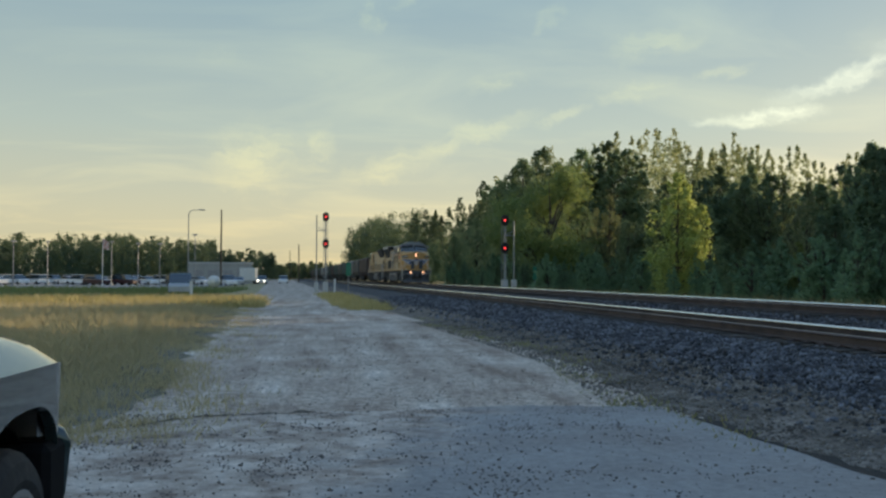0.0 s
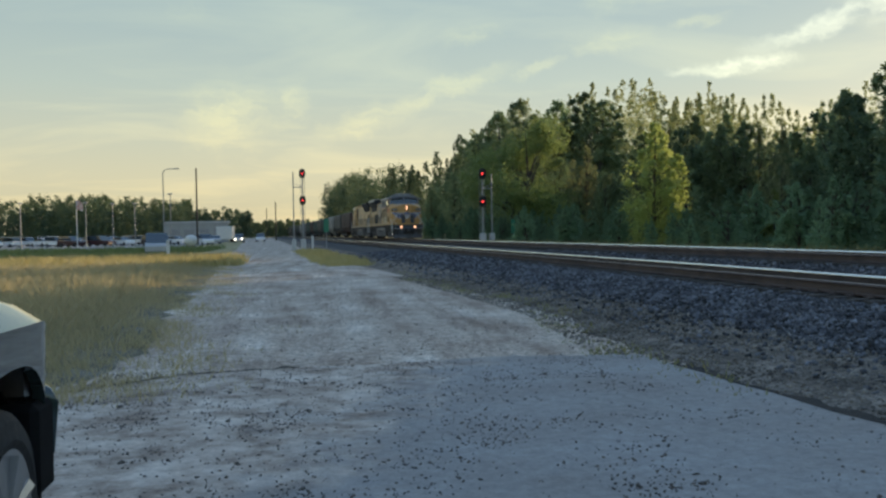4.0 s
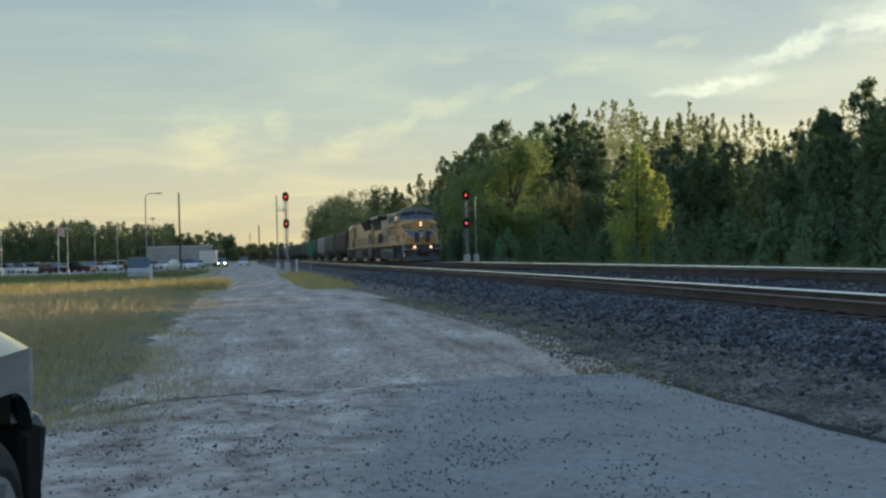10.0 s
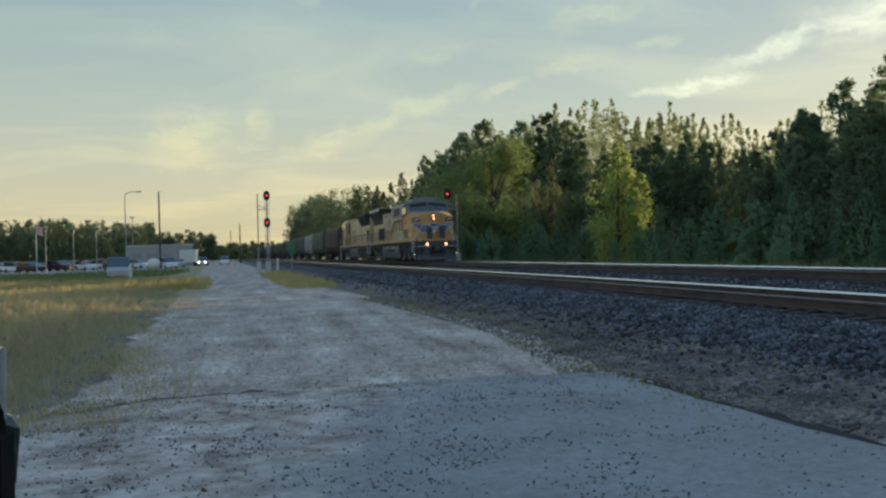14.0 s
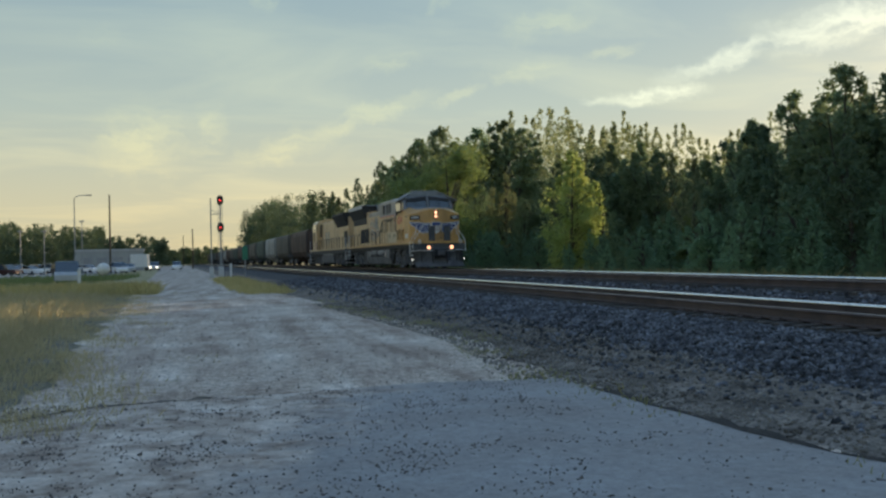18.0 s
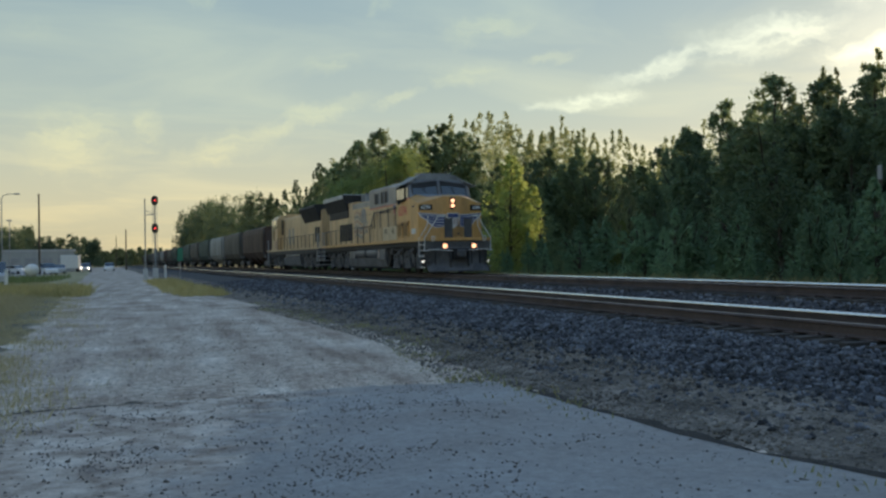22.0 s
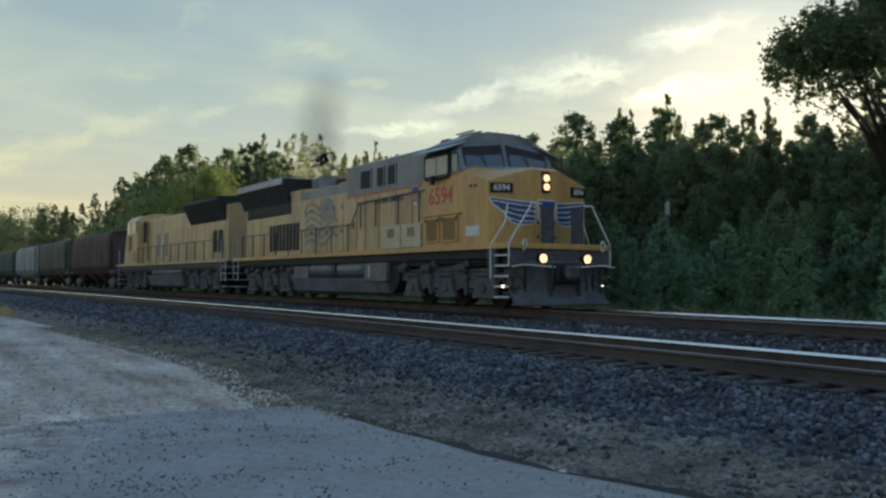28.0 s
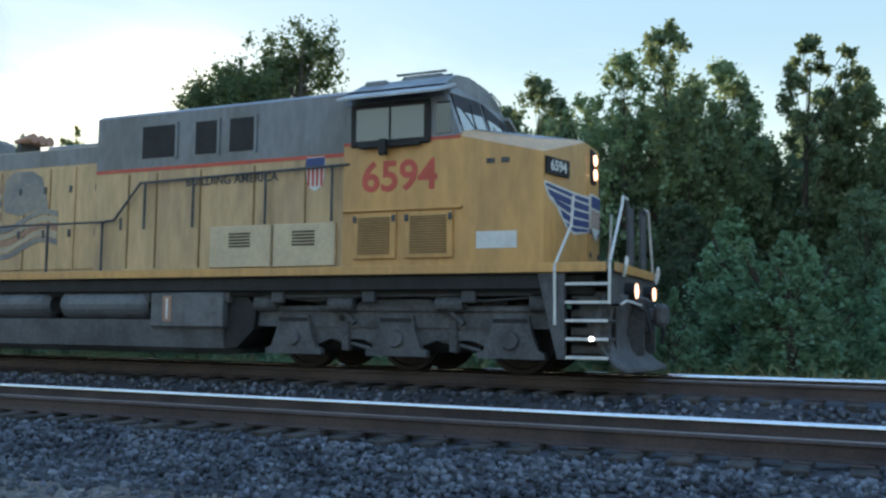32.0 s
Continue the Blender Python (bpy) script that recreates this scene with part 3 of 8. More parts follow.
def build_ground():
    xs = [-3000, -900, -300, -120, -60, -30, -15, -8, -4, 0, 4, 10, 20, 40, 80, 200, 600, 3000]
    ys = [-3000, -600, -120, -40, -15, 0, 10, 20, 35, 55, 80, 120, 200, 400, 900, 3000]
    v = [(x, y, -0.012) for y in ys for x in xs]
    n = len(xs)
    f = [(j * n + i, j * n + i + 1, (j + 1) * n + i + 1, (j + 1) * n + i) for j in range(len(ys) - 1) for i in range(n - 1)]
    tagged(new("ground", sheet_mesh("ground", v, f, M_GROUND)), "flat verge of dry yellow and green grass", "ground", kind="structure")
    # the gravel road, uneven at its edges
    rnd = random.Random(3)
    v, f = [], []
    ys = [-14 + 0.7 * k for k in range(60)] + [30 + 4 * k for k in range(100)]
    for y in ys:
        hw = 2.95 + 0.004 * max(y, 0)
        a = road_x(y) - hw + (0.6 if y > 9.5 else 0.0) + rnd.uniform(-0.25, 0.25) - (1.8 if y < 6 else max(0, 1.8 - (y - 6) * 0.5))
        b = max(road_x(y) + hw, toe_x(y) + 0.06) + rnd.uniform(-0.1, 0.1)
        for k in range(9):
            u = k / 8
            v.append((a + (b - a) * u, y, 0.002))
    for j in range(len(ys) - 1):
        for k in range(8):
            f.append((j * 9 + k, j * 9 + k + 1, (j + 1) * 9 + k + 1, (j + 1) * 9 + k))
    tagged(new("road", sheet_mesh("road", v, f, M_GRAVEL)), "pale worn gravel road with faint wheel tracks", "road", kind="structure")
    # the patch of old asphalt
    far = [(-4.6, -14), (-4.3, 2.0), (-3.9, 6.0), (-3.2, 8.2), (-2.3, 8.85), (-1.3, 9.8), (-0.1, 9.95), (0.9, 10.0), (2.2, 10.25), (3.1, 10.1), (3.75, 10.0)]
    near = [(3.78, 9.2), (3.86, 8.5), (3.88, 7.9), (3.97, 7.3), (4.0, 6.5), (4.17, 5.6), (4.34, 5.1), (4.6, 4.0), (4.9, 2.0), (5.1, -2), (5.2, -14)]
    rough = []
    rnd = random.Random(4)
    for p, q in zip(far, far[1:]):
        for k in range(10):
            u = k / 10
            rough.append((p[0] + (q[0] - p[0]) * u + rnd.uniform(-0.03, 0.03), p[1] + (q[1] - p[1]) * u + rnd.uniform(-0.05, 0.05)))
    poly = rough + near
    c = (2.4, 4.6)
    v = [(*c, 0.028)] + [(x, y, 0.028) for x, y in poly] + [(x + (x - c[0]) * 0.04, y + (y - c[1]) * 0.04, -0.005) for x, y in poly]
    n = len(poly)
    f = [(0, 1 + (k + 1) % n, 1 + k) for k in range(n)] + [(1 + k, 1 + (k + 1) % n, 1 + n + (k + 1) % n, 1 + n + k) for k in range(n)]
    tagged(new("pavement", sheet_mesh("pavement", v, f, M_APRON)), "blue-grey worn asphalt apron strewn with small stones", "pavement", kind="structure")

    # strip of soil where the asphalt broke off, its edge shadow in the colour
    edge = [(a[0] + (b[0] - a[0]) * u / 5, a[1] + (b[1] - a[1]) * u / 5) for a, b in zip(near, near[1:9]) for u in range(5)]
    v = [(x - 0.03, y, 0.031) for x, y in edge] + [(x + 0.075 + 0.05 * math.sin(3.1 * y) + 0.04 * math.sin(11 * y) + 0.03 * math.sin(29 * y), y + 0.02, 0.034) for x, y in edge]
    n = len(edge)
    f = [(k, k + n, k + n + 1, k + 1) for k in range(n - 1)]
    tagged(new("broken_edge", sheet_mesh("broken_edge", v, f, mat("soil_and_shadow", (0.022, 0.019, 0.017), 0.95, second=(0.04, 0.033, 0.027), scale=4, fine=30, vary=0.4, bump=0.6))), "dark strip for crumbling soil and shadow along the broken asphalt edge", "pavement edge", kind="structure")
    # far lip of the apron: groove shadow and dark grass in the colour
    lip = [(-3.3 + 0.05 * k) for k in range(64)]
    v, f = [], []
    for x in lip:
        y = float(np.interp(x, [-3.3, -2.3, -1.3, -0.1], [8.2, 8.9, 9.85, 10.0]))
        w = 0.12 + 0.4 * noise.noise((x * 1.6, 1.0, 0)) + 0.25 * noise.noise((x * 5, 3.0, 0))
        v += [(x, y - 0.06 + 0.1 * noise.noise((x * 3, 8.0, 0)), 0.032), (x, y + 0.05 + max(w, 0.02), 0.008)]
    f = [(2 * k, 2 * k + 2, 2 * k + 3, 2 * k + 1) for k in range(len(lip) - 1)]
    tagged(new("apron_lip", sheet_mesh("apron_lip", v, f, ground_mat("groove_shadow_and_grass", [(0.1, 0.085, 0.068), (0.17, 0.145, 0.115), (0.26, 0.225, 0.185)], 1.5, 3.0, 30, dark=0.4))), "dark strip for the shadowed groove and grass along the asphalt apron", "pavement edge", kind="structure")
    # trodden verge between road and grass
    rnd = random.Random(6)
    v, f = [], []
    ys = [-14 + 0.8 * k for k in range(100)]
    for y in ys:
        a = road_x(y) - 1.9
        w = 2.0 + rnd.uniform(0, 1.1) + (1.2 if y < 14 else 0)
        v += [(a, y, -0.004), (a - w * 0.5, y, -0.003), (a - w, y, -0.0125)]
    f = [(j * 3 + k, j * 3 + k + 1, j * 3 + k + 4, j * 3 + k + 3) for j in range(len(ys) - 1) for k in range(2)]
    tagged(new("verge", sheet_mesh("verge", v, f, ground_mat("trodden_verge", [(0.13, 0.12, 0.075), (0.22, 0.195, 0.14), (0.32, 0.29, 0.24)], 0.5, 1.1, 22, dark=0.45))), "trodden brown gravel verge", "verge", kind="structure")


def toe_x(y):
    yy = min(max(y, -8), 45)
    return min(5.0 - 0.042 * yy + bend(y), 3.76 + 0.1 * max(0, 10 - yy) + 0.08 * max(0, yy - 10))


def bed_profile(y):
    """Cross-section of the stone bed at y: x and z from the near toe to the far one."""
    o = bend(y)
    t = toe_x(y)
    s = TRACK1_X - 2.05 + o
    return [(t, -0.01), (t + 0.55 * (s - t) * 0.5, 0.05), (t + (s - t) * 0.55, 0.12), (s, 0.26), (s + 0.45, 0.295), (TRACK1_X + 1.55 + o, 0.3),
            (TRACK2_X - 1.85 + o, 0.38), (TRACK2_X - 1.45 + o, 0.55), (TRACK2_X + 1.7 + o, 0.56), (TRACK2_X + 3.3 + o, 0.15), (TRACK2_X + 4.4 + o, -0.012)]


def bed_z(x, y):
    p = bed_profile(y)
    for (a, za), (b, zb) in zip(p, p[1:]):
        if a <= x <= b:
            return za + (zb - za) * (x - a) / (b - a)
    return 0.0


def build_bed():
    ys = [-80, -50, -30] + [-20 + k for k in range(60)] + [40 + 6 * k for k in range(80)]
    rnd = random.Random(5)
    v, f = [], []
    n = len(bed_profile(0))
    for y in ys:
        for k, (x, z) in enumerate(bed_profile(y)):
            v.append((x + (rnd.uniform(-0.08, 0.08) if k < 3 else 0), y, z + (rnd.uniform(-0.015, 0.015) if k else 0)))
    for j in range(len(ys) - 1):
        for k in range(n - 1):
            f.append((j * n + k, j * n + k + 1, (j + 1) * n + k + 1, (j + 1) * n + k))
    me = sheet_mesh("track_bed", v, f, M_BALLAST)
    me.materials.append(M_SHOULDER)
    for p in me.polygons:
        if p.index % (n - 1) < 2:
            p.material_index = 1
    tagged(new("track_bed", me), "dark crushed-stone bank under the two tracks", "track bed", kind="structure")


def scatter(name, spots, sizes, material, label, category, seed, flat=0.7):
    """Many small broken stones as one mesh."""
    rng = np.random.default_rng(seed)
    n = len(spots)
    base = np.array([(x, y, z) for z in (-1, 1) for y in (-1, 1) for x in (-1, 1)], float) * 0.5
    faces = np.array([(0, 2, 3, 1), (4, 5, 7, 6), (0, 1, 5, 4), (2, 6, 7, 3), (0, 4, 6, 2), (1, 3, 7, 5)])
    v = base[None] * (1 + rng.uniform(-0.45, 0.3, (n, 8, 3)))
    v[:, 4:, :2] *= rng.uniform(0.4, 0.95, (n, 1, 1))
    v *= np.asarray(sizes)[:, None, None] * rng.uniform([0.7, 0.7, flat * 0.7], [1.25, 1.25, flat * 1.3], (n, 3))[:, None]
    q = rng.normal(size=(n, 4))
    q /= np.linalg.norm(q, axis=1, keepdims=True)
    w, x, y, z = q.T
    rot = np.stack([1 - 2 * (y * y + z * z), 2 * (x * y - z * w), 2 * (x * z + y * w), 2 * (x * y + z * w), 1 - 2 * (x * x + z * z), 2 * (y * z - x * w),
                    2 * (x * z - y * w), 2 * (y * z + x * w), 1 - 2 * (x * x + y * y)], 1).reshape(n, 3, 3)
    v = np.einsum("nij,nkj->nki", rot, v) + np.asarray(spots)[:, None]
    f = faces[None] + (8 * np.arange(n))[:, None, None]
    me = bpy.data.meshes.new(name)
    me.vertices.add(n * 8)
    me.vertices.foreach_set("co", v.reshape(-1).astype(np.float32))
    me.loops.add(n * 24)
    me.loops.foreach_set("vertex_index", f.reshape(-1).astype(np.int32))
    me.polygons.add(n * 6)
    me.polygons.foreach_set("loop_start", np.arange(0, n * 24, 4, dtype=np.int32))
    me.update(calc_edges=True)
    me.validate()
    me.materials.append(material)
    return tagged(new(name, me), label, category, kind="stuff")


def build_stones():
    rnd = random.Random(11)
    spots, sizes = [], []
    for y0, y1, n, s in ((-7, 14, 19000, 0.06), (14, 30, 9000, 0.072), (30, 60, 5000, 0.1)):
        for _ in range(n):
            y = rnd.uniform(y0, y1)
            p = bed_profile(y)
            x = rnd.uniform(p[1][0] - 0.3, TRACK1_X - 0.95 + bend(y))
            u = (x - p[2][0]) / max(p[3][0] - p[2][0], 0.1)
            if u < 0.2 and rnd.random() > max(0.12, 0.5 + u * 1.2):
                continue
            if x > TRACK1_X - 1.35 + bend(y) and rnd.random() < 0.75:
                continue
            spots.append((x, y, bed_z(x, y) + 0.012))
            sizes.append(s * rnd.uniform(0.55, 1.25))
    for _ in range(6500):
        y = rnd.uniform(-6, 40)
        x = rnd.uniform(TRACK1_X + 1.0, TRACK2_X - 1.3) + bend(y)
        spots.append((x, y, bed_z(x, y) + 0.012))
        sizes.append(0.065 * rnd.uniform(0.6, 1.3))
    scatter("ballast_stones", spots, sizes, M_STONE, "angular dark grey ballast stones on the bank", "ballast", 21)
    spots, sizes = [], []
    for _ in range(14000):
        y = rnd.uniform(-5, 30)
        p = bed_profile(y)
        x = rnd.uniform(p[0][0] - 0.5, p[2][0] + 0.1)
        spots.append((x, y, max(bed_z(x, y), 0.0) + 0.006))
        sizes.append(0.03 * rnd.uniform(0.5, 1.6))
    scatter("shoulder_gravel", spots, sizes, mat("pale_gravel", (0.26, 0.235, 0.205), 0.9, second=(0.1, 0.088, 0.076), scale=1.5, fine=18, vary=0.5),
            "small pale gravel at the foot of the bank", "gravel", 22)
    spots, sizes = [], []
    for k in range(42000):
        y = 3.0 + 7.0 * rnd.random() ** 1.1
        x = rnd.uniform(-3.6, 4.2)
        edge = x - 0.36 * (y - 4.0)                 # bare asphalt to the east, more and more gravel to the west
        d = noise.noise((x * 1.3, y * 1.3, 2.0)) + 0.5 * noise.noise((x * 4.0, y * 4.0, 5.0))
        if rnd.random() > (0.1 if edge < 0.6 else 0.03) + 0.75 * max(0, d) * (1.0 if edge < 1.6 else max(0.12, 1.0 - (edge - 1.6) * 0.55)):
            continue
        spots.append((x, y, 0.03))
        big = rnd.random()
        sizes.append(0.0155 * rnd.uniform(0.4, 1.4) if big < 0.985 else rnd.uniform(0.026, 0.04))
    for k in range(1200):
        y = rnd.uniform(9.5, 24)
        x = road_x(y) + rnd.uniform(-2.8, 3.2)
        spots.append((x, y, 0.012))
        sizes.append(0.016 * rnd.uniform(0.4, 1.5))
    scatter("loose_stones", spots, sizes, M_PEBBLE, "small dark stones scattered over the asphalt and road", "stones", 23, flat=0.35)


# ---------------------------------------------------------------- tracks
HEAD = [(0.037, -0.04), (0.036, -0.03), (0.030, -0.016), (0.020, -0.006), (0.006, 0.0)]     # half of the worn head, upwards
RAIL = [(-0.076, -0.186), (0.076, -0.186), (0.076, -0.172), (0.012, -0.150), (0.010, -0.052)] + HEAD + [(-x, z) for x, z in reversed(HEAD)] + [(-0.010, -0.052), (-0.012, -0.150), (-0.076, -0.172)]


def build_track(name, cx, top, label, tie_from, tie_to):
    track = thing(name, pose(0, 0, 0), label, "railway track", "railway tracks", "structure")
    ys = [-90, -40] + [-20 + 2 * k for k in range(31)] + [46 + 12 * k for k in range(40)]
    for side in (-1, 1):
        g = Geo()
        g.loft([[(cx + bend(y) + side * 0.7525 + x, y, top + z) for x, z in RAIL] for y in ys])
        ob = part("rail", g, M_RUST, track, "rusty steel rail with a polished head")
        ob.data.materials.append(M_SHINE)
        ob.data.materials.append(M_WORN)
        for p in ob.data.polygons:
            zz = [ob.data.vertices[i].co.z - top for i in p.vertices]
            if len(p.vertices) == 4 and min(zz) > -0.0405:
                mid = sum(ob.data.vertices[i].co.x - (cx + bend(ob.data.vertices[i].co.y) + side * 0.7525) for i in p.vertices) / 4
                if mid * side < -0.003:          # the gauge side, polished by the wheels
                    p.material_index = 1
                    p.use_smooth = True
                elif min(zz) > -0.007:
                    p.material_index = 2
    # sleepers with plates
    step = 0.495
    rnd = random.Random(int(cx * 10))
    tie_me = Geo().box(-1.295, 1.295, -0.115, 0.115, -0.18, 0, 0.012).mesh("tie", M_TIE)
    plate_me = Geo().box(-0.18, 0.18, -0.1, 0.1, 0, 0.014, 0.004).box(-0.1, -0.085, -0.06, -0.045, 0.01, 0.045).box(0.085, 0.1, 0.045, 0.06, 0.01, 0.045).mesh("plate", M_RUST)
    far = Geo()
    y = -12.0
    while y < 130:
        x = cx + bend(y)
        z = top - 0.2
        if tie_from <= y <= tie_to:
            ob = new("tie", tie_me)
            ob.parent = track
            ob.matrix_basis = pose(x + rnd.uniform(-0.05, 0.05), y + rnd.uniform(-0.02, 0.02), z + rnd.uniform(-0.008, 0.004), 0, 0, bend_yaw(y) + rnd.uniform(-1, 1))
            if y < 16:
                for side in (-1, 1):
                    pl = new("plate", plate_me)
                    pl.parent = track
                    pl.matrix_basis = pose(x + side * 0.7525, y, z)
        else:
            far.box(x - 1.295, x + 1.295, y - 0.115, y + 0.115, z - 0.18, z)
        y += step
    tagged(part("far_ties", far, M_TIE, track), "dark timber ties", kind="stuff")
    return track


# ---------------------------------------------------------------- trees
def leaf_cloud(clumps, rng, size, per):
    """Small leaves round many clump centres: arrays of corners and faces."""
    cs = np.array([c[:3] for c in clumps])
    rs = np.array([c[3] for c in clumps])
    n = len(cs) * per
    d = rng.normal(size=(n, 3))
    d /= np.linalg.norm(d, axis=1, keepdims=True)
    r = np.minimum(np.abs(rng.normal(0, 0.62, (n, 1))), rng.uniform(0.75, 1.25, (n, 1)))
    centre = np.repeat(cs, per, 0) + d * r * np.repeat(rs, per)[:, None] * np.array([1, 1, 1.25])
    a = rng.normal(size=(n, 3))
    a /= np.linalg.norm(a, axis=1, keepdims=True)
    b = np.cross(a, rng.normal(size=(n, 3)))
    b /= np.linalg.norm(b, axis=1, keepdims=True)
    s = size * rng.uniform(0.6, 1.3, (n, 1))
    v = np.stack([centre + a * s, centre - a * s * 0.7 + b * s * 0.65, centre - a * s * 0.7 - b * s * 0.65], 1)
    return v.reshape(-1, 3), np.arange(n * 3).reshape(-1, 3)


def quads_mesh(name, v, f, material):
    me = bpy.data.meshes.new(name)
    me.vertices.add(len(v))
    me.vertices.foreach_set("co", np.asarray(v, np.float32).reshape(-1))
    me.loops.add(f.size)
    me.loops.foreach_set("vertex_index", f.reshape(-1).astype(np.int32))
    me.polygons.add(len(f))
    me.polygons.foreach_set("loop_start", np.arange(0, f.size, f.shape[1], dtype=np.int32))
    me.update(calc_edges=True)
    me.materials.append(material)
    return me


def make_tree(kind, seed, height, width, material, leaf=0.13, clumps=150, per=55, base=0.15, label="", name="tree", category="tree", leaders=4, lump=1.0):
    """One tree: tapered trunk with limbs, crown of small leaves in uneven clumps round several leading shoots. Stands at the origin."""
    rng = np.random.default_rng(seed)
    tree = thing(name, pose(0, 0, 0), label, category)
    lean = rng.uniform(-0.04, 0.04, 2) * height
    g = Geo()
    pts = [(lean[0] * u * u, lean[1] * u * u, height * 0.9 * u) for u in (0, 0.25, 0.5, 0.75, 1)]
    r0 = 0.016 * height + 0.03
    for k in range(4):
        g.tube(pts[k], pts[k + 1], r0 * (1 - 0.23 * k), r0 * (1 - 0.23 * (k + 1)), 7)
    shoots = [(0.0, 0.0, 1.0, 1.0)]
    for k in range(leaders - 1 if kind != "round" else 0):
        th, rr = rng.uniform(0, 2 * math.pi), width * rng.uniform(0.14, 0.34)
        shoots.append((rr * math.cos(th), rr * math.sin(th), rng.uniform(0.72, 0.97), rng.uniform(0.45, 0.75)))
    for sx, sy, top, _ in shoots[1:]:
        z0 = height * rng.uniform(0.2, 0.45)
        g.tube((lean[0] * 0.1, lean[1] * 0.1, z0), (sx, sy, height * top * 0.9), r0 * 0.45, 0.015, 5, False)
    cl = []
    lobes = []
    if kind == "round":      # a crown of several unlike masses on limbs of their own
        for k in range(leaders):
            u = base + (1 - base) * (0.08 + 0.84 * ((k * 0.618) % 1.0))
            rad = width * 0.44 * math.sqrt(max(0.25, 1 - ((u - (0.45 + base / 2)) / (0.56 - base / 2)) ** 2)) * rng.uniform(0.55, 1.1)
            th = k * 2.4 + rng.uniform(-0.4, 0.4)
            lobes.append((math.cos(th) * rad + lean[0] * u, math.sin(th) * rad + lean[1] * u, height * u, width * rng.uniform(0.13, 0.2)))
            g.tube((lean[0] * 0.2, lean[1] * 0.2, height * max(base * 0.8, u - 0.35)), lobes[-1][:3], r0 * 0.35, 0.02, 5, False)
    for k in range(clumps):
        if kind == "round":
            x, y, z, r = lobes[k % len(lobes)]
            d = rng.normal(size=3)
            d *= r * rng.uniform(0.35, 1.12) / np.linalg.norm(d)
            c = (x + d[0], y + d[1], min(z + d[2] * 1.05, height))
            size = lump * width * rng.uniform(0.035, 0.085)
        else:
            sx, sy, top, w = shoots[rng.integers(len(shoots))] if k % 3 else shoots[0]
            u = base + (1 - base) * rng.random() ** 0.9
            full = min(1.0, 0.5 + (u - base) / 0.25)
            rad = width * 0.5 * w * full * (1.0 - u) ** {"tall": 0.7, "cone": 0.95, "spire": 1.05}[kind] + 0.012 * height
            th, rr = rng.uniform(0, 2 * math.pi), rad * math.sqrt(rng.uniform(0.15, 1))
            c = (sx * min(1, u * 1.4) + math.cos(th) * rr + lean[0] * u, sy * min(1, u * 1.4) + math.sin(th) * rr + lean[1] * u, height * u * top)
            size = lump * width * rng.uniform(0.07, 0.14) * (1.3 - 1.0 * u)
        cl.append((*c, size))
        if k % 5 == 0:
            z0 = max(c[2] - 0.16 * height, height * base * 0.7)
            uu = z0 / height
            g.tube((lean[0] * uu * uu, lean[1] * uu * uu, z0), c, r0 * 0.22 * (1.1 - min(uu, 1)), 0.01, 4, False)
    part("trunk", g, M_BARK, tree)
    v, f = leaf_cloud(cl, rng, leaf, per)
    crown = new("crown", quads_mesh("crown", v, f, material))
    crown.parent = tree
    return tree


def profile(az):
    """The wood's top line: elevation in degrees by direction."""
    t = [(-2, 0.9), (0.6, 2.9), (3.7, 3.7), (7.7, 4.25), (9.6, 6.4), (10.9, 6.2), (12.3, 7.2), (13.7, 8.1), (15.5, 6.9), (16.2, 8.2), (18.6, 9.0), (21, 8.9), (23, 7.9), (25, 8.3),
         (27.2, 7.8), (31.5, 7.2), (33.1, 7.8), (35.8, 9.1), (38.5, 10.3), (44, 10.7), (47.3, 10.2), (60, 11), (62, 12.6), (68, 13.3), (76, 14), (84, 13.4), (95, 14), (120, 15)]
    return float(np.interp(az, [a for a, _ in t], [e for _, e in t]))


def far_wood(name, spots, material, label):
    """Trees too far off to tell apart: one mesh of leaf clumps."""
    rng = np.random.default_rng(77)
    vs, fs, n = [], [], 0
    for x, y, h, w in spots:
        tall = h > 13 and math.hypot(x, y) < 240
        size = max(0.15 if tall else 0.22, math.hypot(x, y) * 0.0011)
        k = 150 if tall else 34
        u = rng.uniform(0.08, 1.0, k)
        rad = h * w * 0.42 * (1.03 - u) ** (0.85 if tall else 0.55)
        th = rng.uniform(0, 2 * math.pi, k)
        rr = rad * np.sqrt(rng.random(k))
        cl = np.c_[x + rr * np.cos(th), y + rr * np.sin(th), h * u, np.full(k, h * 0.075) if not tall else h * 0.046 * (1.25 - u)]
        v, f = leaf_cloud(cl, rng, size * 0.85, 22 if tall else 24)
        vs.append(v)
        fs.append(f + n)
        n += len(v)
    tagged(new(name, quads_mesh(name, np.concatenate(vs), np.concatenate(fs), material)), label, "woods", kind="stuff")


# lanes through which the evening sun reaches a pale tree, a rounded crown and a strip of grass: x, y, z, half width
SUN_LANES = ((22.0, 52.0, 1.0, 1.2), (24.2, 85.0, 6.0, 2.0), (-6.0, 48.5, 0.2, 0.9))


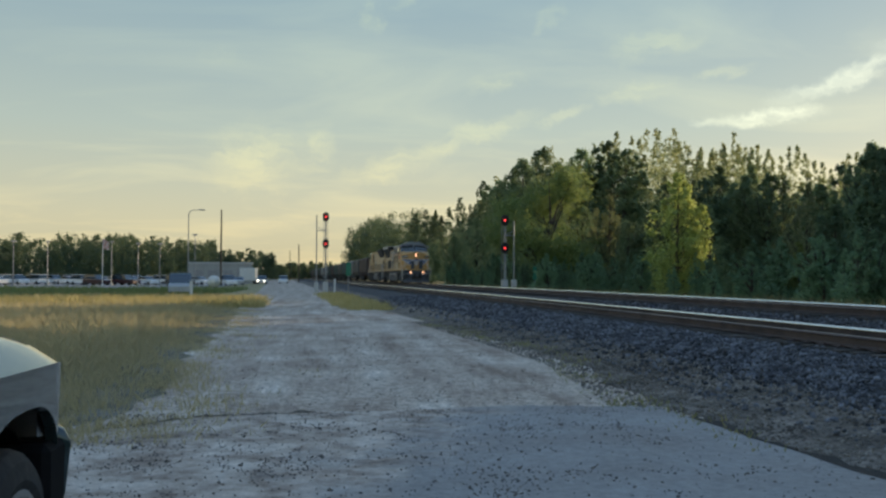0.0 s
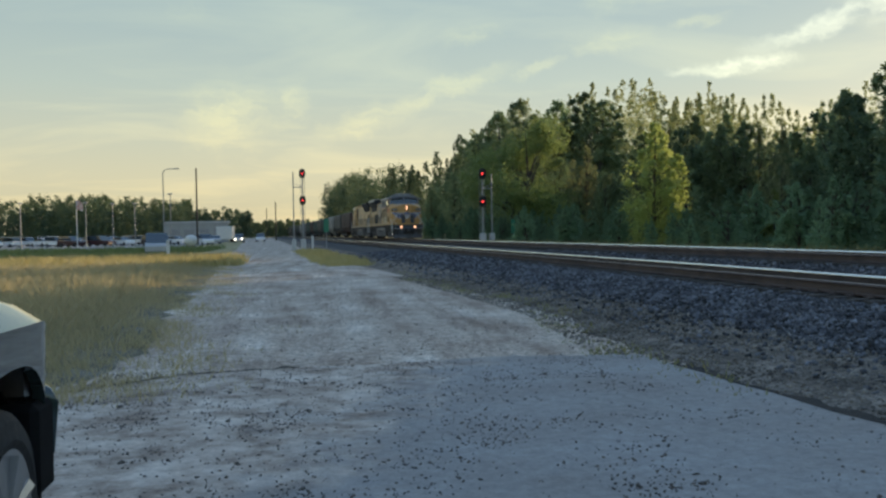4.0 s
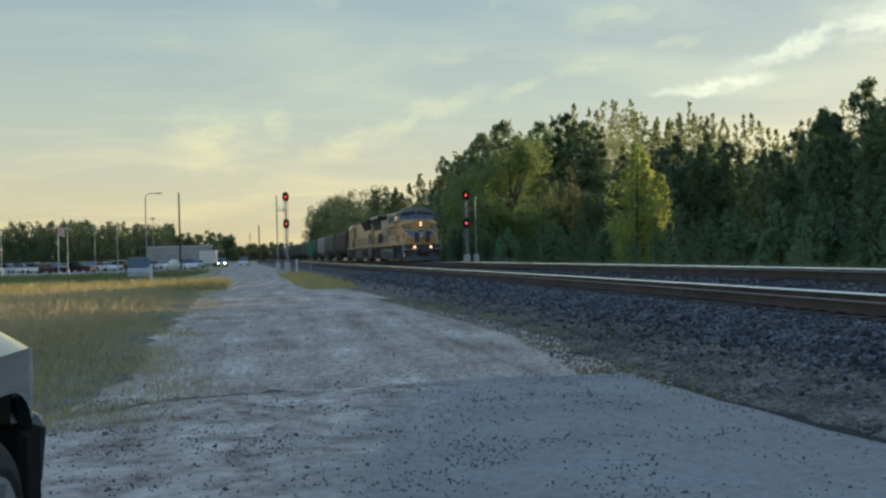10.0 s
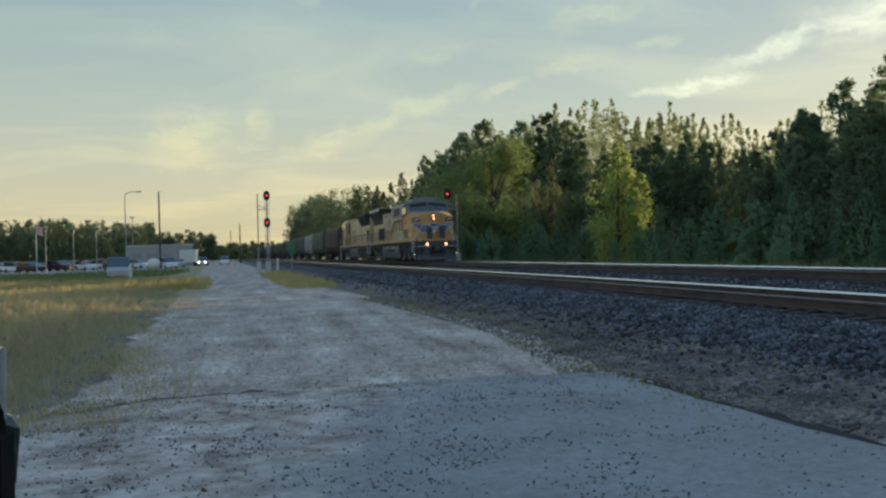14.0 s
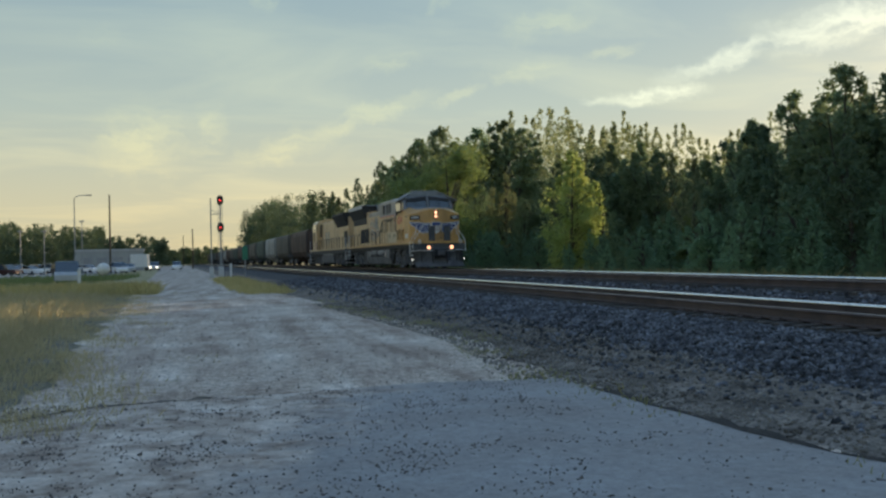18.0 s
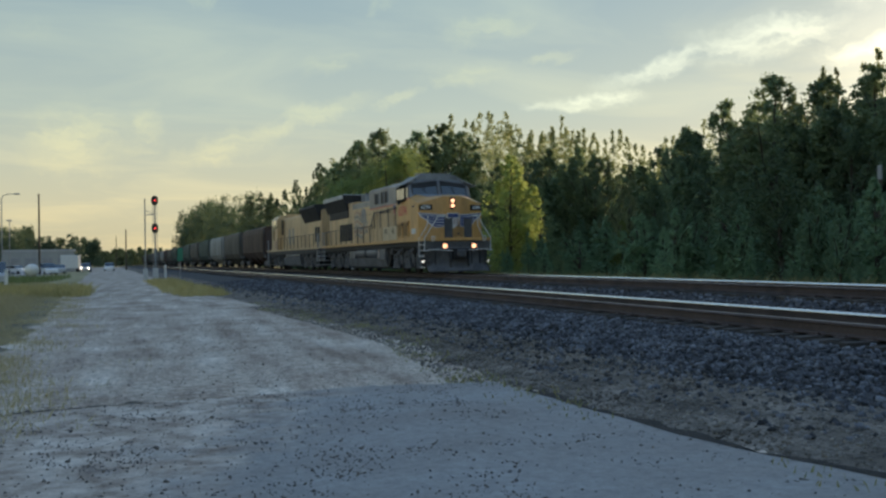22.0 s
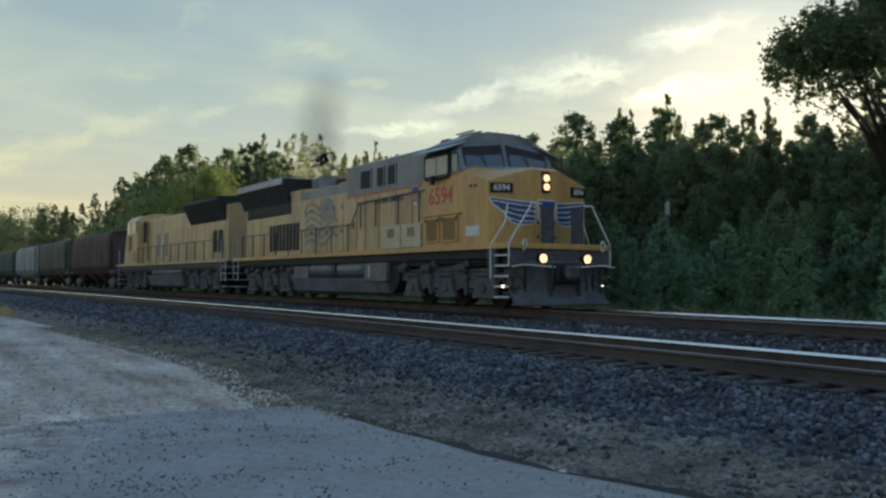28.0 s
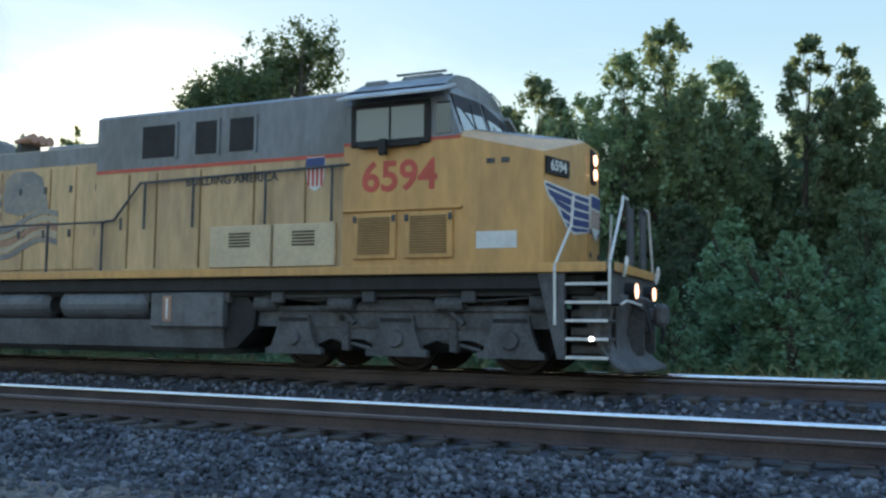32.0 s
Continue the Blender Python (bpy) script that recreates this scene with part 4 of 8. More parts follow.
def build_forest():
    rnd = random.Random(8)
    lab = "tall leafy broad-leaved tree at the edge of the wood"
    sun_x, sun_y = math.sin(radians(SUN_AZ)), math.cos(radians(SUN_AZ))
    kinds = []
    for k, (kind, w, m, h) in enumerate((("tall", 0.6, L_DARK, 10), ("tall", 0.52, L_MID, 10), ("cone", 0.62, L_DARK, 10), ("tall", 0.7, L_MID, 10), ("cone", 0.56, L_MID, 10), ("cone", 0.74, L_DARK, 10))):
        kinds.append(make_tree(kind, 100 + k, h, w * h, m, leaf=0.098, clumps=230, per=76, base=0.05, label=lab, leaders=(4, 5, 2, 6, 3, 4)[k]))
    for k in range(3):       # airy pointed crowns for the back rows, with rim light and haze in colour
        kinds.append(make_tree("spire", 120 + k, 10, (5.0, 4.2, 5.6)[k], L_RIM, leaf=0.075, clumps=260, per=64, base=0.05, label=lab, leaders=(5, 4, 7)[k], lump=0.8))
    used = [0] * len(kinds)
    behind = []

    def sun_cap(x, y):
        """How tall a tree may grow at x, y and still leave the sunlit things beyond it in the sun."""
        cap = 99.0
        for tx, ty, tz, lane in SUN_LANES:
            along = (x - tx) * sun_x + (y - ty) * sun_y
            across = (x - tx) * sun_y - (y - ty) * sun_x
            if along > 2 and abs(across) < lane + (2.1 if along < 30 else 1.7):
                cap = min(cap, tz + along * math.tan(radians(SUN_EL)) - 0.4)
        return cap

    def plant(x, y, h, k, wide=1.0):
        h = min(h, sun_cap(x, y))
        if h < 1.6:
            return
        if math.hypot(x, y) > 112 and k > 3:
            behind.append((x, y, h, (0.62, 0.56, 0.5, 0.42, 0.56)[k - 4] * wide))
            return
        s = h / 10
        m = pose(x, y, -0.02, 0, 0, rnd.uniform(0, 360))
        if not used[k]:
            ob = kinds[k]
            ob.matrix_basis = m
        else:
            ob = copy_thing(kinds[k], m)
        ob.scale = (s * wide, s * wide, s)
        used[k] += 1
        tagged(ob, lab, "tree", "trees of the wood")

    y = -22.0
    while y < 190:
        gap = 3.25 + max(0, y - 60) * 0.035
        for row, off in enumerate((15.5, 20.5, 26.5, 50)):
            if row > 2 and (y < 26 or y > 150):
                continue
            yy = y + rnd.uniform(-1.4, 1.4) + row
            x = TRACK2_X + bend(yy) + off + rnd.uniform(-1.6, 1.6)
            az, d = math.degrees(math.atan2(x, yy)), math.hypot(x, yy)
            h = 1.5 + d * math.tan(radians(profile(az)))
            back = 26 < yy < 112
            h *= (0.64, 0.77, 0.88 if back else 1.0, 1.0)[row] * rnd.uniform(0.9, 1.08)
            # dark kinds near, paler kinds far: the change with distance imitates haze
            if row < 2:
                plant(x, yy, max(h, 3.0), rnd.choice((0, 2, 5, 3) if yy < 50 else (1, 3, 4, 6, 8)), rnd.uniform(0.9, 1.25))
            elif row == 2:        # a close stand of pointed crowns
                plant(x, yy, max(h, 3.0), rnd.choice((0, 2, 5) if yy < 45 else (1, 3, 4, 7)), rnd.uniform(0.9, 1.2))
                plant(x + rnd.uniform(1.5, 3.5), yy + gap * rnd.uniform(0.35, 0.65), max(h * rnd.uniform(0.9, 1.04), 3.0), rnd.choice((2, 4, 5) if yy < 45 else (4, 6, 7)), rnd.uniform(0.75, 1.05))
            else:                 # tall thin crowns the sun shines through, rim light and haze in colour
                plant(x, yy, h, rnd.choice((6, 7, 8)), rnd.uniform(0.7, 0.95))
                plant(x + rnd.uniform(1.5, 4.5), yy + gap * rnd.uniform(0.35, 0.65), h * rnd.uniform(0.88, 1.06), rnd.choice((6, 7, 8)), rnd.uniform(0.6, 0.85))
                plant(x - rnd.uniform(3, 7), yy + gap * rnd.uniform(0.2, 0.8), h * rnd.uniform(0.72, 0.86), rnd.choice((0, 3, 5)), rnd.uniform(0.9, 1.1))
        # low wide growth that closes the wood at its foot
        yy = y + rnd.uniform(-1, 1)
        if y < 110:
            plant(TRACK2_X + bend(yy) + 23 + rnd.uniform(-1.5, 1.5), yy, rnd.uniform(4.4, 6.2), rnd.choice((0, 3, 5)), rnd.uniform(1.5, 1.9))
        if y < 45:
            plant(TRACK2_X + bend(yy) + 30 + rnd.uniform(-1.5, 1.5), yy + 1.5, rnd.uniform(7, 9.2), rnd.choice((0, 3, 5)), rnd.uniform(1.25, 1.6))
        y += gap
    # trees added to close the wood and keep low sun off the road
    for across, along in ((-3.2, 45), (-0.6, 47.5), (1.9, 45.5), (4.4, 48)):
        plant(-1.5 + along * sun_x + across * sun_y, 8.5 + along * sun_y - across * sun_x, 10.8, 3, 1.25)
    for across, along in ((-3.0, 49), (-0.5, 51), (2.0, 49), (4.5, 51)):
        plant(-5.0 + along * sun_x + across * sun_y, 36.0 + along * sun_y - across * sun_x, 9.6, (0, 3, 5, 3)[int(across + 3) % 4], 1.15)
    for across, along in ((-1.2, 46), (1.4, 48)):
        plant(-1.0 + along * sun_x + across * sun_y, 27.0 + along * sun_y - across * sun_x, 10.4, 0, 1.1)
    # taller trees well behind the front of the wood
    for k in range(11):
        az, d = 20.4 + 0.66 * k, rnd.uniform(138, 160)
        plant(d * math.sin(radians(az)), d * math.cos(radians(az)), (1.5 + d * math.tan(radians(profile(az)))) * rnd.uniform(0.93, 1.06), rnd.choice((4, 6, 7)), rnd.uniform(0.75, 1.0))
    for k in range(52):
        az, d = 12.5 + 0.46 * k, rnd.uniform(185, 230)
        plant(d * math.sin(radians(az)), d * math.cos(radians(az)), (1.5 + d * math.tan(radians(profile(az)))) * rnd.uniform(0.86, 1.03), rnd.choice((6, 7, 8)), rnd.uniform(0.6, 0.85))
    # woods far off
    far = []
    for k in range(330):
        a, d = radians(rnd.uniform(-28, -7.2)), rnd.uniform(250, 330)
        far.append((math.sin(a) * d, math.cos(a) * d, 1.5 + d * math.tan(radians(rnd.uniform(1.3, 2.5))), rnd.uniform(0.6, 1.0)))
    for k in range(40):
        a, d = radians(rnd.uniform(-7.5, -3.6)), rnd.uniform(300, 380)
        far.append((math.sin(a) * d, math.cos(a) * d, 1.5 + d * math.tan(radians(rnd.uniform(0.9, 1.75))), rnd.uniform(0.7, 1.2)))
    for k in range(60):
        a, d = radians(rnd.uniform(-3.6, 1.5)), rnd.uniform(420, 700)
        far.append((math.sin(a) * d, math.cos(a) * d, 1.5 + d * math.tan(radians(rnd.uniform(0.5, 0.95))), rnd.uniform(0.7, 1.2)))
    for k in range(170):
        yy = rnd.uniform(190, 430)
        x = TRACK2_X + bend(yy) + rnd.uniform(14, 30)
        az, d = math.degrees(math.atan2(x, yy)), math.hypot(x, yy)
        far.append((x, yy, (1.5 + d * math.tan(radians(profile(az)))) * rnd.uniform(0.6, 1.08), rnd.uniform(0.45, 0.8)))
    far_wood("far_wood", far, L_DARK, "dense green woods in the distance")
    # far trees share the pale leaves that carry the haze
    far_wood("wood_behind", behind, L_RIM, "tall trees well behind the edge of the wood, leaves paled for haze")
    # single trees that stand out
    for az, d, e in ((71.5, 34, 15.6), (77.2, 33, 16.8), (80.3, 33.5, 18.4), (83, 35, 16), (87.6, 33, 17.0), (91, 34, 15)):
        plant(d * math.sin(radians(az)), d * math.cos(radians(az)), 1.5 + d * math.tan(radians(e)), (1, 4, 3, 1, 4, 3)[int(az) % 6], 1.0)
    big = make_tree("round", 301, 17.0, 10.6, L_BIG, leaf=0.11, clumps=520, per=80, base=0.3, leaders=26, label="tall tree with an open crown above the wood, coloured as a silhouette")
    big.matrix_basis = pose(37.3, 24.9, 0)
    lit = make_tree("tall", 302, 7.7, 5.4, L_LIT, leaf=0.085, clumps=230, per=100, base=0.03, label="young yellow-green tree standing before the wood")
    lit.matrix_basis = pose(20.4, 51.5, 0)
    # no sun lane leads here; the sunlight is in its leaf colour
    sapling = make_tree("tall", 304, 3.4, 2.0, L_LIT, leaf=0.06, clumps=90, per=60, base=0.1, label="sapling among the shrubs before the wood, in a sunlit leaf colour")
    sapling.matrix_basis = pose(24.6, 45.0, 0)
    wil = make_tree("round", 303, 11.9, 10.8, L_LIGHT, leaf=0.1, clumps=560, per=84, base=0.03, leaders=40, lump=1.35, label="broad rounded tree with yellow-green leaves")
    wil.matrix_basis = pose(20.6, 83.0, 0)
    # shrubs on the strip between track and wood
    shrubs = [make_tree("spire", 400 + k, 3.0, 2.2, L_SHRUB, leaf=0.045, clumps=190, per=60, base=0.02, leaders=(5, 7, 4)[k], lump=0.7, label="bushy green willow shrub beside the tracks", name="shrub", category="shrub") for k in range(3)]
    first = [True] * 3
    y = -12.0
    while y < 110:
        for _ in range(2):
            k = rnd.randrange(3)
            x = TRACK2_X + bend(y) + rnd.uniform(6.2, 11.5)
            az, d = math.degrees(math.atan2(x, y)), math.hypot(x, y)
            top = float(np.interp(az, [0, 12, 20, 32, 45, 60, 72, 79, 95], [1.2, 1.6, 1.6, 3.2, 4.4, 5.0, 6.0, 7.6, 7]))
            h = (1.5 + d * math.tan(radians(top))) * rnd.uniform(0.55, 1.0)
            m = pose(x, y + rnd.uniform(-0.8, 0.8), -0.02, 0, 0, rnd.uniform(0, 360))
            if first[k]:
                ob, first[k] = shrubs[k], False
                ob.matrix_basis = m
            else:
                ob = copy_thing(shrubs[k], m)
            ob.scale = (h / 3 * rnd.uniform(0.9, 1.4),) * 2 + (h / 3,)
            tagged(ob, group="shrubs beside the tracks")
        y += 1.5 + max(0, y) * 0.018


def tufts(name, spots, heights, material, label, blades, seed, spread=0.12, width=0.012):
    rng = np.random.default_rng(seed)
    n = len(spots) * blades
    p = np.repeat(np.asarray(spots, float), blades, 0) + np.c_[rng.normal(0, spread, (n, 2)), np.zeros(n)]
    h = np.repeat(np.asarray(heights, float), blades) * rng.uniform(0.5, 1.15, n)
    th = rng.uniform(0, 2 * math.pi, n)
    side = np.c_[np.cos(th), np.sin(th), np.zeros(n)] * width * (0.6 + h[:, None])
    lean = np.c_[rng.normal(0, 0.28, (n, 2)) * h[:, None], h]
    v = np.stack([p - side, p + side, p + lean * 0.55 + side * 0.7, p + lean * [1.25, 1.25, 1]], 1).reshape(-1, 3)
    f = np.arange(n * 4).reshape(-1, 4)
    me = quads_mesh(name, v, f, material)
    return tagged(new(name, me), label, "grass", kind="stuff")


def build_grass():
    rnd = random.Random(14)
    a, ha, b, hb, c, hc = [], [], [], [], [], []
    for _ in range(17000):
        y = 8.2 + 60 * rnd.random() ** 1.6
        x = road_x(y) - 2.6 - rnd.random() ** 0.5 * 0.9 - abs(rnd.gauss(0, 1)) * (2.5 + y * 0.22)
        if noise.noise((x * 0.25, y * 0.25, 0)) > 0.22 and rnd.random() < 0.6:
            continue
        a.append((x, y, -0.01))
        ha.append(rnd.uniform(0.14, 0.44) * min(1, 0.25 + (road_x(y) - 2.6 - x) * 0.4))
    for _ in range(2600):      # thin growth creeping out over the gravel in patches
        y = 8.4 + 40 * rnd.random() ** 1.5
        x = road_x(y) - 2.55 + rnd.gauss(0, 0.6)
        if noise.noise((x * 1.1, y * 0.6, 3.0)) < 0.02:
            continue
        a.append((x, y, -0.01))
        ha.append(rnd.uniform(0.04, 0.15))
    for _ in range(2600):
        y = rnd.uniform(44, 54)
        x = rnd.uniform(-22, -3.4) - 0.0586 * (y - 45)
        b.append((x, y, -0.01))
        hb.append(rnd.uniform(0.25, 0.6))
    for _ in range(900):
        y = rnd.uniform(40, 75)
        b.append((toe_x(y) - rnd.uniform(-0.6, 1.3), y, 0.02))
        hb.append(rnd.uniform(0.15, 0.4))
    for _ in range(260):
        y = rnd.uniform(4, 34)
        x = toe_x(y) + rnd.uniform(-0.5, 0.5)
        if noise.noise((x, y * 0.5, 7)) < 0.05:
            continue
        c.append((x, y, 0.03))
        hc.append(rnd.uniform(0.03, 0.09))
    for _ in range(5000):
        y = rnd.uniform(-12, 90)
        x = TRACK2_X + bend(y) + rnd.uniform(3.6, 7.5)
        c.append((x, y, 0.0))
        hc.append(rnd.uniform(0.3, 0.8))
    tufts("grass_verge", a, ha, L_GRASS, "dry knee-high grass beside the gravel road", 10, 31, 0.22, 0.009)
    gr, hg = [], []
    for _ in range(4200):
        y = 57 + 50 * rnd.random()
        gr.append((rnd.uniform(-62, -9.5), y, -0.01))
        hg.append(rnd.uniform(0.25, 0.6))
    tufts("grass_green", gr, hg, L_GREEN, "rank green grass before the car yard", 9, 34, 0.35, 0.03)
    tufts("grass_straw", b, hb, L_STRAW, "sunlit straw-coloured tall grass", 9, 32, 0.2, 0.02)
    tufts("grass_trackside", c, hc, L_WEED, "weeds and grass along the foot of the bank", 9, 33, 0.12, 0.014)


build_ground()
build_bed()
build_forest()
build_grass()
build_track("near_track", TRACK1_X, RAIL1_Z, "near railway track with shiny rails on timber ties", -12, 60)
build_track("far_track", TRACK2_X, RAIL2_Z, "far railway track that carries the train", -12, 36)
build_stones()

# ---------------------------------------------------------------- train colours
M_YELLOW = mat("armour_yellow_paint", (0.62, 0.345, 0.115), 0.36, second=(0.5, 0.285, 0.11), scale=1.3, fine=9, vary=0.16, bump=0.03, stretch=(1, 1, 0.3))
M_FADED = mat("faded_yellow_paint", (0.62, 0.43, 0.225), 0.42, second=(0.45, 0.31, 0.175), scale=1.1, fine=9, vary=0.18, bump=0.03, stretch=(1, 1, 0.25))
M_CREAM = mat("replaced_cream_panel", (0.62, 0.5, 0.33), 0.6, scale=2, fine=14, vary=0.12, bump=0.02)
M_GREY = mat("harbour_grey_paint", (0.2, 0.215, 0.235), 0.38, second=(0.15, 0.155, 0.165), scale=1.2, fine=10, vary=0.18, bump=0.03, stretch=(1, 1, 0.4))
M_ROOF = mat("roof_grey", (0.25, 0.27, 0.29), 0.45, second=(0.17, 0.18, 0.19), scale=1.5, fine=10, vary=0.2, bump=0.03)
M_VISOR = mat("pale_visor", (0.42, 0.44, 0.46), 0.45, second=(0.32, 0.33, 0.34), scale=2, fine=12, vary=0.12, bump=0.02)
M_PALE = mat("faded_white_paint", (0.52, 0.43, 0.31), 0.45, scale=2, fine=12, vary=0.2, bump=0.0)
M_EMBLEM = mat("sooty_emblem_grey", (0.19, 0.19, 0.2), 0.45, second=(0.29, 0.265, 0.23), scale=2, fine=12, vary=0.2, bump=0.0)
M_RED = mat("red_paint", (0.56, 0.085, 0.06), 0.4, scale=3, fine=12, vary=0.15, bump=0.0)
M_FADERED = mat("faded_red_paint", (0.4, 0.235, 0.17), 0.45, scale=2, fine=12, vary=0.2, bump=0.0)
M_BLUE = mat("blue_paint", (0.035, 0.06, 0.2), 0.5, scale=3, fine=12, vary=0.15, bump=0.0)
M_WHITE = mat("white_paint", (0.72, 0.72, 0.7), 0.5, scale=3, fine=14, vary=0.12, bump=0.0)
M_UNDER = mat("grimy_running_gear", (0.066, 0.068, 0.075), 0.75, second=(0.1, 0.1, 0.104), scale=2.5, fine=20, vary=0.35, bump=0.2)
M_TRUCKF = mat("dusty_truck_casting", (0.115, 0.117, 0.126), 0.8, second=(0.075, 0.075, 0.08), scale=2.5, fine=18, vary=0.3, bump=0.2)
M_TANK = mat("grey_tank", (0.145, 0.153, 0.17), 0.5, second=(0.09, 0.095, 0.104), scale=1.4, fine=12, vary=0.22, bump=0.04)
# soot and black fittings; also the shade of slots, holes and the underside
M_BLACK = mat("soot_and_shade_black", (0.02, 0.02, 0.022), 0.7, scale=3, fine=20, vary=0.3, bump=0.1)
M_WHEEL = mat("wheel_steel", (0.035, 0.03, 0.028), 0.55, metal=0.6, scale=3, fine=20, vary=0.3, bump=0.05)
M_GRILL = mat("brown_grille", (0.25, 0.155, 0.06), 0.7, scale=3, fine=18, vary=0.25, bump=0.1)
M_GLASS = glass_mat("cab_glass")
M_PALEGLASS = glass_mat("cab_side_glass", (0.1, 0.12, 0.13), 0.12)
G_LAMP = glow_mat("lamp_warm", (1.0, 0.5, 0.27), 1.9)
G_STEP = glow_mat("step_lamp", (1.0, 0.93, 0.8), 3.0)
G_RED = glow_mat("signal_red", (1.0, 0.06, 0.06), 1.9)
G_HEAD = glow_mat("car_headlamp", (1.0, 0.9, 0.7), 6.0)


def arch(w, z0, z1, rise, n=10):
    """A cross-section with straight sides and an arched top: x, z pairs."""
    top = [(w * math.cos(math.pi * k / n), z1 + rise * math.sin(math.pi * k / n)) for k in range(n + 1)]
    return [(w, z0)] + top + [(-w, z0)]


def hood(name, w, y0, y1, z0, z1, rise, material, parent, label="", n=8):
    g = Geo()
    sec = arch(w, z0, z1, rise, n)
    g.loft([[(x, y, z) for x, z in sec] for y in (y0, y1)])
    return part(name, g, material, parent, label)


def wheelset(parent, y, r=0.52, name="wheelset"):
    """Two wheels on an axle; the wheel shows spokes of grime so that its turning can be seen."""
    g = Geo()
    for side in (-1, 1):
        x = side * 0.70
        ring = []
        for xx, rr in ((x - 0.065 * side, r + 0.025), (x - 0.035 * side, r + 0.025), (x - 0.03 * side, r), (x + 0.065 * side, r - 0.008), (x + 0.065 * side, r - 0.07), (x + 0.03 * side, r - 0.09),
                       (x + 0.03 * side, 0.2), (x + 0.09 * side, 0.14), (x + 0.09 * side, 0.01)):
            ring.append([(xx, rr * math.cos(2 * math.pi * k / 24), rr * math.sin(2 * math.pi * k / 24)) for k in range(24)])
        g.loft(ring, True)
    g.tube((-0.95, 0, 0), (0.95, 0, 0), 0.08, n=10)
    return part(name, g, M_WHEEL, parent, "dark worn steel wheels on an axle", m=pose(0, y, r))


def loco_truck(loco, axles, wheels):
    """A three-axle truck: cast side frames, boxes and springs; the wheelsets turn."""
    a, b, c = axles
    for y in axles:
        wheels.append((wheelset(loco, y), 0.52))
    for side in (-1, 1):
        x = side * 1.1
        t = 0.09
        lo, hi = 0.62, 0.98
        g = Geo()
        top = [(a - 0.8, 0.9), (a - 0.55, hi), (b - 0.75, hi), (b - 0.5, hi + 0.1), (b + 0.5, hi + 0.1), (b + 0.75, hi), (c + 0.55, hi), (c + 0.8, 0.9)]
        g.prism(top + [(c + 0.8, 0.66), (a - 0.8, 0.66)], "x", x - t, x + t)
        for y0, y1 in ((a, b), (b, c)):      # the webs between the axles, with a dark hollow below
            g.prism([(y0 + 0.2, 0.67), (y1 - 0.2, 0.67), (y1 - 0.4, 0.4), (y1 - 0.6, 0.48), (y0 + 0.6, 0.48), (y0 + 0.4, 0.4)], "x", x - 0.06, x + 0.06)
        g.box(*sorted((x, x + side * 0.13)), a - 0.7, c + 0.7, 0.9, 0.97, 0.01)
        frame_ob = part("truck_frame", g, M_TRUCKF, loco, "dusty grey cast truck side frame")
        for y in axles:
            ped = [(y - 0.5, 0.24), (y + 0.5, 0.24), (y + 0.5, 0.32), (y + 0.4, 0.36), (y + 0.31, 0.6), (y + 0.27, 0.84), (y - 0.27, 0.84), (y - 0.31, 0.6), (y - 0.4, 0.36), (y - 0.5, 0.32)]
            part("pedestal", Geo().prism(ped, "x", x + side * 0.05, x + side * 0.17), M_TRUCKF, frame_ob)
            part("axle_box", Geo().tube((x + side * 0.16, y, 0.5), (x + side * 0.22, y, 0.5), 0.14, 0.12, 14), M_TRUCKF, frame_ob)
            # flat black plate puts the shade of the gap into colour
            part("spring_slot", Geo().box(*sorted((x + side * 0.17, x + side * 0.176)), y - 0.26, y + 0.26, 0.74, 0.8), M_BLACK, frame_ob, "black plate for the dark slot above the axle box")
        for y in (a - 0.5, c + 0.5):
            part("brake_cylinder", Geo().tube((x + side * 0.12, y - 0.2, 1.02), (x + side * 0.12, y + 0.2, 1.02), 0.13, n=14), M_TRUCKF, frame_ob)
        for y in (b - 0.95, b + 0.95):
            # black disc stands for the shade inside a hole
            part("frame_hole", Geo().tube((x + side * 0.088, y, 0.8), (x + side * 0.094, y, 0.8), 0.055, n=12), M_BLACK, frame_ob, "black disc for a round hole in the casting")
        part("sand_pipe", Geo().path([(x + side * 0.15, a - 0.6, 1.12), (x + side * 0.16, a + 0.4, 1.05), (x + side * 0.16, b, 1.16), (x + side * 0.16, c - 0.3, 1.06), (x + side * 0.15, c + 0.6, 1.14)], 0.018), M_UNDER, frame_ob)
        for y0, y1 in ((a + 0.5, a + 1.2), (b + 0.5, b + 1.2)):
            part("brake_lever", Geo().path([(x + side * 0.02, y0, 0.34), (x + side * 0.02, y1, 0.5)], 0.03), M_TRUCKF, frame_ob)
        for y in ((a + b) / 2, (b + c) / 2):
            part("brake_shoe", Geo().box(x - 0.12, x + 0.05, y - 0.06, y + 0.06, 0.3, 0.75, 0.02), M_UNDER, frame_ob)
            part("damper", Geo().tube((x + side * 0.14, y - 0.18, 0.72), (x + side * 0.14, y + 0.2, 1.05), 0.045), M_UNDER, frame_ob)
            part("brake_cylinder", Geo().tube((x + side * 0.18, y - 0.2, 1.0), (x + side * 0.18, y + 0.22, 1.0), 0.11, n=12), M_UNDER, frame_ob)
    part("bolster", Geo().box(-0.9, 0.9, b - 1.6, b + 1.6, 0.7, 1.1, 0.03), M_UNDER, loco)
    # one black block fills in the shade between the frames
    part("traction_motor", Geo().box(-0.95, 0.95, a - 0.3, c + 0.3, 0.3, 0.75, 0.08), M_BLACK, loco)


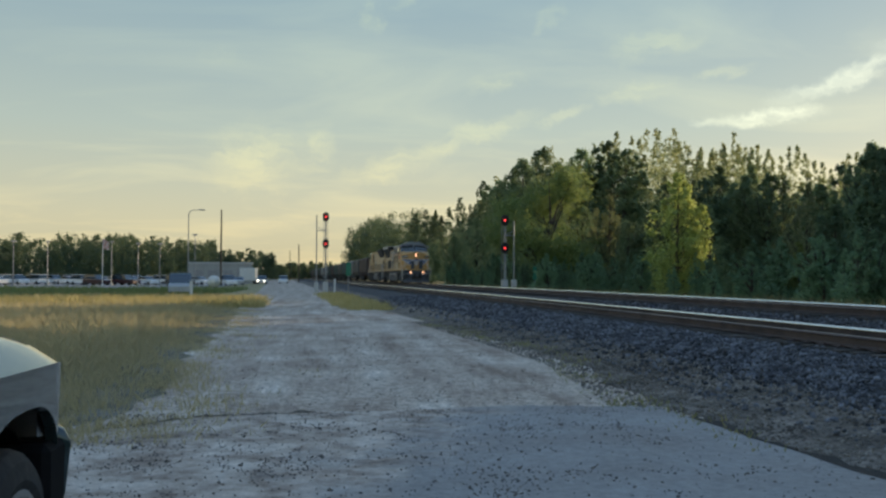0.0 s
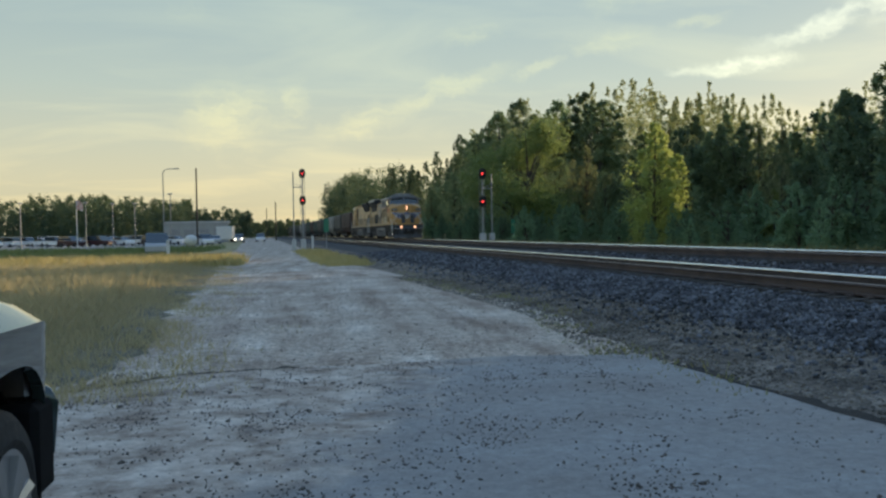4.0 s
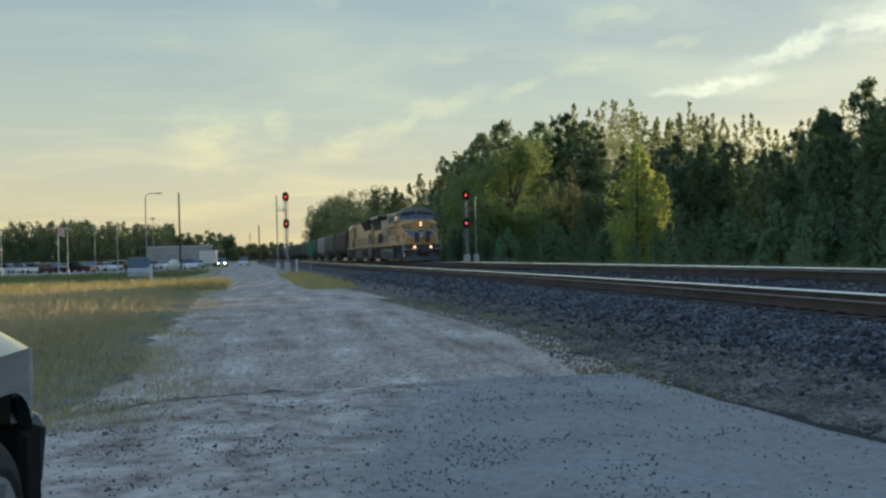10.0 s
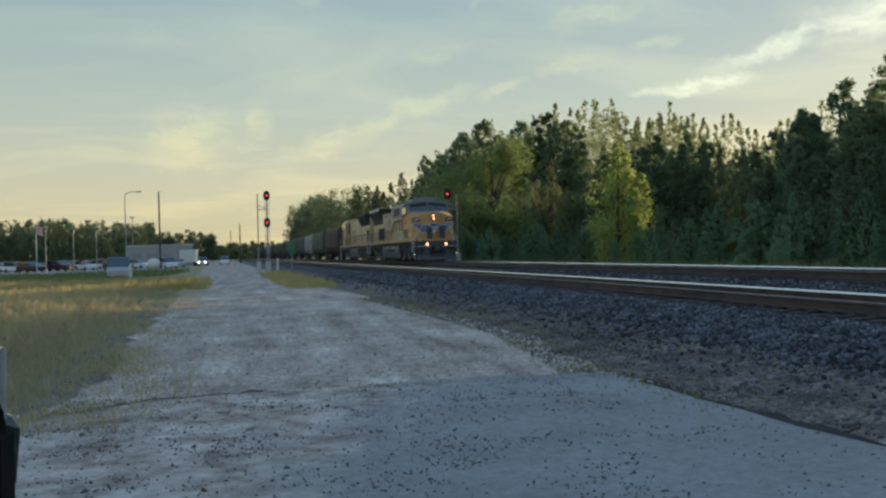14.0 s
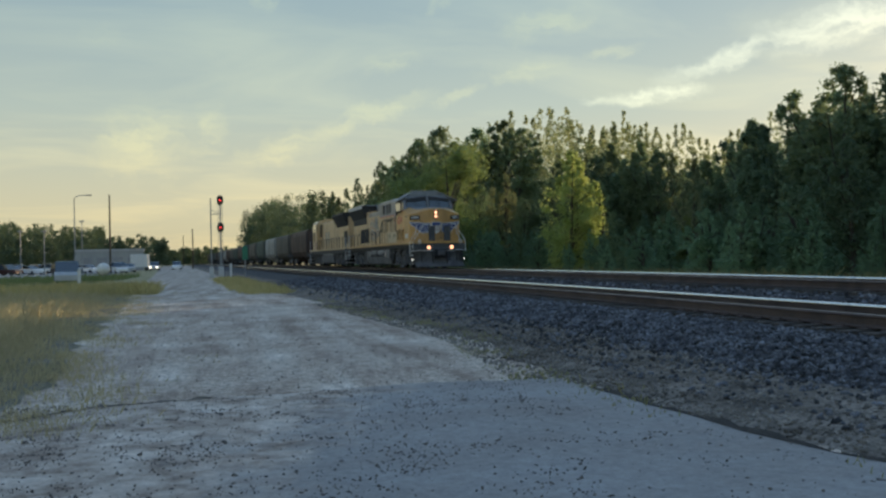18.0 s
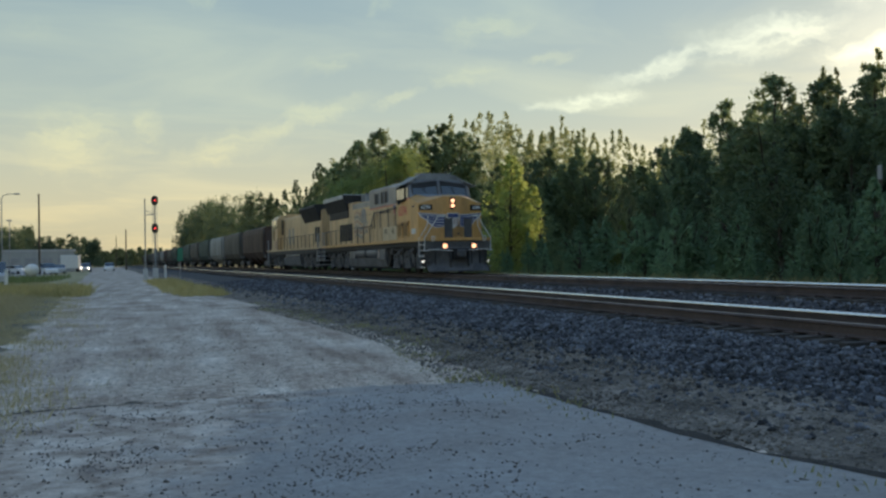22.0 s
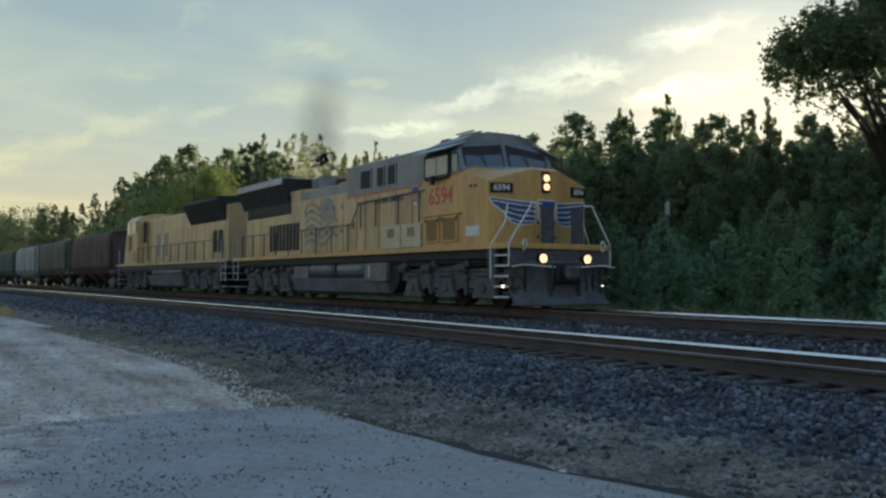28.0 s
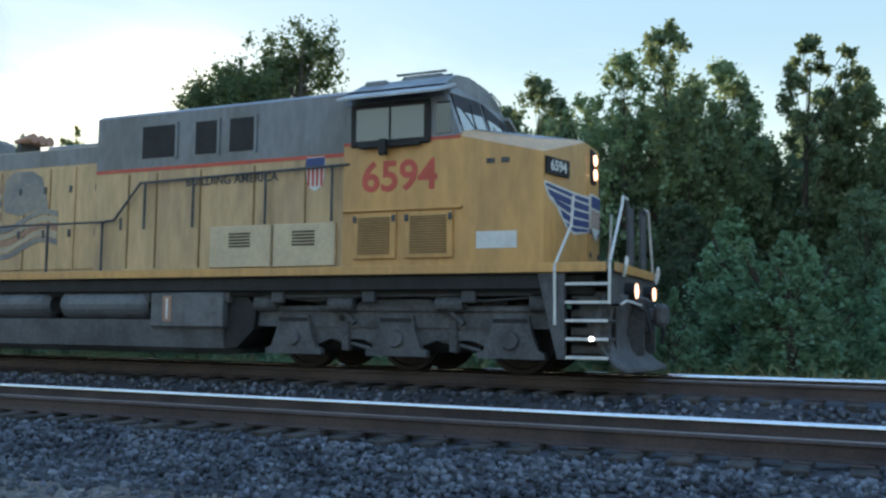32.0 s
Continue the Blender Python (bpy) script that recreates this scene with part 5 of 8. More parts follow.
def rail_posts(loco, x, ys, z0, z1s, material, top=True, label="dark handrail post"):
    for y, z1 in zip(ys, z1s):
        part("handrail_post", Geo().tube((x, y, z0), (x, y, z1), 0.022), material, loco, label)
    if top:
        part("handrail", Geo().path([(x, y, z) for y, z in zip(ys, z1s)], 0.02), material, loco, "thin steel handrail")


def face_pose(side, y, z, lift=0.0, x=1.5):
    """A pose on the side wall: text x runs along the train so that it reads from outside."""
    return Matrix.Translation((side * (x + lift), y, z)) @ (Matrix.Rotation(radians(90), 4, "Z") @ Matrix.Rotation(radians(90), 4, "X") if side > 0 else Matrix.Rotation(radians(-90), 4, "Z") @ Matrix.Rotation(radians(90), 4, "X"))


def panel(loco, name, side, x, y0, y1, z0, z1, material, thick=0.02, c=0.006, label="", parent=None):
    a, b = sorted((side * x, side * (x + thick)))
    return part(name, Geo().box(a, b, y0, y1, z0, z1, c), material, parent or loco, label)


def shield(loco, side, x, y, z, s=1.0):
    """A badge in plain shapes: blue head over red and white bars."""
    p = [(-0.22, 0.34), (0.22, 0.34), (0.26, 0.2), (0.22, -0.05), (0.2, -0.3), (0.0, -0.42), (-0.2, -0.3), (-0.22, -0.05), (-0.26, 0.2)]
    a, b = sorted((side * x, side * (x + 0.008)))
    base = part("badge", Geo().prism([(y + u * s, z + v * s) for u, v in p], "x", a, b), M_WHITE, loco, "shield badge in blue, white and red")
    a, b = sorted((side * (x + 0.008), side * (x + 0.014)))
    part("badge_head", Geo().box(a, b, y - 0.235 * s, y + 0.235 * s, z + 0.1 * s, z + 0.32 * s), M_BLUE, base)
    for k in range(4):
        yy = y + (-0.165 + 0.11 * k) * s
        part("badge_bar", Geo().box(a, b, yy - 0.028 * s, yy + 0.028 * s, z - 0.31 * s, z + 0.08 * s), M_RED, base)


def lead_loco():
    """The leading engine. Its head is at the origin, it stretches along +y; z from the rail's top."""
    wheels = []
    loco = thing("locomotive", pose(TRACK2_X, 60, RAIL2_Z), "yellow and grey six-axle diesel locomotive leading the train", "locomotive", "locomotives")
    L = 20.0
    # frame and deck; darkness under the deck put into frame and sill colour
    part("underframe", Geo().box(-1.35, 1.35, 0.5, L, 1.12, 1.42, 0.03), M_BLACK, loco, "dark grimy underframe")
    part("deck", Geo().box(-1.52, 1.52, 0.3, L + 0.1, 1.42, 1.47, 0.008), M_UNDER, loco)
    for side in (-1, 1):
        a, b = sorted((side * 1.5, side * 1.545))
        part("sill_stripe", Geo().box(a, b, 0.3, L + 0.1, 1.43, 1.56, 0.008), M_YELLOW, loco, "bright yellow edge along the walkway")
        part("side_sill", Geo().box(*sorted((side * 1.3, side * 1.46)), 0.9, L - 0.6, 1.2, 1.42, 0.02), M_BLACK, loco)
        for k in range(12):
            y = 2.2 + 1.4 * k + 0.2 * (k % 3)
            part("pipe_bracket", Geo().box(*sorted((side * 1.28, side * 1.4)), y, y + 0.22, 1.02, 1.22, 0.02), M_UNDER, loco)
        part("brake_pipe", Geo().path([(side * 1.32, 1.4, 1.15), (side * 1.32, 5.6, 1.12), (side * 1.28, 6.3, 1.22)], 0.028), M_UNDER, loco)
    # nose: three planes in plan, top sloping up to the windscreen
    plan = [(-1.496, 2.62), (-1.496, 1.17), (-0.42, 0.86), (0.42, 0.86), (1.496, 1.17), (1.496, 2.62)]
    topz = [3.46, 3.1, 3.4, 3.4, 3.1, 3.46]
    g = Geo()
    g.loft([[(x, y, 1.47) for x, y in plan], [(x, y, z) for (x, y), z in zip(plan, topz)], [(-1.15, 2.35, 3.56), (-0.95, 1.4, 3.4), (-0.38, 1.0, 3.46), (0.38, 1.0, 3.46), (0.95, 1.4, 3.4), (1.15, 2.35, 3.56)]])
    nose = part("nose", g, M_YELLOW, loco, "yellow safety-cab nose")
    part("nose_top", Geo().loft([[(-1.16, 2.34, 3.566), (-0.95, 1.42, 3.406), (-0.38, 1.02, 3.466), (0.38, 1.02, 3.466), (0.95, 1.42, 3.406), (1.16, 2.34, 3.566)],
                                 [(-1.1, 2.3, 3.58), (-0.9, 1.46, 3.42), (-0.35, 1.08, 3.475), (0.35, 1.08, 3.475), (0.9, 1.46, 3.42), (1.1, 2.3, 3.58)]]), M_GREY, nose, "grey anti-glare top")
    # cab: sides, slanted windscreen, arched roof
    sec = [(-1.5, 1.47), (-1.5, 4.0), (-1.32, 4.2), (-0.85, 4.42), (-0.4, 4.5), (0.4, 4.5), (0.85, 4.42), (1.32, 4.2), (1.5, 4.0), (1.5, 1.47)]
    sec_f = [(-1.5, 1.47), (-1.47, 3.98), (-1.25, 4.14), (-0.8, 4.34), (-0.38, 4.42), (0.38, 4.42), (0.8, 4.34), (1.25, 4.14), (1.47, 3.98), (1.5, 1.47)]
    g = Geo()
    sec.insert(1, (-1.5, 3.44)), sec.insert(-1, (1.5, 3.44))
    sec_f.insert(1, (-1.5, 3.44)), sec_f.insert(-1, (1.5, 3.44))
    g.loft([[(x, 2.33 if z < 3 else (2.62 + (z - 4.0) * 0.35), z) for x, z in sec_f], [(x, 2.85, z) for x, z in sec], [(x, 4.3, z) for x, z in sec]])
    cab = part("cab", g, M_YELLOW, loco, "wide yellow cab with a grey upper half")
    cab.data.materials.append(M_GREY)
    for p in cab.data.polygons:
        if min(cab.data.vertices[i].co.z for i in p.vertices) > 3.4:
            p.material_index = 1
    for side in (-1, 1):
        part("cab_grey_side", Geo().prism([(2.43, 3.42), (4.3, 3.42), (4.3, 3.99), (2.63, 3.99)], "x", *sorted((side * 1.5, side * 1.506))), M_GREY, cab, "grey band round the cab windows")
        panel(loco, "cab_red_line", side, 1.5, 2.4, 4.3, 3.375, 3.418, M_RED, 0.008, 0, parent=cab)
        fr = panel(loco, "side_window_frame", side, 1.506, 2.86, 4.16, 3.34, 3.98, M_BLACK, 0.05, 0.012, "dark sliding side window", cab)
        panel(loco, "pane", side, 1.557, 2.95, 3.48, 3.42, 3.9, M_PALEGLASS, 0.006, 0, parent=cab)
        panel(loco, "pane", side, 1.557, 3.52, 4.06, 3.42, 3.9, M_PALEGLASS, 0.006, 0, parent=cab)
        panel(loco, "corner_window", side, 1.507, 2.55, 2.78, 3.46, 3.93, M_GLASS, 0.012, 0.005, "small dark corner window", cab)
        panel(loco, "armrest", side, 1.55, 3.0, 4.0, 3.3, 3.36, M_BLACK, 0.06, 0.01, parent=cab)
        part("mirror", Geo().box(*sorted((side * 1.58, side * 1.68)), 3.52, 3.64, 3.18, 3.42, 0.02), M_BLACK, cab)
        vis = Geo().loft([[(side * 1.2, y, 4.27), (side * 1.86, y, 4.02), (side * 1.86, y, 3.99), (side * 1.2, y, 4.22)] for y in (2.6, 4.25)])
        part("sun_visor", vis, M_VISOR, cab, "pale grey sloping visor over the cab window")
        for k in range(2):
            y0, y1 = (2.5, 3.25) if k == 0 else (3.4, 4.1)
            fr = panel(loco, "battery_door", side, 1.5, y0, y1, 1.66, 2.34, M_YELLOW, 0.045, 0.012, "louvred brown equipment door", cab)
            for q in range(15):
                z = 1.73 + q * 0.037
                panel(loco, "louvre", side, 1.545, y0 + 0.09, y1 - 0.09, z, z + 0.024, M_GRILL, 0.016, 0, parent=fr)
            for y in (y0 + 0.03, y1 - 0.03):
                panel(loco, "hinge", side, 1.545, y - 0.03, y + 0.03, 2.2, 2.3, M_UNDER, 0.02, 0.005, parent=fr)
        panel(loco, "door_ledge", side, 1.5, 2.36, 4.28, 2.36, 2.4, M_YELLOW, 0.05, 0.01, parent=cab)
        text_part("cab_number", "6594", 0.62, face_pose(side, 3.37, 2.86, 0.004), M_RED, cab, "large red road number 6594", 0.003)
        panel(loco, "sticker", side, 1.5, 1.55, 2.15, 1.78, 2.02, M_WHITE, 0.004, 0, "torn white and pale blue sticker", cab)
        panel(loco, "nose_vent", side, 1.5, 1.66, 1.78, 2.98, 3.05, M_UNDER, 0.012, 0, parent=nose)
        panel(loco, "nose_vent", side, 1.5, 1.88, 2.0, 2.98, 3.05, M_UNDER, 0.012, 0, parent=nose)
    # windscreens on the slanted cab front
    for x0, x1 in ((-1.28, -0.12), (0.12, 1.28)):
        def fp(x, z):
            return (x, 2.62 + (z - 4.0) * 0.35 - 0.012, z)
        zi, zo = (4.04, 4.2) if x0 < 0 else (4.2, 4.04)
        quad = [fp(x0, 3.52), fp(x1, 3.52), fp(x1, zo if x0 < 0 else zo), fp(x0, zi)]
        frame_q = [(x + dx, y - 0.002, z + dz) for (x, y, z), dx, dz in zip(quad, (-0.05, 0.05, 0.05, -0.05), (-0.05, -0.05, 0.05, 0.05))]
        part("windscreen_frame", Geo().loft([frame_q, [(x, y + 0.03, z) for x, y, z in frame_q]]), M_BLACK, cab, "black windscreen surround")
        part("windscreen", Geo().loft([[(x, y - 0.008, z) for x, y, z in quad], quad]), M_GLASS, cab, "dark glass windscreen")
        xm = (x0 + x1) / 2
        part("wiper", Geo().path([(xm + 0.1, 2.44, 3.5), (xm - 0.05, 2.51, 3.85), (xm - 0.12, 2.53, 4.02)], 0.012), M_BLACK, cab)
    part("cab_front_grey", Geo().loft([[(x, 2.62 + (z - 4.0) * 0.35 - 0.004 if z > 3.0 else 2.3, z) for x, z in [(-1.48, 3.46), (-1.46, 3.98), (-1.25, 4.14), (-0.8, 4.34), (-0.38, 4.42), (0.38, 4.42), (0.8, 4.34), (1.25, 4.14), (1.46, 3.98), (1.48, 3.46)]],
                                       [(x, 2.62 + (z - 4.0) * 0.35 + 0.02, z) for x, z in [(-1.48, 3.46), (-1.46, 3.98), (-1.25, 4.14), (-0.8, 4.34), (-0.38, 4.42), (0.38, 4.42), (0.8, 4.34), (1.25, 4.14), (1.46, 3.98), (1.48, 3.46)]]]), M_GREY, cab, "grey upper cab front")
    roof_sec = [(-1.36, 4.24), (-0.87, 4.49), (-0.4, 4.57), (0.4, 4.57), (0.87, 4.49), (1.36, 4.24), (0.8, 4.3), (-0.8, 4.3)]
    part("cab_roof", Geo().loft([[(x, y, z) for x, z in roof_sec] for y in (2.72, 4.3)]), M_ROOF, cab, "grey arched cab roof")
    part("air_conditioner", Geo().box(-0.75, 0.75, 3.0, 3.75, 4.45, 4.6, 0.05), M_ROOF, cab, "flat roof air conditioner")
    part("roof_hatch", Geo().box(-1.0, -0.35, 3.85, 4.25, 4.36, 4.5, 0.03), M_ROOF, cab)
    for k in range(7):
        part("roof_rib", Geo().box(-0.78 + 0.25 * k, -0.72 + 0.25 * k, 2.95, 3.8, 4.6, 4.63, 0.008), M_ROOF, cab)
    part("roof_grab", Geo().path([(0.45, 2.66, 4.42), (0.45, 2.66, 4.52), (0.9, 2.66, 4.45), (0.9, 2.66, 4.33)], 0.014), M_ROOF, cab)
    # nose front: lamps, number boards, badge with wings, door
    part("lamp_housing", Geo().box(-0.13, 0.13, 0.82, 0.9, 2.83, 3.36, 0.03), M_BLACK, nose, "black headlamp housing")
    for z in (3.2, 2.98):
        part("headlamp", Geo().tube((0, 0.83, z), (0, 0.795, z), 0.088, 0.08, 16), G_LAMP, nose, "lit warm headlamp")
    part("nose_door", Geo().box(-0.33, 0.33, 0.84, 0.87, 1.52, 2.7, 0.01), M_YELLOW, nose, "nose door")
    for x in (-0.25, 0.25):
        for z in (1.75, 2.1):
            part("door_hinge", Geo().box(x - 0.04, x + 0.04, 0.822, 0.842, z - 0.04, z + 0.04, 0.006), M_UNDER, nose)
    part("nose_door_window", Geo().box(-0.2, 0.2, 0.825, 0.842, 2.35, 2.6, 0.005), M_BLUE, nose)
    for side in (-1, 1):
        d = Vector((side * 1.076, 0.31, 0)).normalized()
        nrm = Vector((side * d.y, -abs(d.x), 0))
        o = Vector((side * 0.42, 0.86, 0))

        def on(u, z, lift):
            p = o + d * u + nrm * lift
            return (p.x, p.y, z)

        def plate(name, u0, u1, z0, z1, lift, th, material, label="", parent=nose):
            q = [on(u0, z0, lift), on(u1, z0, lift), on(u1, z1, lift), on(u0, z1, lift)]
            w = [on(u0, z0, lift + th), on(u1, z0, lift + th), on(u1, z1, lift + th), on(u0, z1, lift + th)]
            return part(name, Geo().loft([q, w]), material, parent, label)
        nb = plate("number_board", 0.5, 1.08, 2.8, 3.04, 0.0, 0.04, M_BLACK, "black number board")
        tx = d * side
        c0 = on(0.79, 2.92, 0.043)
        text_part("board_number", "6594", 0.21, Matrix(((tx.x, 0, nrm.x, c0[0]), (tx.y, 0, nrm.y, c0[1]), (0, 1, 0, c0[2]), (0, 0, 0, 1))), M_WHITE, nb, "white road number 6594", 0.003)
        # wing of the badge: blue with pale feathers
        def wing_poly(pts, lift, th, name, material, label=""):
            q = [on(u, z, lift) for u, z in pts]
            w = [on(u, z, lift + th) for u, z in pts]
            return part(name, Geo().loft([q, w]), material, nose, label)
        wing_poly([(-0.1, 2.6), (0.3, 2.62), (1.11, 2.7), (1.1, 2.62), (1.0, 2.48), (0.8, 2.37), (0.66, 2.22), (0.54, 2.09), (0.32, 2.01), (-0.1, 2.07)], 0.002, 0.004, "badge_wing", M_WHITE, "winged badge in blue and white")
        for pts in (((-0.08, 2.57), (0.3, 2.59), (1.07, 2.67), (1.06, 2.63), (0.3, 2.53), (-0.08, 2.5)), ((-0.08, 2.47), (0.3, 2.5), (1.03, 2.59), (0.95, 2.5), (0.3, 2.4), (-0.08, 2.38)),
                    ((-0.08, 2.35), (0.32, 2.37), (0.88, 2.49), (0.79, 2.4), (0.32, 2.27), (-0.08, 2.26)), ((-0.08, 2.23), (0.33, 2.24), (0.7, 2.34), (0.63, 2.23), (0.33, 2.14), (-0.08, 2.14)),
                    ((-0.08, 2.11), (0.33, 2.11), (0.56, 2.17), (0.5, 2.1), (0.32, 2.05), (-0.08, 2.08))):
            wing_poly(pts, 0.007, 0.004, "badge_feather", M_BLUE)
    bd = part("badge", Geo().prism([(-0.26, 2.66), (0.26, 2.66), (0.29, 2.52), (0.24, 2.15), (0, 1.98), (-0.24, 2.15), (-0.29, 2.52)], "y", 0.812, 0.838), M_WHITE, nose, "shield badge in blue, white and red")
    part("badge_head", Geo().box(-0.25, 0.25, 0.804, 0.812, 2.46, 2.63), M_BLUE, bd)
    for k in range(4):
        part("badge_bar", Geo().box(-0.195 + 0.13 * k - 0.03, -0.195 + 0.13 * k + 0.03, 0.804, 0.812, 2.16, 2.43), M_FADERED, bd)
    # front platform, steps, ploughed pilot, coupler, ditch lamps
    part("front_plate", Geo().box(-1.5, 1.5, 0.22, 0.28, 1.0, 1.43, 0.01), M_UNDER, loco)
    part("front_deck", Geo().box(-1.5, 1.5, 0.2, 0.88, 1.43, 1.465, 0.006), M_UNDER, loco)
    part("front_stripe", Geo().box(-1.5, 1.5, 0.17, 0.2, 1.43, 1.56, 0.006), M_YELLOW, loco, "yellow front edge of the platform")
    prof = [(0.1, 1.14), (0.2, 0.9), (0.24, 0.62), (0.16, 0.38), (0.0, 0.2), (-0.16, 0.11), (-0.13, 0.09), (0.04, 0.17), (0.21, 0.36), (0.3, 0.62), (0.26, 0.9), (0.15, 1.15)]
    g = Geo()
    g.loft([[(x, y + 0.2 * abs(x / 1.4) ** 2, z) for y, z in prof] for x in (-1.42, -1.1, -0.8, -0.45, 0, 0.45, 0.8, 1.1, 1.42)])
    part("snow_plough", g, M_TRUCKF, loco, "dark concave snow plough blade", smooth=True)
    for side in (-1, 1):
        part("plough_stay", Geo().prism([(0.5, 1.1), (0.34, 0.9), (0.38, 0.6), (0.3, 0.36), (0.42, 0.36), (0.7, 0.9), (0.7, 1.1)], "x", *sorted((side * 1.32, side * 1.36))), M_UNDER, loco)
        part("plough_rib", Geo().box(*sorted((side * 0.4, side * 0.44)), 0.02, 0.26, 0.3, 1.1, 0.01), M_UNDER, loco)
    part("coupler_pocket", Geo().box(-0.34, 0.34, 0.0, 0.2, 0.62, 1.1, 0.03), M_BLACK, loco)
    cp = part("coupler", Geo().box(-0.12, 0.12, -0.12, 0.3, 0.76, 0.98, 0.04).box(-0.2, 0.2, -0.24, -0.06, 0.7, 1.04, 0.06), M_UNDER, loco, "rusty knuckle coupler")
    for x in (-0.55, 0.55):
        part("brake_hose", Geo().path([(x, 0.2, 1.05), (x * 0.95, -0.02, 0.92), (x * 0.9, -0.1, 0.6), (x * 0.92, -0.06, 0.45)], 0.03), M_BLACK, loco)
    for x in (-0.67, 0.67):
        h = part("ditch_lamp", Geo().tube((x, 0.3, 1.2), (x, 0.08, 1.2), 0.12, 0.125, 16), M_BLACK, loco, "round ditch lamp housing")
        part("lamp_glass", Geo().tube((x, 0.09, 1.2), (x, 0.06, 1.2), 0.105, 0.1, 16), G_LAMP, h, "lit warm lamp")
    for side in (-1, 1):
        part("step_side", Geo().prism([(0.88, 1.43), (1.26, 1.43), (0.98, 0.26), (0.88, 0.26)], "x", *sorted((side * 1.38, side * 1.5))), M_TRUCKF, loco, "tapered grey plate beside the steps")
        part("step_back", Geo().box(*sorted((side * 1.0, side * 1.06)), 0.28, 0.9, 0.3, 1.4, 0.01), M_BLACK, loco)
        for k in range(5):
            z = 0.27 + 0.245 * k
            st = part("step", Geo().box(*sorted((side * 1.08, side * 1.52)), 0.28, 0.86, z, z + 0.04, 0.006), M_UNDER, loco, "steel step with a pale edge")
            part("step_edge", Geo().box(*sorted((side * 1.52, side * 1.535)), 0.28, 0.86, z, z + 0.04, 0.004), M_WHITE, st)
            if k < 4:
                part("step_riser", Geo().box(*sorted((side * 1.28, side * 1.3)), 0.3, 0.84, z + 0.07, z + 0.17, 0.004), M_TRUCKF, st, "grey riser plate")
        part("step_lamp", Geo().tube((side * 1.5, 0.5, 0.54), (side * 1.545, 0.5, 0.54), 0.032), G_STEP, loco, "small lit step lamp")
        part("grab_rail", Geo().path([(side * 1.54, 1.0, 0.72), (side * 1.54, 1.0, 1.52), (side * 1.2, 0.86, 2.1), (side * 1.16, 0.84, 2.52)], 0.021), M_WHITE, loco, "white grab rail beside the steps")
        part("grab_rail", Geo().path([(side * 1.54, 0.26, 1.0), (side * 1.54, 0.25, 1.56), (side * 1.0, 0.2, 2.36), (side * 0.93, 0.2, 2.5), (side * 0.62, 0.2, 2.5)], 0.021), M_WHITE, loco, "white curved front grab rail")
        part("front_post", Geo().tube((side * 0.62, 0.2, 1.5), (side * 0.62, 0.2, 2.5), 0.022), M_UNDER, loco)
        part("front_post", Geo().tube((side * 0.28, 0.2, 1.5), (side * 0.28, 0.2, 2.45), 0.022), M_UNDER, loco)
        part("drop_plate", Geo().box(*sorted((side * 0.3, side * 0.6)), 0.185, 0.215, 1.56, 2.4, 0.01), M_UNDER, loco, "dark raised step plate")
        part("cut_lever", Geo().path([(side * 0.3, 0.05, 1.0), (side * 1.2, 0.1, 1.05), (side * 1.55, 0.1, 1.0)], 0.018), M_WHITE, loco)
        part("jumper_hose", Geo().path([(side * 1.15, 0.14, 1.42), (side * 1.12, 0.1, 1.6), (side * 1.2, 0.1, 1.64), (side * 1.26, 0.1, 1.54), (side * 1.2, 0.14, 1.38)], 0.02), M_WHITE, loco)
    # long hood, in three heights
    tall = hood("equipment_hood", 1.42, 4.3, 9.25, 1.47, 4.19, 0.18, M_FADED, loco, "tall faded yellow hood behind the cab")
    hood("hood_roof", 1.427, 4.3, 9.255, 4.185, 4.2, 0.18, M_GREY, loco, "grey arched top of the tall hood")
    mid = hood("engine_hood", 1.2, 9.25, 13.6, 1.47, 3.78, 0.14, M_FADED, loco, "faded yellow engine hood with doors")
    rad = hood("radiator_hood", 1.2, 13.6, 19.4, 1.47, 3.9, 0.1, M_FADED, loco, "faded yellow radiator hood")
    for side in (-1, 1):
        panel(loco, "hood_grey_band", side, 1.42, 4.3, 9.25, 3.3, 4.195, M_GREY, 0.006, 0, "grey upper band of the hood", tall)
        panel(loco, "hood_red_line", side, 1.42, 4.3, 9.25, 3.24, 3.295, M_RED, 0.008, 0, parent=tall)
        panel(loco, "hood_grey_band", side, 1.2, 9.25, 13.6, 3.5, 3.8, M_GREY, 0.006, 0, parent=mid)
        for y0, y1 in ((7.55, 8.25), (6.7, 7.14), (5.98, 6.46)):
            panel(loco, "air_intake", side, 1.428, y0, y1, 3.46, 4.0, M_BLACK, 0.012, 0.004, "dark air intake opening", tall)
            panel(loco, "intake_frame", side, 1.428, y0 - 0.05, y0, 3.42, 4.04, M_GREY, 0.03, 0.006, parent=tall)
        for y0, y1 in ((4.45, 5.55), (5.6, 6.76)):
            pn = panel(loco, "lower_panel", side, 1.42, y0, y1, 1.58, 2.24, M_CREAM, 0.06, 0.01, "cream replacement panel with a louvre", tall)
            ym = (y0 + y1) / 2
            for k in range(5):
                panel(loco, "slot", side, 1.48, ym - 0.2, ym + 0.2, 1.9 + 0.05 * k, 1.925 + 0.05 * k, M_BLACK, 0.008, 0, parent=pn)
        for y in (5.0, 5.95, 7.0, 7.9, 8.5):
            panel(loco, "hood_seam", side, 1.42, y, y + 0.03, 1.6, 3.2, M_GRILL, 0.012, 0, parent=tall)
        for k in range(7):
            y0 = 9.32 + 0.61 * k
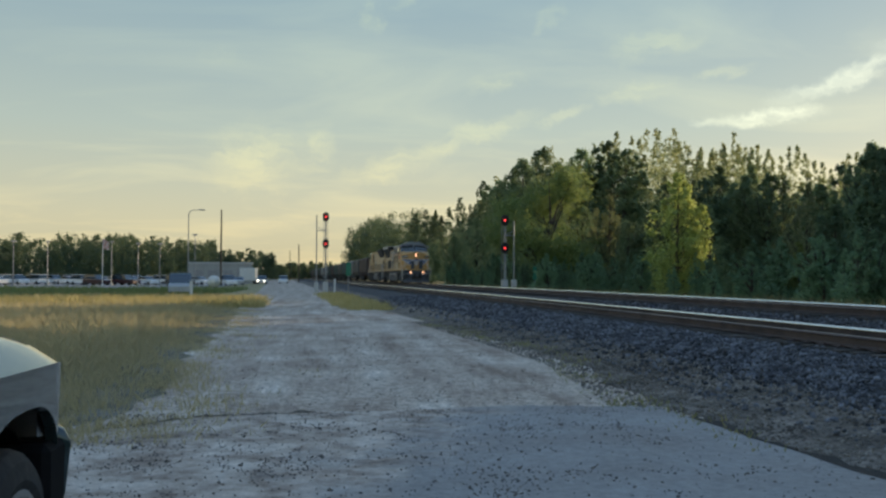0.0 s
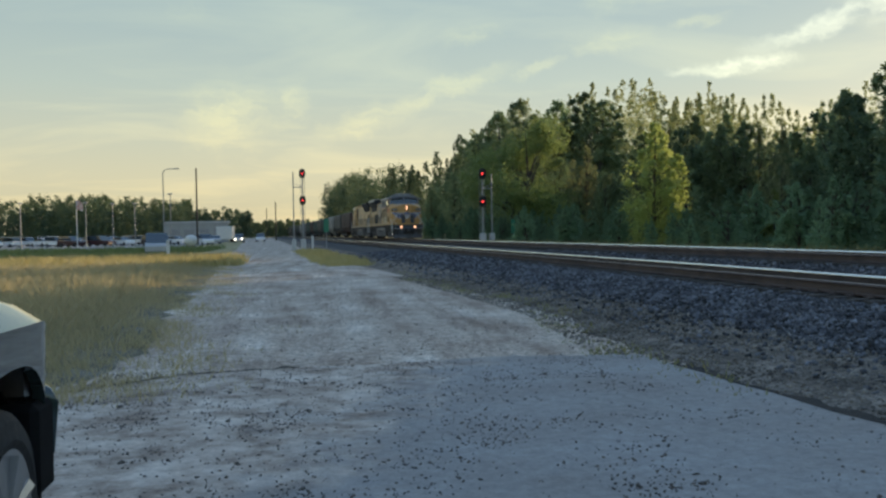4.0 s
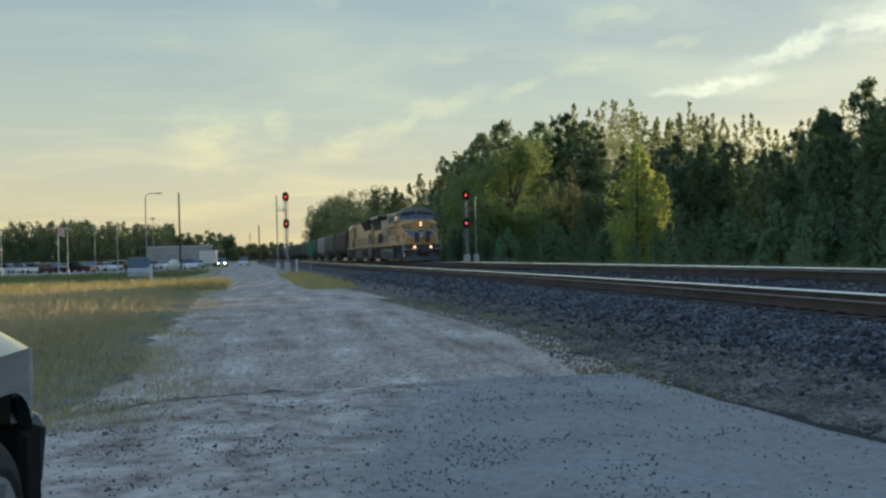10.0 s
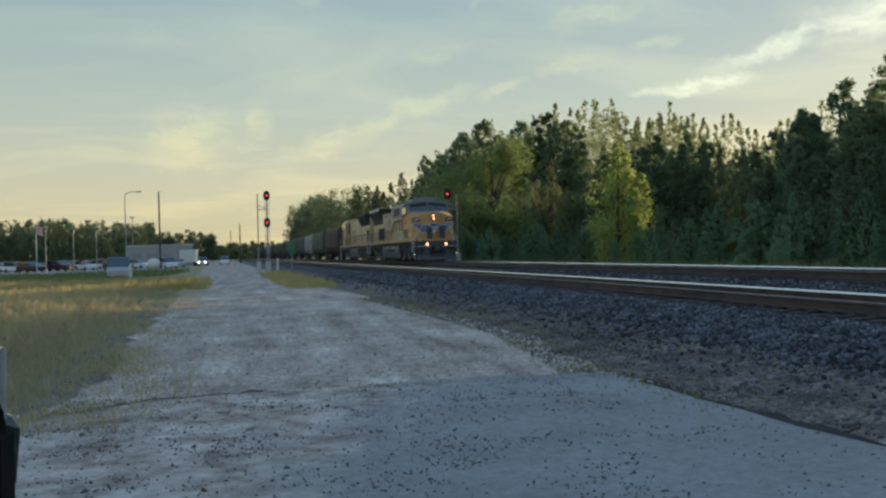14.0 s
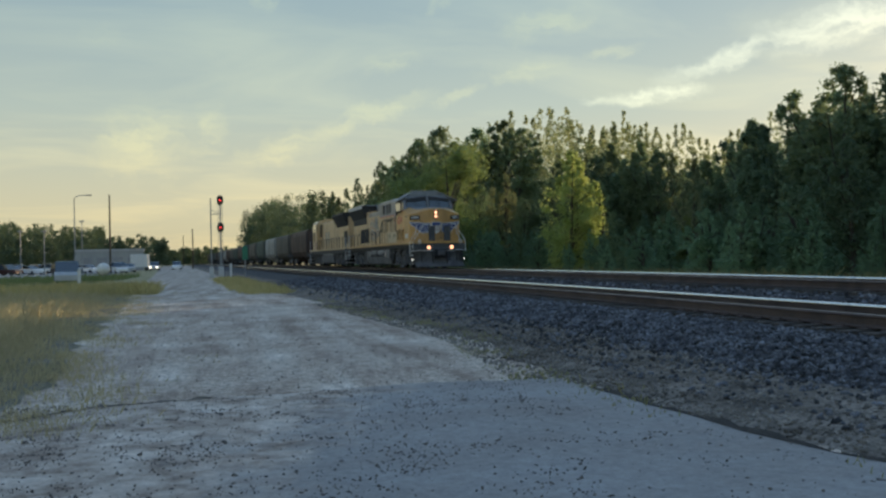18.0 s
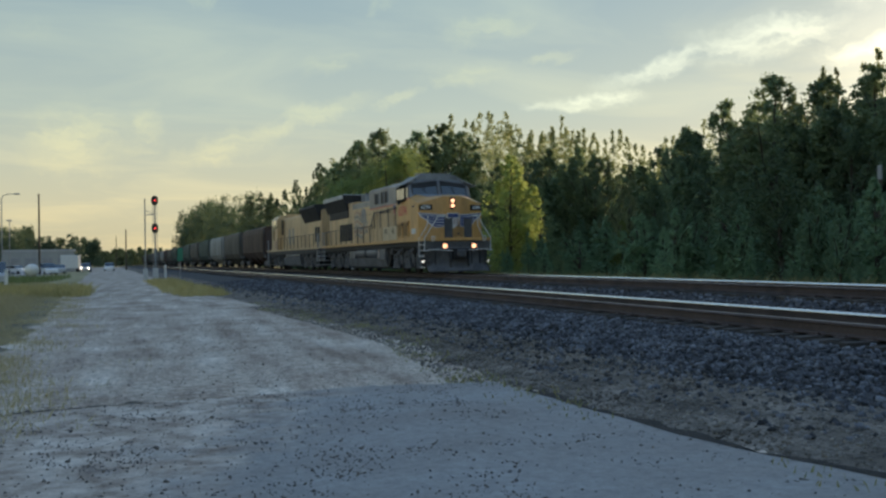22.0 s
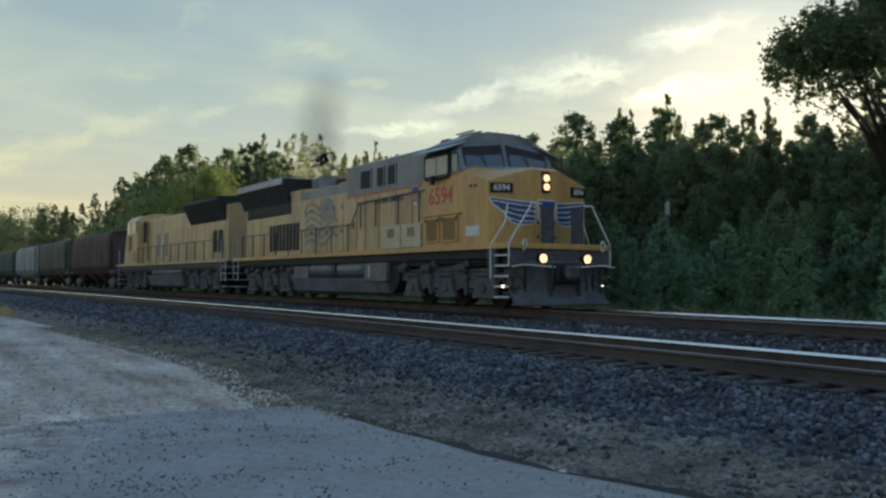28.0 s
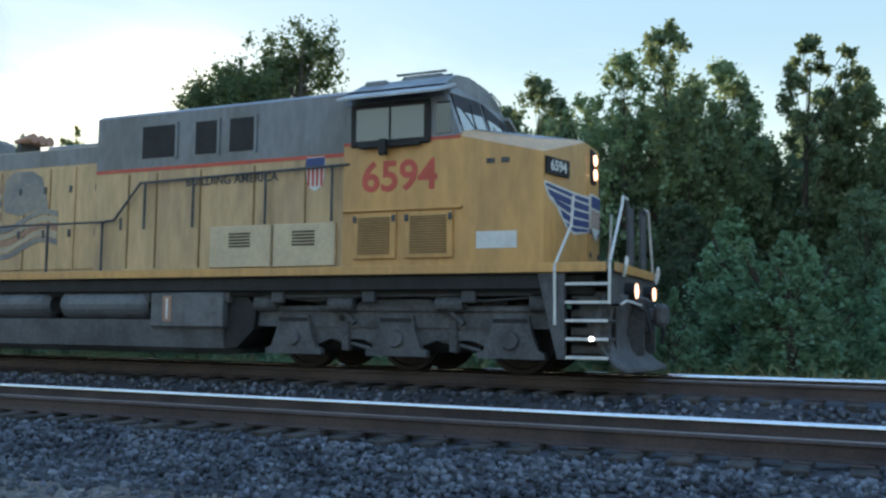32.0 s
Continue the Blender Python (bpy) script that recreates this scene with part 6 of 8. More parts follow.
            dr = panel(loco, "hood_door", side, 1.2, y0, y0 + 0.56, 1.62, 3.46, M_FADED, 0.03, 0.01, "faded yellow hood door", mid)
            panel(loco, "door_latch", side, 1.23, y0 + 0.06, y0 + 0.12, 2.2, 2.34, M_UNDER, 0.02, 0.004, parent=dr)
            panel(loco, "door_latch", side, 1.23, y0 + 0.06, y0 + 0.12, 3.0, 3.12, M_UNDER, 0.02, 0.004, parent=dr)
        for k in range(9):
            y0 = 13.7 + 0.34 * k
            panel(loco, "radiator_door", side, 1.2, y0, y0 + 0.24, 1.75, 2.75, M_BLACK, 0.02, 0.006, "dark upright grille opening", rad)
        for k in range(3):
            y0 = 16.9 + 0.8 * k
            panel(loco, "hood_door", side, 1.2, y0, y0 + 0.72, 1.62, 3.0, M_FADED, 0.03, 0.01, parent=rad)
        panel(loco, "radiator_screen", side, 1.2, 14.5, 19.2, 3.1, 3.76, M_BLACK, 0.03, 0.006, "black radiator screen under the wing", rad)
        # waving flag emblem on the doors: a dull blue field over faded stripes, in plain shapes
        fl = part("emblem_field", Geo().prism([(10.5, 2.62), (10.62, 3.0), (10.72, 3.3), (10.95, 3.43), (11.4, 3.45), (11.62, 3.3), (11.66, 2.98), (11.62, 2.7), (11.2, 2.62), (10.85, 2.72)], "x", *sorted((side * 1.235, side * 1.241))), M_EMBLEM, mid, "painted flag emblem, dull blue field and faded stripes")
        for k in range(11):
            y0, y1 = (10.3, 13.1) if k > 5 else (11.7, 13.1)
            pts = []
            for q in range(15):
                yy = y0 + (y1 - y0) * q / 14
                pts.append((yy, 3.3 - 0.125 * k + 0.13 * math.sin((yy - 10.2) * 3.3) - 0.06 * (yy - 11.5)))
            ring = [(yy, z) for yy, z in pts] + [(yy, z - 0.1) for yy, z in reversed(pts)]
            part("emblem_stripe", Geo().loft([[(side * 1.236, yy, z) for yy, z in ring], [(side * (1.242 + 0.0007 * (k % 2)), yy, z) for yy, z in ring]]), (M_FADERED, M_PALE, M_EMBLEM, M_PALE)[k % 4], fl)
        shield(loco, side, 1.424, 4.84, 3.03, 0.7)
        text_part("slogan", "BUILDING AMERICA", 0.2, face_pose(side, 6.42, 3.0, 0.004, 1.42), M_UNDER, tall, "faded lettering BUILDING AMERICA", 0.002)
        part("fuel_tank_side", Geo().box(*sorted((side * 1.05, side * 1.45)), 6.5, 7.95, 0.62, 1.2, 0.03), M_TANK, loco, "grey equipment box ahead of the fuel tank")
        part("level_gauge", Geo().box(*sorted((side * 1.45, side * 1.46)), 7.5, 7.68, 0.72, 1.14, 0.003), M_FADERED, loco, "dull red level gauge with a pale glass")
        part("gauge_glass", Geo().box(*sorted((side * 1.46, side * 1.466)), 7.57, 7.61, 0.76, 1.1, 0.0), M_WHITE, loco)
        for y0, y1 in ((8.05, 10.0), (10.25, 12.2)):
            part("air_reservoir", Geo().tube((side * 1.22, y0 + 0.1, 1.0), (side * 1.22, y1 - 0.1, 1.0), 0.25, n=18).tube((side * 1.22, y0, 1.0), (side * 1.22, y0 + 0.1, 1.0), 0.16, 0.25, 18, False).tube((side * 1.22, y1 - 0.1, 1.0), (side * 1.22, y1, 1.0), 0.25, 0.16, 18), M_TANK, loco, "grey cylindrical air reservoir")
        part("blower_box", Geo().box(*sorted((side * 0.95, side * 1.4)), 12.4, 13.7, 0.7, 1.15, 0.03), M_TANK, loco)
    part("fuel_tank", Geo().prism([(-1.4, 0.75), (-1.3, 0.3), (-1.1, 0.2), (1.1, 0.2), (1.3, 0.3), (1.4, 0.75)], "y", 6.55, 13.9), M_TANK, loco, "grey fuel tank slung under the frame")
    part("tank_end", Geo().prism([(5.95, 0.95), (6.2, 1.2), (6.55, 1.2), (6.55, 0.3), (6.3, 0.32), (6.0, 0.6)], "x", -1.3, 1.3), M_BLACK, loco, "black sloped block ahead of the fuel tank")
    # roof pieces
    part("hood_top_box", Geo().box(-0.9, 0.9, 9.6, 11.0, 3.86, 3.95, 0.03), M_ROOF, loco)
    ex = part("exhaust_outlet", Geo().box(-0.5, 0.5, 13.4, 14.3, 3.88, 4.42, 0.03), M_ROOF, loco, "grey box round the exhaust stack")
    part("stack_mouth", Geo().box(-0.4, 0.4, 13.5, 14.2, 4.42, 4.46, 0.01), M_BLACK, ex, "sooty opening")
    hn = part("air_horn", Geo().box(-0.45, 0.05, 12.2, 12.3, 3.88, 4.2, 0.01), M_UNDER, loco, "rusty three-trumpet air horn")
    for k in range(3):
        part("trumpet", Geo().tube((-0.4 + 0.2 * k, 12.4, 4.24), (-0.4 + 0.2 * k, 11.9, 4.28), 0.035, 0.1, 12), M_FADERED, hn)
    g = Geo()
    sec = [(-1.5, 4.42), (1.5, 4.42), (1.5, 4.2), (1.22, 3.5), (-1.22, 3.5), (-1.5, 4.2)]
    g.loft([[(x, y, z) for x, z in sec] for y in (14.6, 19.7)])
    part("radiator_wing", g, M_BLACK, loco, "broad black overhanging radiator wing")
    part("wing_top", Geo().box(-1.46, 1.46, 14.65, 19.65, 4.42, 4.47, 0.02), M_VISOR, loco)
    for side in (-1, 1):
        panel(loco, "wing_face", side, 1.5, 14.64, 19.66, 4.2, 4.44, M_VISOR, 0.04, 0.01, "grey face of the radiator wing")
    part("rear_wall", Geo().box(-1.18, 1.18, 19.4, 19.46, 1.47, 3.86, 0.02), M_GRILL, loco, "brown-stained rear wall")
    # handrails along the walkway
    for side in (-1, 1):
        rail_posts(loco, side * 1.5, [4.5, 5.7, 7.1, 8.1, 8.6, 9.0], 2.25, [3.08, 3.06, 3.04, 3.03, 2.45, 2.42], M_UNDER, False)
        rail_posts(loco, side * 1.5, [9.0 + 1.25 * k for k in range(9)], 1.47, [2.4] * 9, M_UNDER)
        part("handrail", Geo().path([(side * 1.5, 4.2, 3.1), (side * 1.5, 8.2, 3.03), (side * 1.5, 8.75, 2.42), (side * 1.5, 9.0, 2.4)], 0.022), M_UNDER, loco, "bent steel handrail")
        for k in range(4):
            z = 0.36 + 0.28 * k
            part("step", Geo().box(*sorted((side * 1.1, side * 1.52)), 19.5, 20.0, z, z + 0.04, 0.006), M_VISOR, loco)
        part("grab_rail", Geo().path([(side * 1.53, 19.45, 0.7), (side * 1.53, 19.45, 2.4)], 0.025), M_VISOR, loco)
        part("grab_rail", Geo().path([(side * 1.53, 20.05, 0.7), (side * 1.53, 20.05, 2.4), (side * 0.9, 20.08, 2.4)], 0.025), M_VISOR, loco)
    loco_truck(loco, (1.72, 3.5, 5.28), wheels)
    loco_truck(loco, (14.9, 16.7, 18.5), wheels)
    return loco, wheels


def second_loco():
    """The second engine, cab at its far end. Its near end is at the origin."""
    wheels = []
    loco = thing("locomotive", pose(TRACK2_X, 82, RAIL2_Z), "faded yellow diesel locomotive coupled second, cab trailing", "locomotive", "locomotives")
    L = 20.2
    part("underframe", Geo().box(-1.35, 1.35, 0.2, L, 1.1, 1.42, 0.03), M_UNDER, loco, "dark grimy underframe")
    part("deck", Geo().box(-1.52, 1.52, 0.0, L + 0.2, 1.42, 1.47, 0.008), M_UNDER, loco)
    main = hood("engine_hood", 1.1, 0.9, 15.4, 1.47, 3.95, 0.16, M_FADED, loco, "long faded yellow hood")
    for side in (-1, 1):
        part("sill_stripe", Geo().box(*sorted((side * 1.5, side * 1.545)), 0.0, L + 0.2, 1.43, 1.56, 0.008), M_FADED, loco, "faded yellow edge along the walkway")
        part("side_sill", Geo().box(*sorted((side * 1.3, side * 1.46)), 0.9, L - 0.6, 1.2, 1.42, 0.02), M_UNDER, loco)
        # flared radiators
        g = Geo().prism([(side * 1.1, 3.3), (side * 1.55, 4.2), (side * 1.5, 4.36), (side * 0.4, 4.4), (side * 0.4, 3.3)], "y", 1.2, 6.4)
        part("radiator", g, M_BLACK, loco, "flared black radiator")
        for k in range(20):
            y0 = 1.3 + 0.7 * k
            if y0 > 15:
                break
            dr = panel(loco, "hood_door", side, 1.1, y0, y0 + 0.64, 1.65, 3.2, M_FADED, 0.03, 0.01, parent=main)
        for y0 in (1.5, 2.3):
            panel(loco, "grille", side, 1.13, y0, y0 + 0.6, 1.9, 2.9, M_BLACK, 0.02, 0.005, "dark grille", main)
        for k in range(3):
            panel(loco, "emblem_patch", side, 1.135, 10.4 + 0.75 * k, 10.9 + 0.75 * k, 1.9, 3.1, (M_GREY, M_CREAM, M_GREY)[k], 0.006, 0, "faded emblem patch", main)
        panel(loco, "blower_grille", side, 1.1, 14.75, 15.38, 2.75, 3.95, M_BLACK, 0.06, 0.01, "black blower grille", main)
        rail_posts(loco, side * 1.5, [0.4 + 1.35 * k for k in range(12)], 1.47, [2.42] * 12, M_UNDER)
        for k in range(4):
            z = 0.36 + 0.28 * k
            part("step", Geo().box(*sorted((side * 1.1, side * 1.52)), 0.0, 0.5, z, z + 0.04, 0.006), M_VISOR, loco)
            part("step", Geo().box(*sorted((side * 1.1, side * 1.52)), 19.7, 20.2, z, z + 0.04, 0.006), M_VISOR, loco)
        for y in (-0.02, 0.55, 19.65):
            part("grab_rail", Geo().path([(side * 1.53, y, 0.6), (side * 1.53, y, 2.4)], 0.025), M_VISOR, loco)
        part("air_reservoir", Geo().tube((side * 1.2, 7.0, 1.05), (side * 1.2, 12.5, 1.05), 0.2, n=16), M_TANK, loco)
    part("fuel_tank", Geo().prism([(-1.42, 0.9), (-1.3, 0.35), (-1.0, 0.22), (1.0, 0.22), (1.3, 0.35), (1.42, 0.9)], "y", 6.8, 13.3), M_TANK, loco, "grey fuel tank")
    cab = part("cab", Geo().loft([[(x, y, z) for x, z in [(-1.5, 1.47), (-1.5, 4.0), (-1.2, 4.3), (-0.5, 4.45), (0.5, 4.45), (1.2, 4.3), (1.5, 4.0), (1.5, 1.47)]] for y in (15.4, 17.9)]), M_FADED, loco, "wide faded yellow cab")
    for side in (-1, 1):
        panel(loco, "cab_grey_side", side, 1.5, 15.4, 17.9, 3.4, 4.0, M_GREY, 0.006, 0, parent=cab)
        panel(loco, "side_window", side, 1.506, 15.7, 16.7, 3.3, 3.98, M_GLASS, 0.03, 0.01, "dark cab side window", cab)
        panel(loco, "rear_window", side, 1.506, 16.95, 17.5, 3.2, 3.95, M_PALEGLASS, 0.03, 0.01, "pale quarter window", cab)
        panel(loco, "window_edge", side, 1.506, 17.6, 17.78, 2.4, 4.0, M_CREAM, 0.02, 0.01, parent=cab)
        panel(loco, "cab_door", side, 1.506, 16.55, 17.3, 2.35, 3.15, M_GRILL, 0.02, 0.01, "brown-stained door", cab)
        panel(loco, "battery_door", side, 1.506, 15.6, 16.3, 1.65, 2.3, M_FADERED, 0.02, 0.01, parent=cab)
        panel(loco, "hood_stain", side, 1.131, 14.2, 14.7, 1.7, 3.85, M_GRILL, 0.006, 0, parent=main)
    part("nose", Geo().loft([[(-1.45, 17.9, 1.47), (-1.45, 17.9, 3.4), (1.45, 17.9, 3.4), (1.45, 17.9, 1.47)], [(-1.3, 19.4, 1.47), (-1.2, 19.3, 3.2), (1.2, 19.3, 3.2), (1.3, 19.4, 1.47)]]), M_FADED, loco, "faded yellow nose")
    part("plough", Geo().prism([(20.2, 1.4), (20.5, 0.2), (20.1, 0.2), (20.0, 1.4)], "x", -1.4, 1.4), M_UNDER, loco)
    part("near_coupler", Geo().box(-0.14, 0.14, -0.75, 0.3, 0.72, 1.0, 0.04), M_UNDER, loco)
    part("far_coupler", Geo().box(-0.14, 0.14, 20.0, 21.0, 0.72, 1.0, 0.04), M_UNDER, loco)
    part("roof_fans", Geo().tube((0, 7.6, 4.1), (0, 7.6, 4.3), 0.6, n=18).tube((0, 9.2, 4.1), (0, 9.2, 4.3), 0.6, n=18), M_ROOF, loco)
    part("exhaust_outlet", Geo().box(-0.3, 0.3, 10.6, 11.5, 4.05, 4.35, 0.04), M_BLACK, loco)
    loco_truck(loco, (2.0, 3.8, 5.6), wheels)
    loco_truck(loco, (14.6, 16.4, 18.2), wheels)
    return loco, wheels


def hopper_car(material, label):
    """A covered bulk car with bulging sides; its near end at the origin, 15.2 m long."""
    wheels = []
    car = thing("hopper_car", pose(TRACK2_X, 100, RAIL2_Z), label, "freight car", "freight cars")
    L = 15.0
    sec = [(-1.2, 1.0), (-1.52, 1.5), (-1.56, 2.4), (-1.53, 3.2), (-1.42, 3.62), (-1.2, 3.75), (1.2, 3.75), (1.42, 3.62), (1.53, 3.2), (1.56, 2.4), (1.52, 1.5), (1.2, 1.0)]
    body = part("body", Geo().loft([[(x * 0.97, 1.1, z) for x, z in sec], [(x, 1.3, z) for x, z in sec], [(x, L - 1.3, z) for x, z in sec], [(x * 0.97, L - 1.1, z) for x, z in sec]]), material, car)
    for k in range(9):
        y = 1.6 + k * (L - 3.2) / 8
        for side in (-1, 1):
            pts = [(side * (abs(x) + 0.0), z) for x, z in sec[1:5]]
            g = Geo()
            for (xa, za), (xb, zb) in zip(pts, pts[1:]):
                g.add([(xa, y - 0.05, za), (xa, y + 0.05, za), (xb, y + 0.05, zb), (xb, y - 0.05, zb), (xa + side * 0.022, y - 0.05, za), (xa + side * 0.022, y + 0.05, za), (xb + side * 0.022, y + 0.05, zb), (xb + side * 0.022, y - 0.05, zb)],
                      [(0, 1, 2, 3), (7, 6, 5, 4), (0, 4, 5, 1), (1, 5, 6, 2), (2, 6, 7, 3), (3, 7, 4, 0)])
            part("side_rib", g, material, body)
    part("running_board", Geo().box(-0.4, 0.4, 0.3, L - 0.3, 3.85, 3.9, 0.01), M_UNDER, car)
    for k in range(4):
        y = 2.6 + k * 3.2
        part("hopper", Geo().loft([[(-1.15, y - 1.2, 1.05), (1.15, y - 1.2, 1.05), (1.15, y + 1.2, 1.05), (-1.15, y + 1.2, 1.05)], [(-0.5, y - 0.3, 0.4), (0.5, y - 0.3, 0.4), (0.5, y + 0.3, 0.4), (-0.5, y + 0.3, 0.4)]]), material, car)
        part("hatch", Geo().box(-0.5, 0.5, y - 0.6, y + 0.6, 3.75, 3.84, 0.02), material, car)
    for a, b in ((0.2, 1.15), (L - 0.2, L - 1.15)):
        part("end_sill", Geo().box(-1.4, 1.4, *sorted((a, b)), 1.0, 1.25, 0.02), M_UNDER, car)
        part("end_slope", Geo().loft([[(-1.3, b, 3.6), (1.3, b, 3.6), (1.3, b + (0.05 if a < b else -0.05), 3.6), (-1.3, b + (0.05 if a < b else -0.05), 3.6)], [(-1.3, a + (0.2 if a < b else -0.2), 1.25), (1.3, a + (0.2 if a < b else -0.2), 1.25), (1.3, a + (0.25 if a < b else -0.25), 1.25), (-1.3, a + (0.25 if a < b else -0.25), 1.25)]]), material, car)
        for x in (-1.35, 1.35):
            part("corner_post", Geo().box(x - 0.06, x + 0.06, *sorted((a + (0.05 if a < b else -0.05), a + (0.17 if a < b else -0.17))), 1.2, 3.6, 0.01), material, car)
            part("ladder", Geo().path([(x * 1.1, a + (0.4 if a < b else -0.4), 1.1), (x * 1.1, a + (0.4 if a < b else -0.4), 3.5)], 0.018).path([(x * 1.1, a + (0.8 if a < b else -0.8), 1.1), (x * 1.1, a + (0.8 if a < b else -0.8), 3.5)], 0.018), M_UNDER, car)
        part("coupler", Geo().box(-0.12, 0.12, *sorted((a + (0.3 if a < b else -0.3), a - (0.65 if a < b else -0.65))), 0.75, 1.0, 0.04), M_UNDER, car)
    for yc in (1.9, L - 1.9):
        for y in (yc - 0.85, yc + 0.85):
            wheels.append((wheelset(car, y, 0.45), 0.45))
        for side in (-1, 1):
            x = side * 1.02
            part("truck_frame", Geo().prism([(yc - 1.1, 0.4), (yc - 1.05, 0.6), (yc - 0.5, 0.72), (yc + 0.5, 0.72), (yc + 1.05, 0.6), (yc + 1.1, 0.4), (yc + 0.7, 0.4), (yc + 0.35, 0.22), (yc - 0.35, 0.22), (yc - 0.7, 0.4)], "x", x - 0.08, x + 0.08), M_TRUCKF, car)
        part("bolster", Geo().box(-1.0, 1.0, yc - 0.25, yc + 0.25, 0.45, 1.02, 0.03), M_UNDER, car)
    return car, wheels


CAR_COLOURS = [
    ("brown_car_paint", (0.085, 0.05, 0.036), "dark brown covered hopper car with ribbed sides"),
    ("olive_car_paint", (0.11, 0.1, 0.08), "grimy olive-grey covered hopper car"),
    ("pale_car_paint", (0.36, 0.36, 0.33), "pale grey covered hopper car"),
    ("green_car_paint", (0.06, 0.09, 0.07), "dull green covered hopper car"),
]
TRAIN = []  # vehicle, distance behind the head, length, wheels


def build_train():
    a, wa = lead_loco()
    TRAIN.append((a, 0.0, 20.0, wa))
    b, wb = second_loco()
    TRAIN.append((b, 21.0, 20.2, wb))
    firsts = []
    for name, colour, label in CAR_COLOURS:
        m = mat(name, colour, 0.7, second=tuple(c * 0.6 for c in colour), scale=0.9, fine=8, vary=0.25, bump=0.05, stretch=(1, 1, 0.3))
        firsts.append(hopper_car(m, label))
    order = [0, 1, 2, 3, 1, 3, 0, 3, 1, 0, 2, 1, 3, 0, 1, 3, 0, 1, 3, 0]
    seen = set()
    s = 42.6
    for k in order:
        if k in seen:
            ob, ws = copy_thing(firsts[k][0], pose(0, 0, 0)), []
        else:
            ob, ws = firsts[k]
            seen.add(k)
        TRAIN.append((ob, s, 15.0, ws))
        s += 15.75


build_train()

# ---------------------------------------------------------------- pickup beside the camera
M_CARPAINT = mat("silver_green_paint", (0.05, 0.074, 0.074), 0.2, metal=0.3, vary=0.05, scale=2, fine=60, bump=0.0, coat=1.0)
M_TYRE = mat("tyre_rubber", (0.022, 0.022, 0.023), 0.8, second=(0.05, 0.048, 0.045), scale=5, fine=40, vary=0.25, bump=0.1)
M_ALLOY = mat("bright_alloy", (0.45, 0.45, 0.45), 0.35, metal=1.0, vary=0.08, scale=4, fine=30, bump=0.0)
M_PLASTIC = mat("black_plastic", (0.008, 0.008, 0.009), 0.85, spec=0.15, vary=0.2, scale=4, fine=40, bump=0.05)


def lathe(prof, axis_x, cy, cz, n=32):
    """Rings about the x axis: prof holds x and radius pairs."""
    return Geo().loft([[(axis_x + x, cy + r * math.cos(2 * math.pi * k / n), cz + r * math.sin(2 * math.pi * k / n)) for k in range(n)] for x, r in prof])


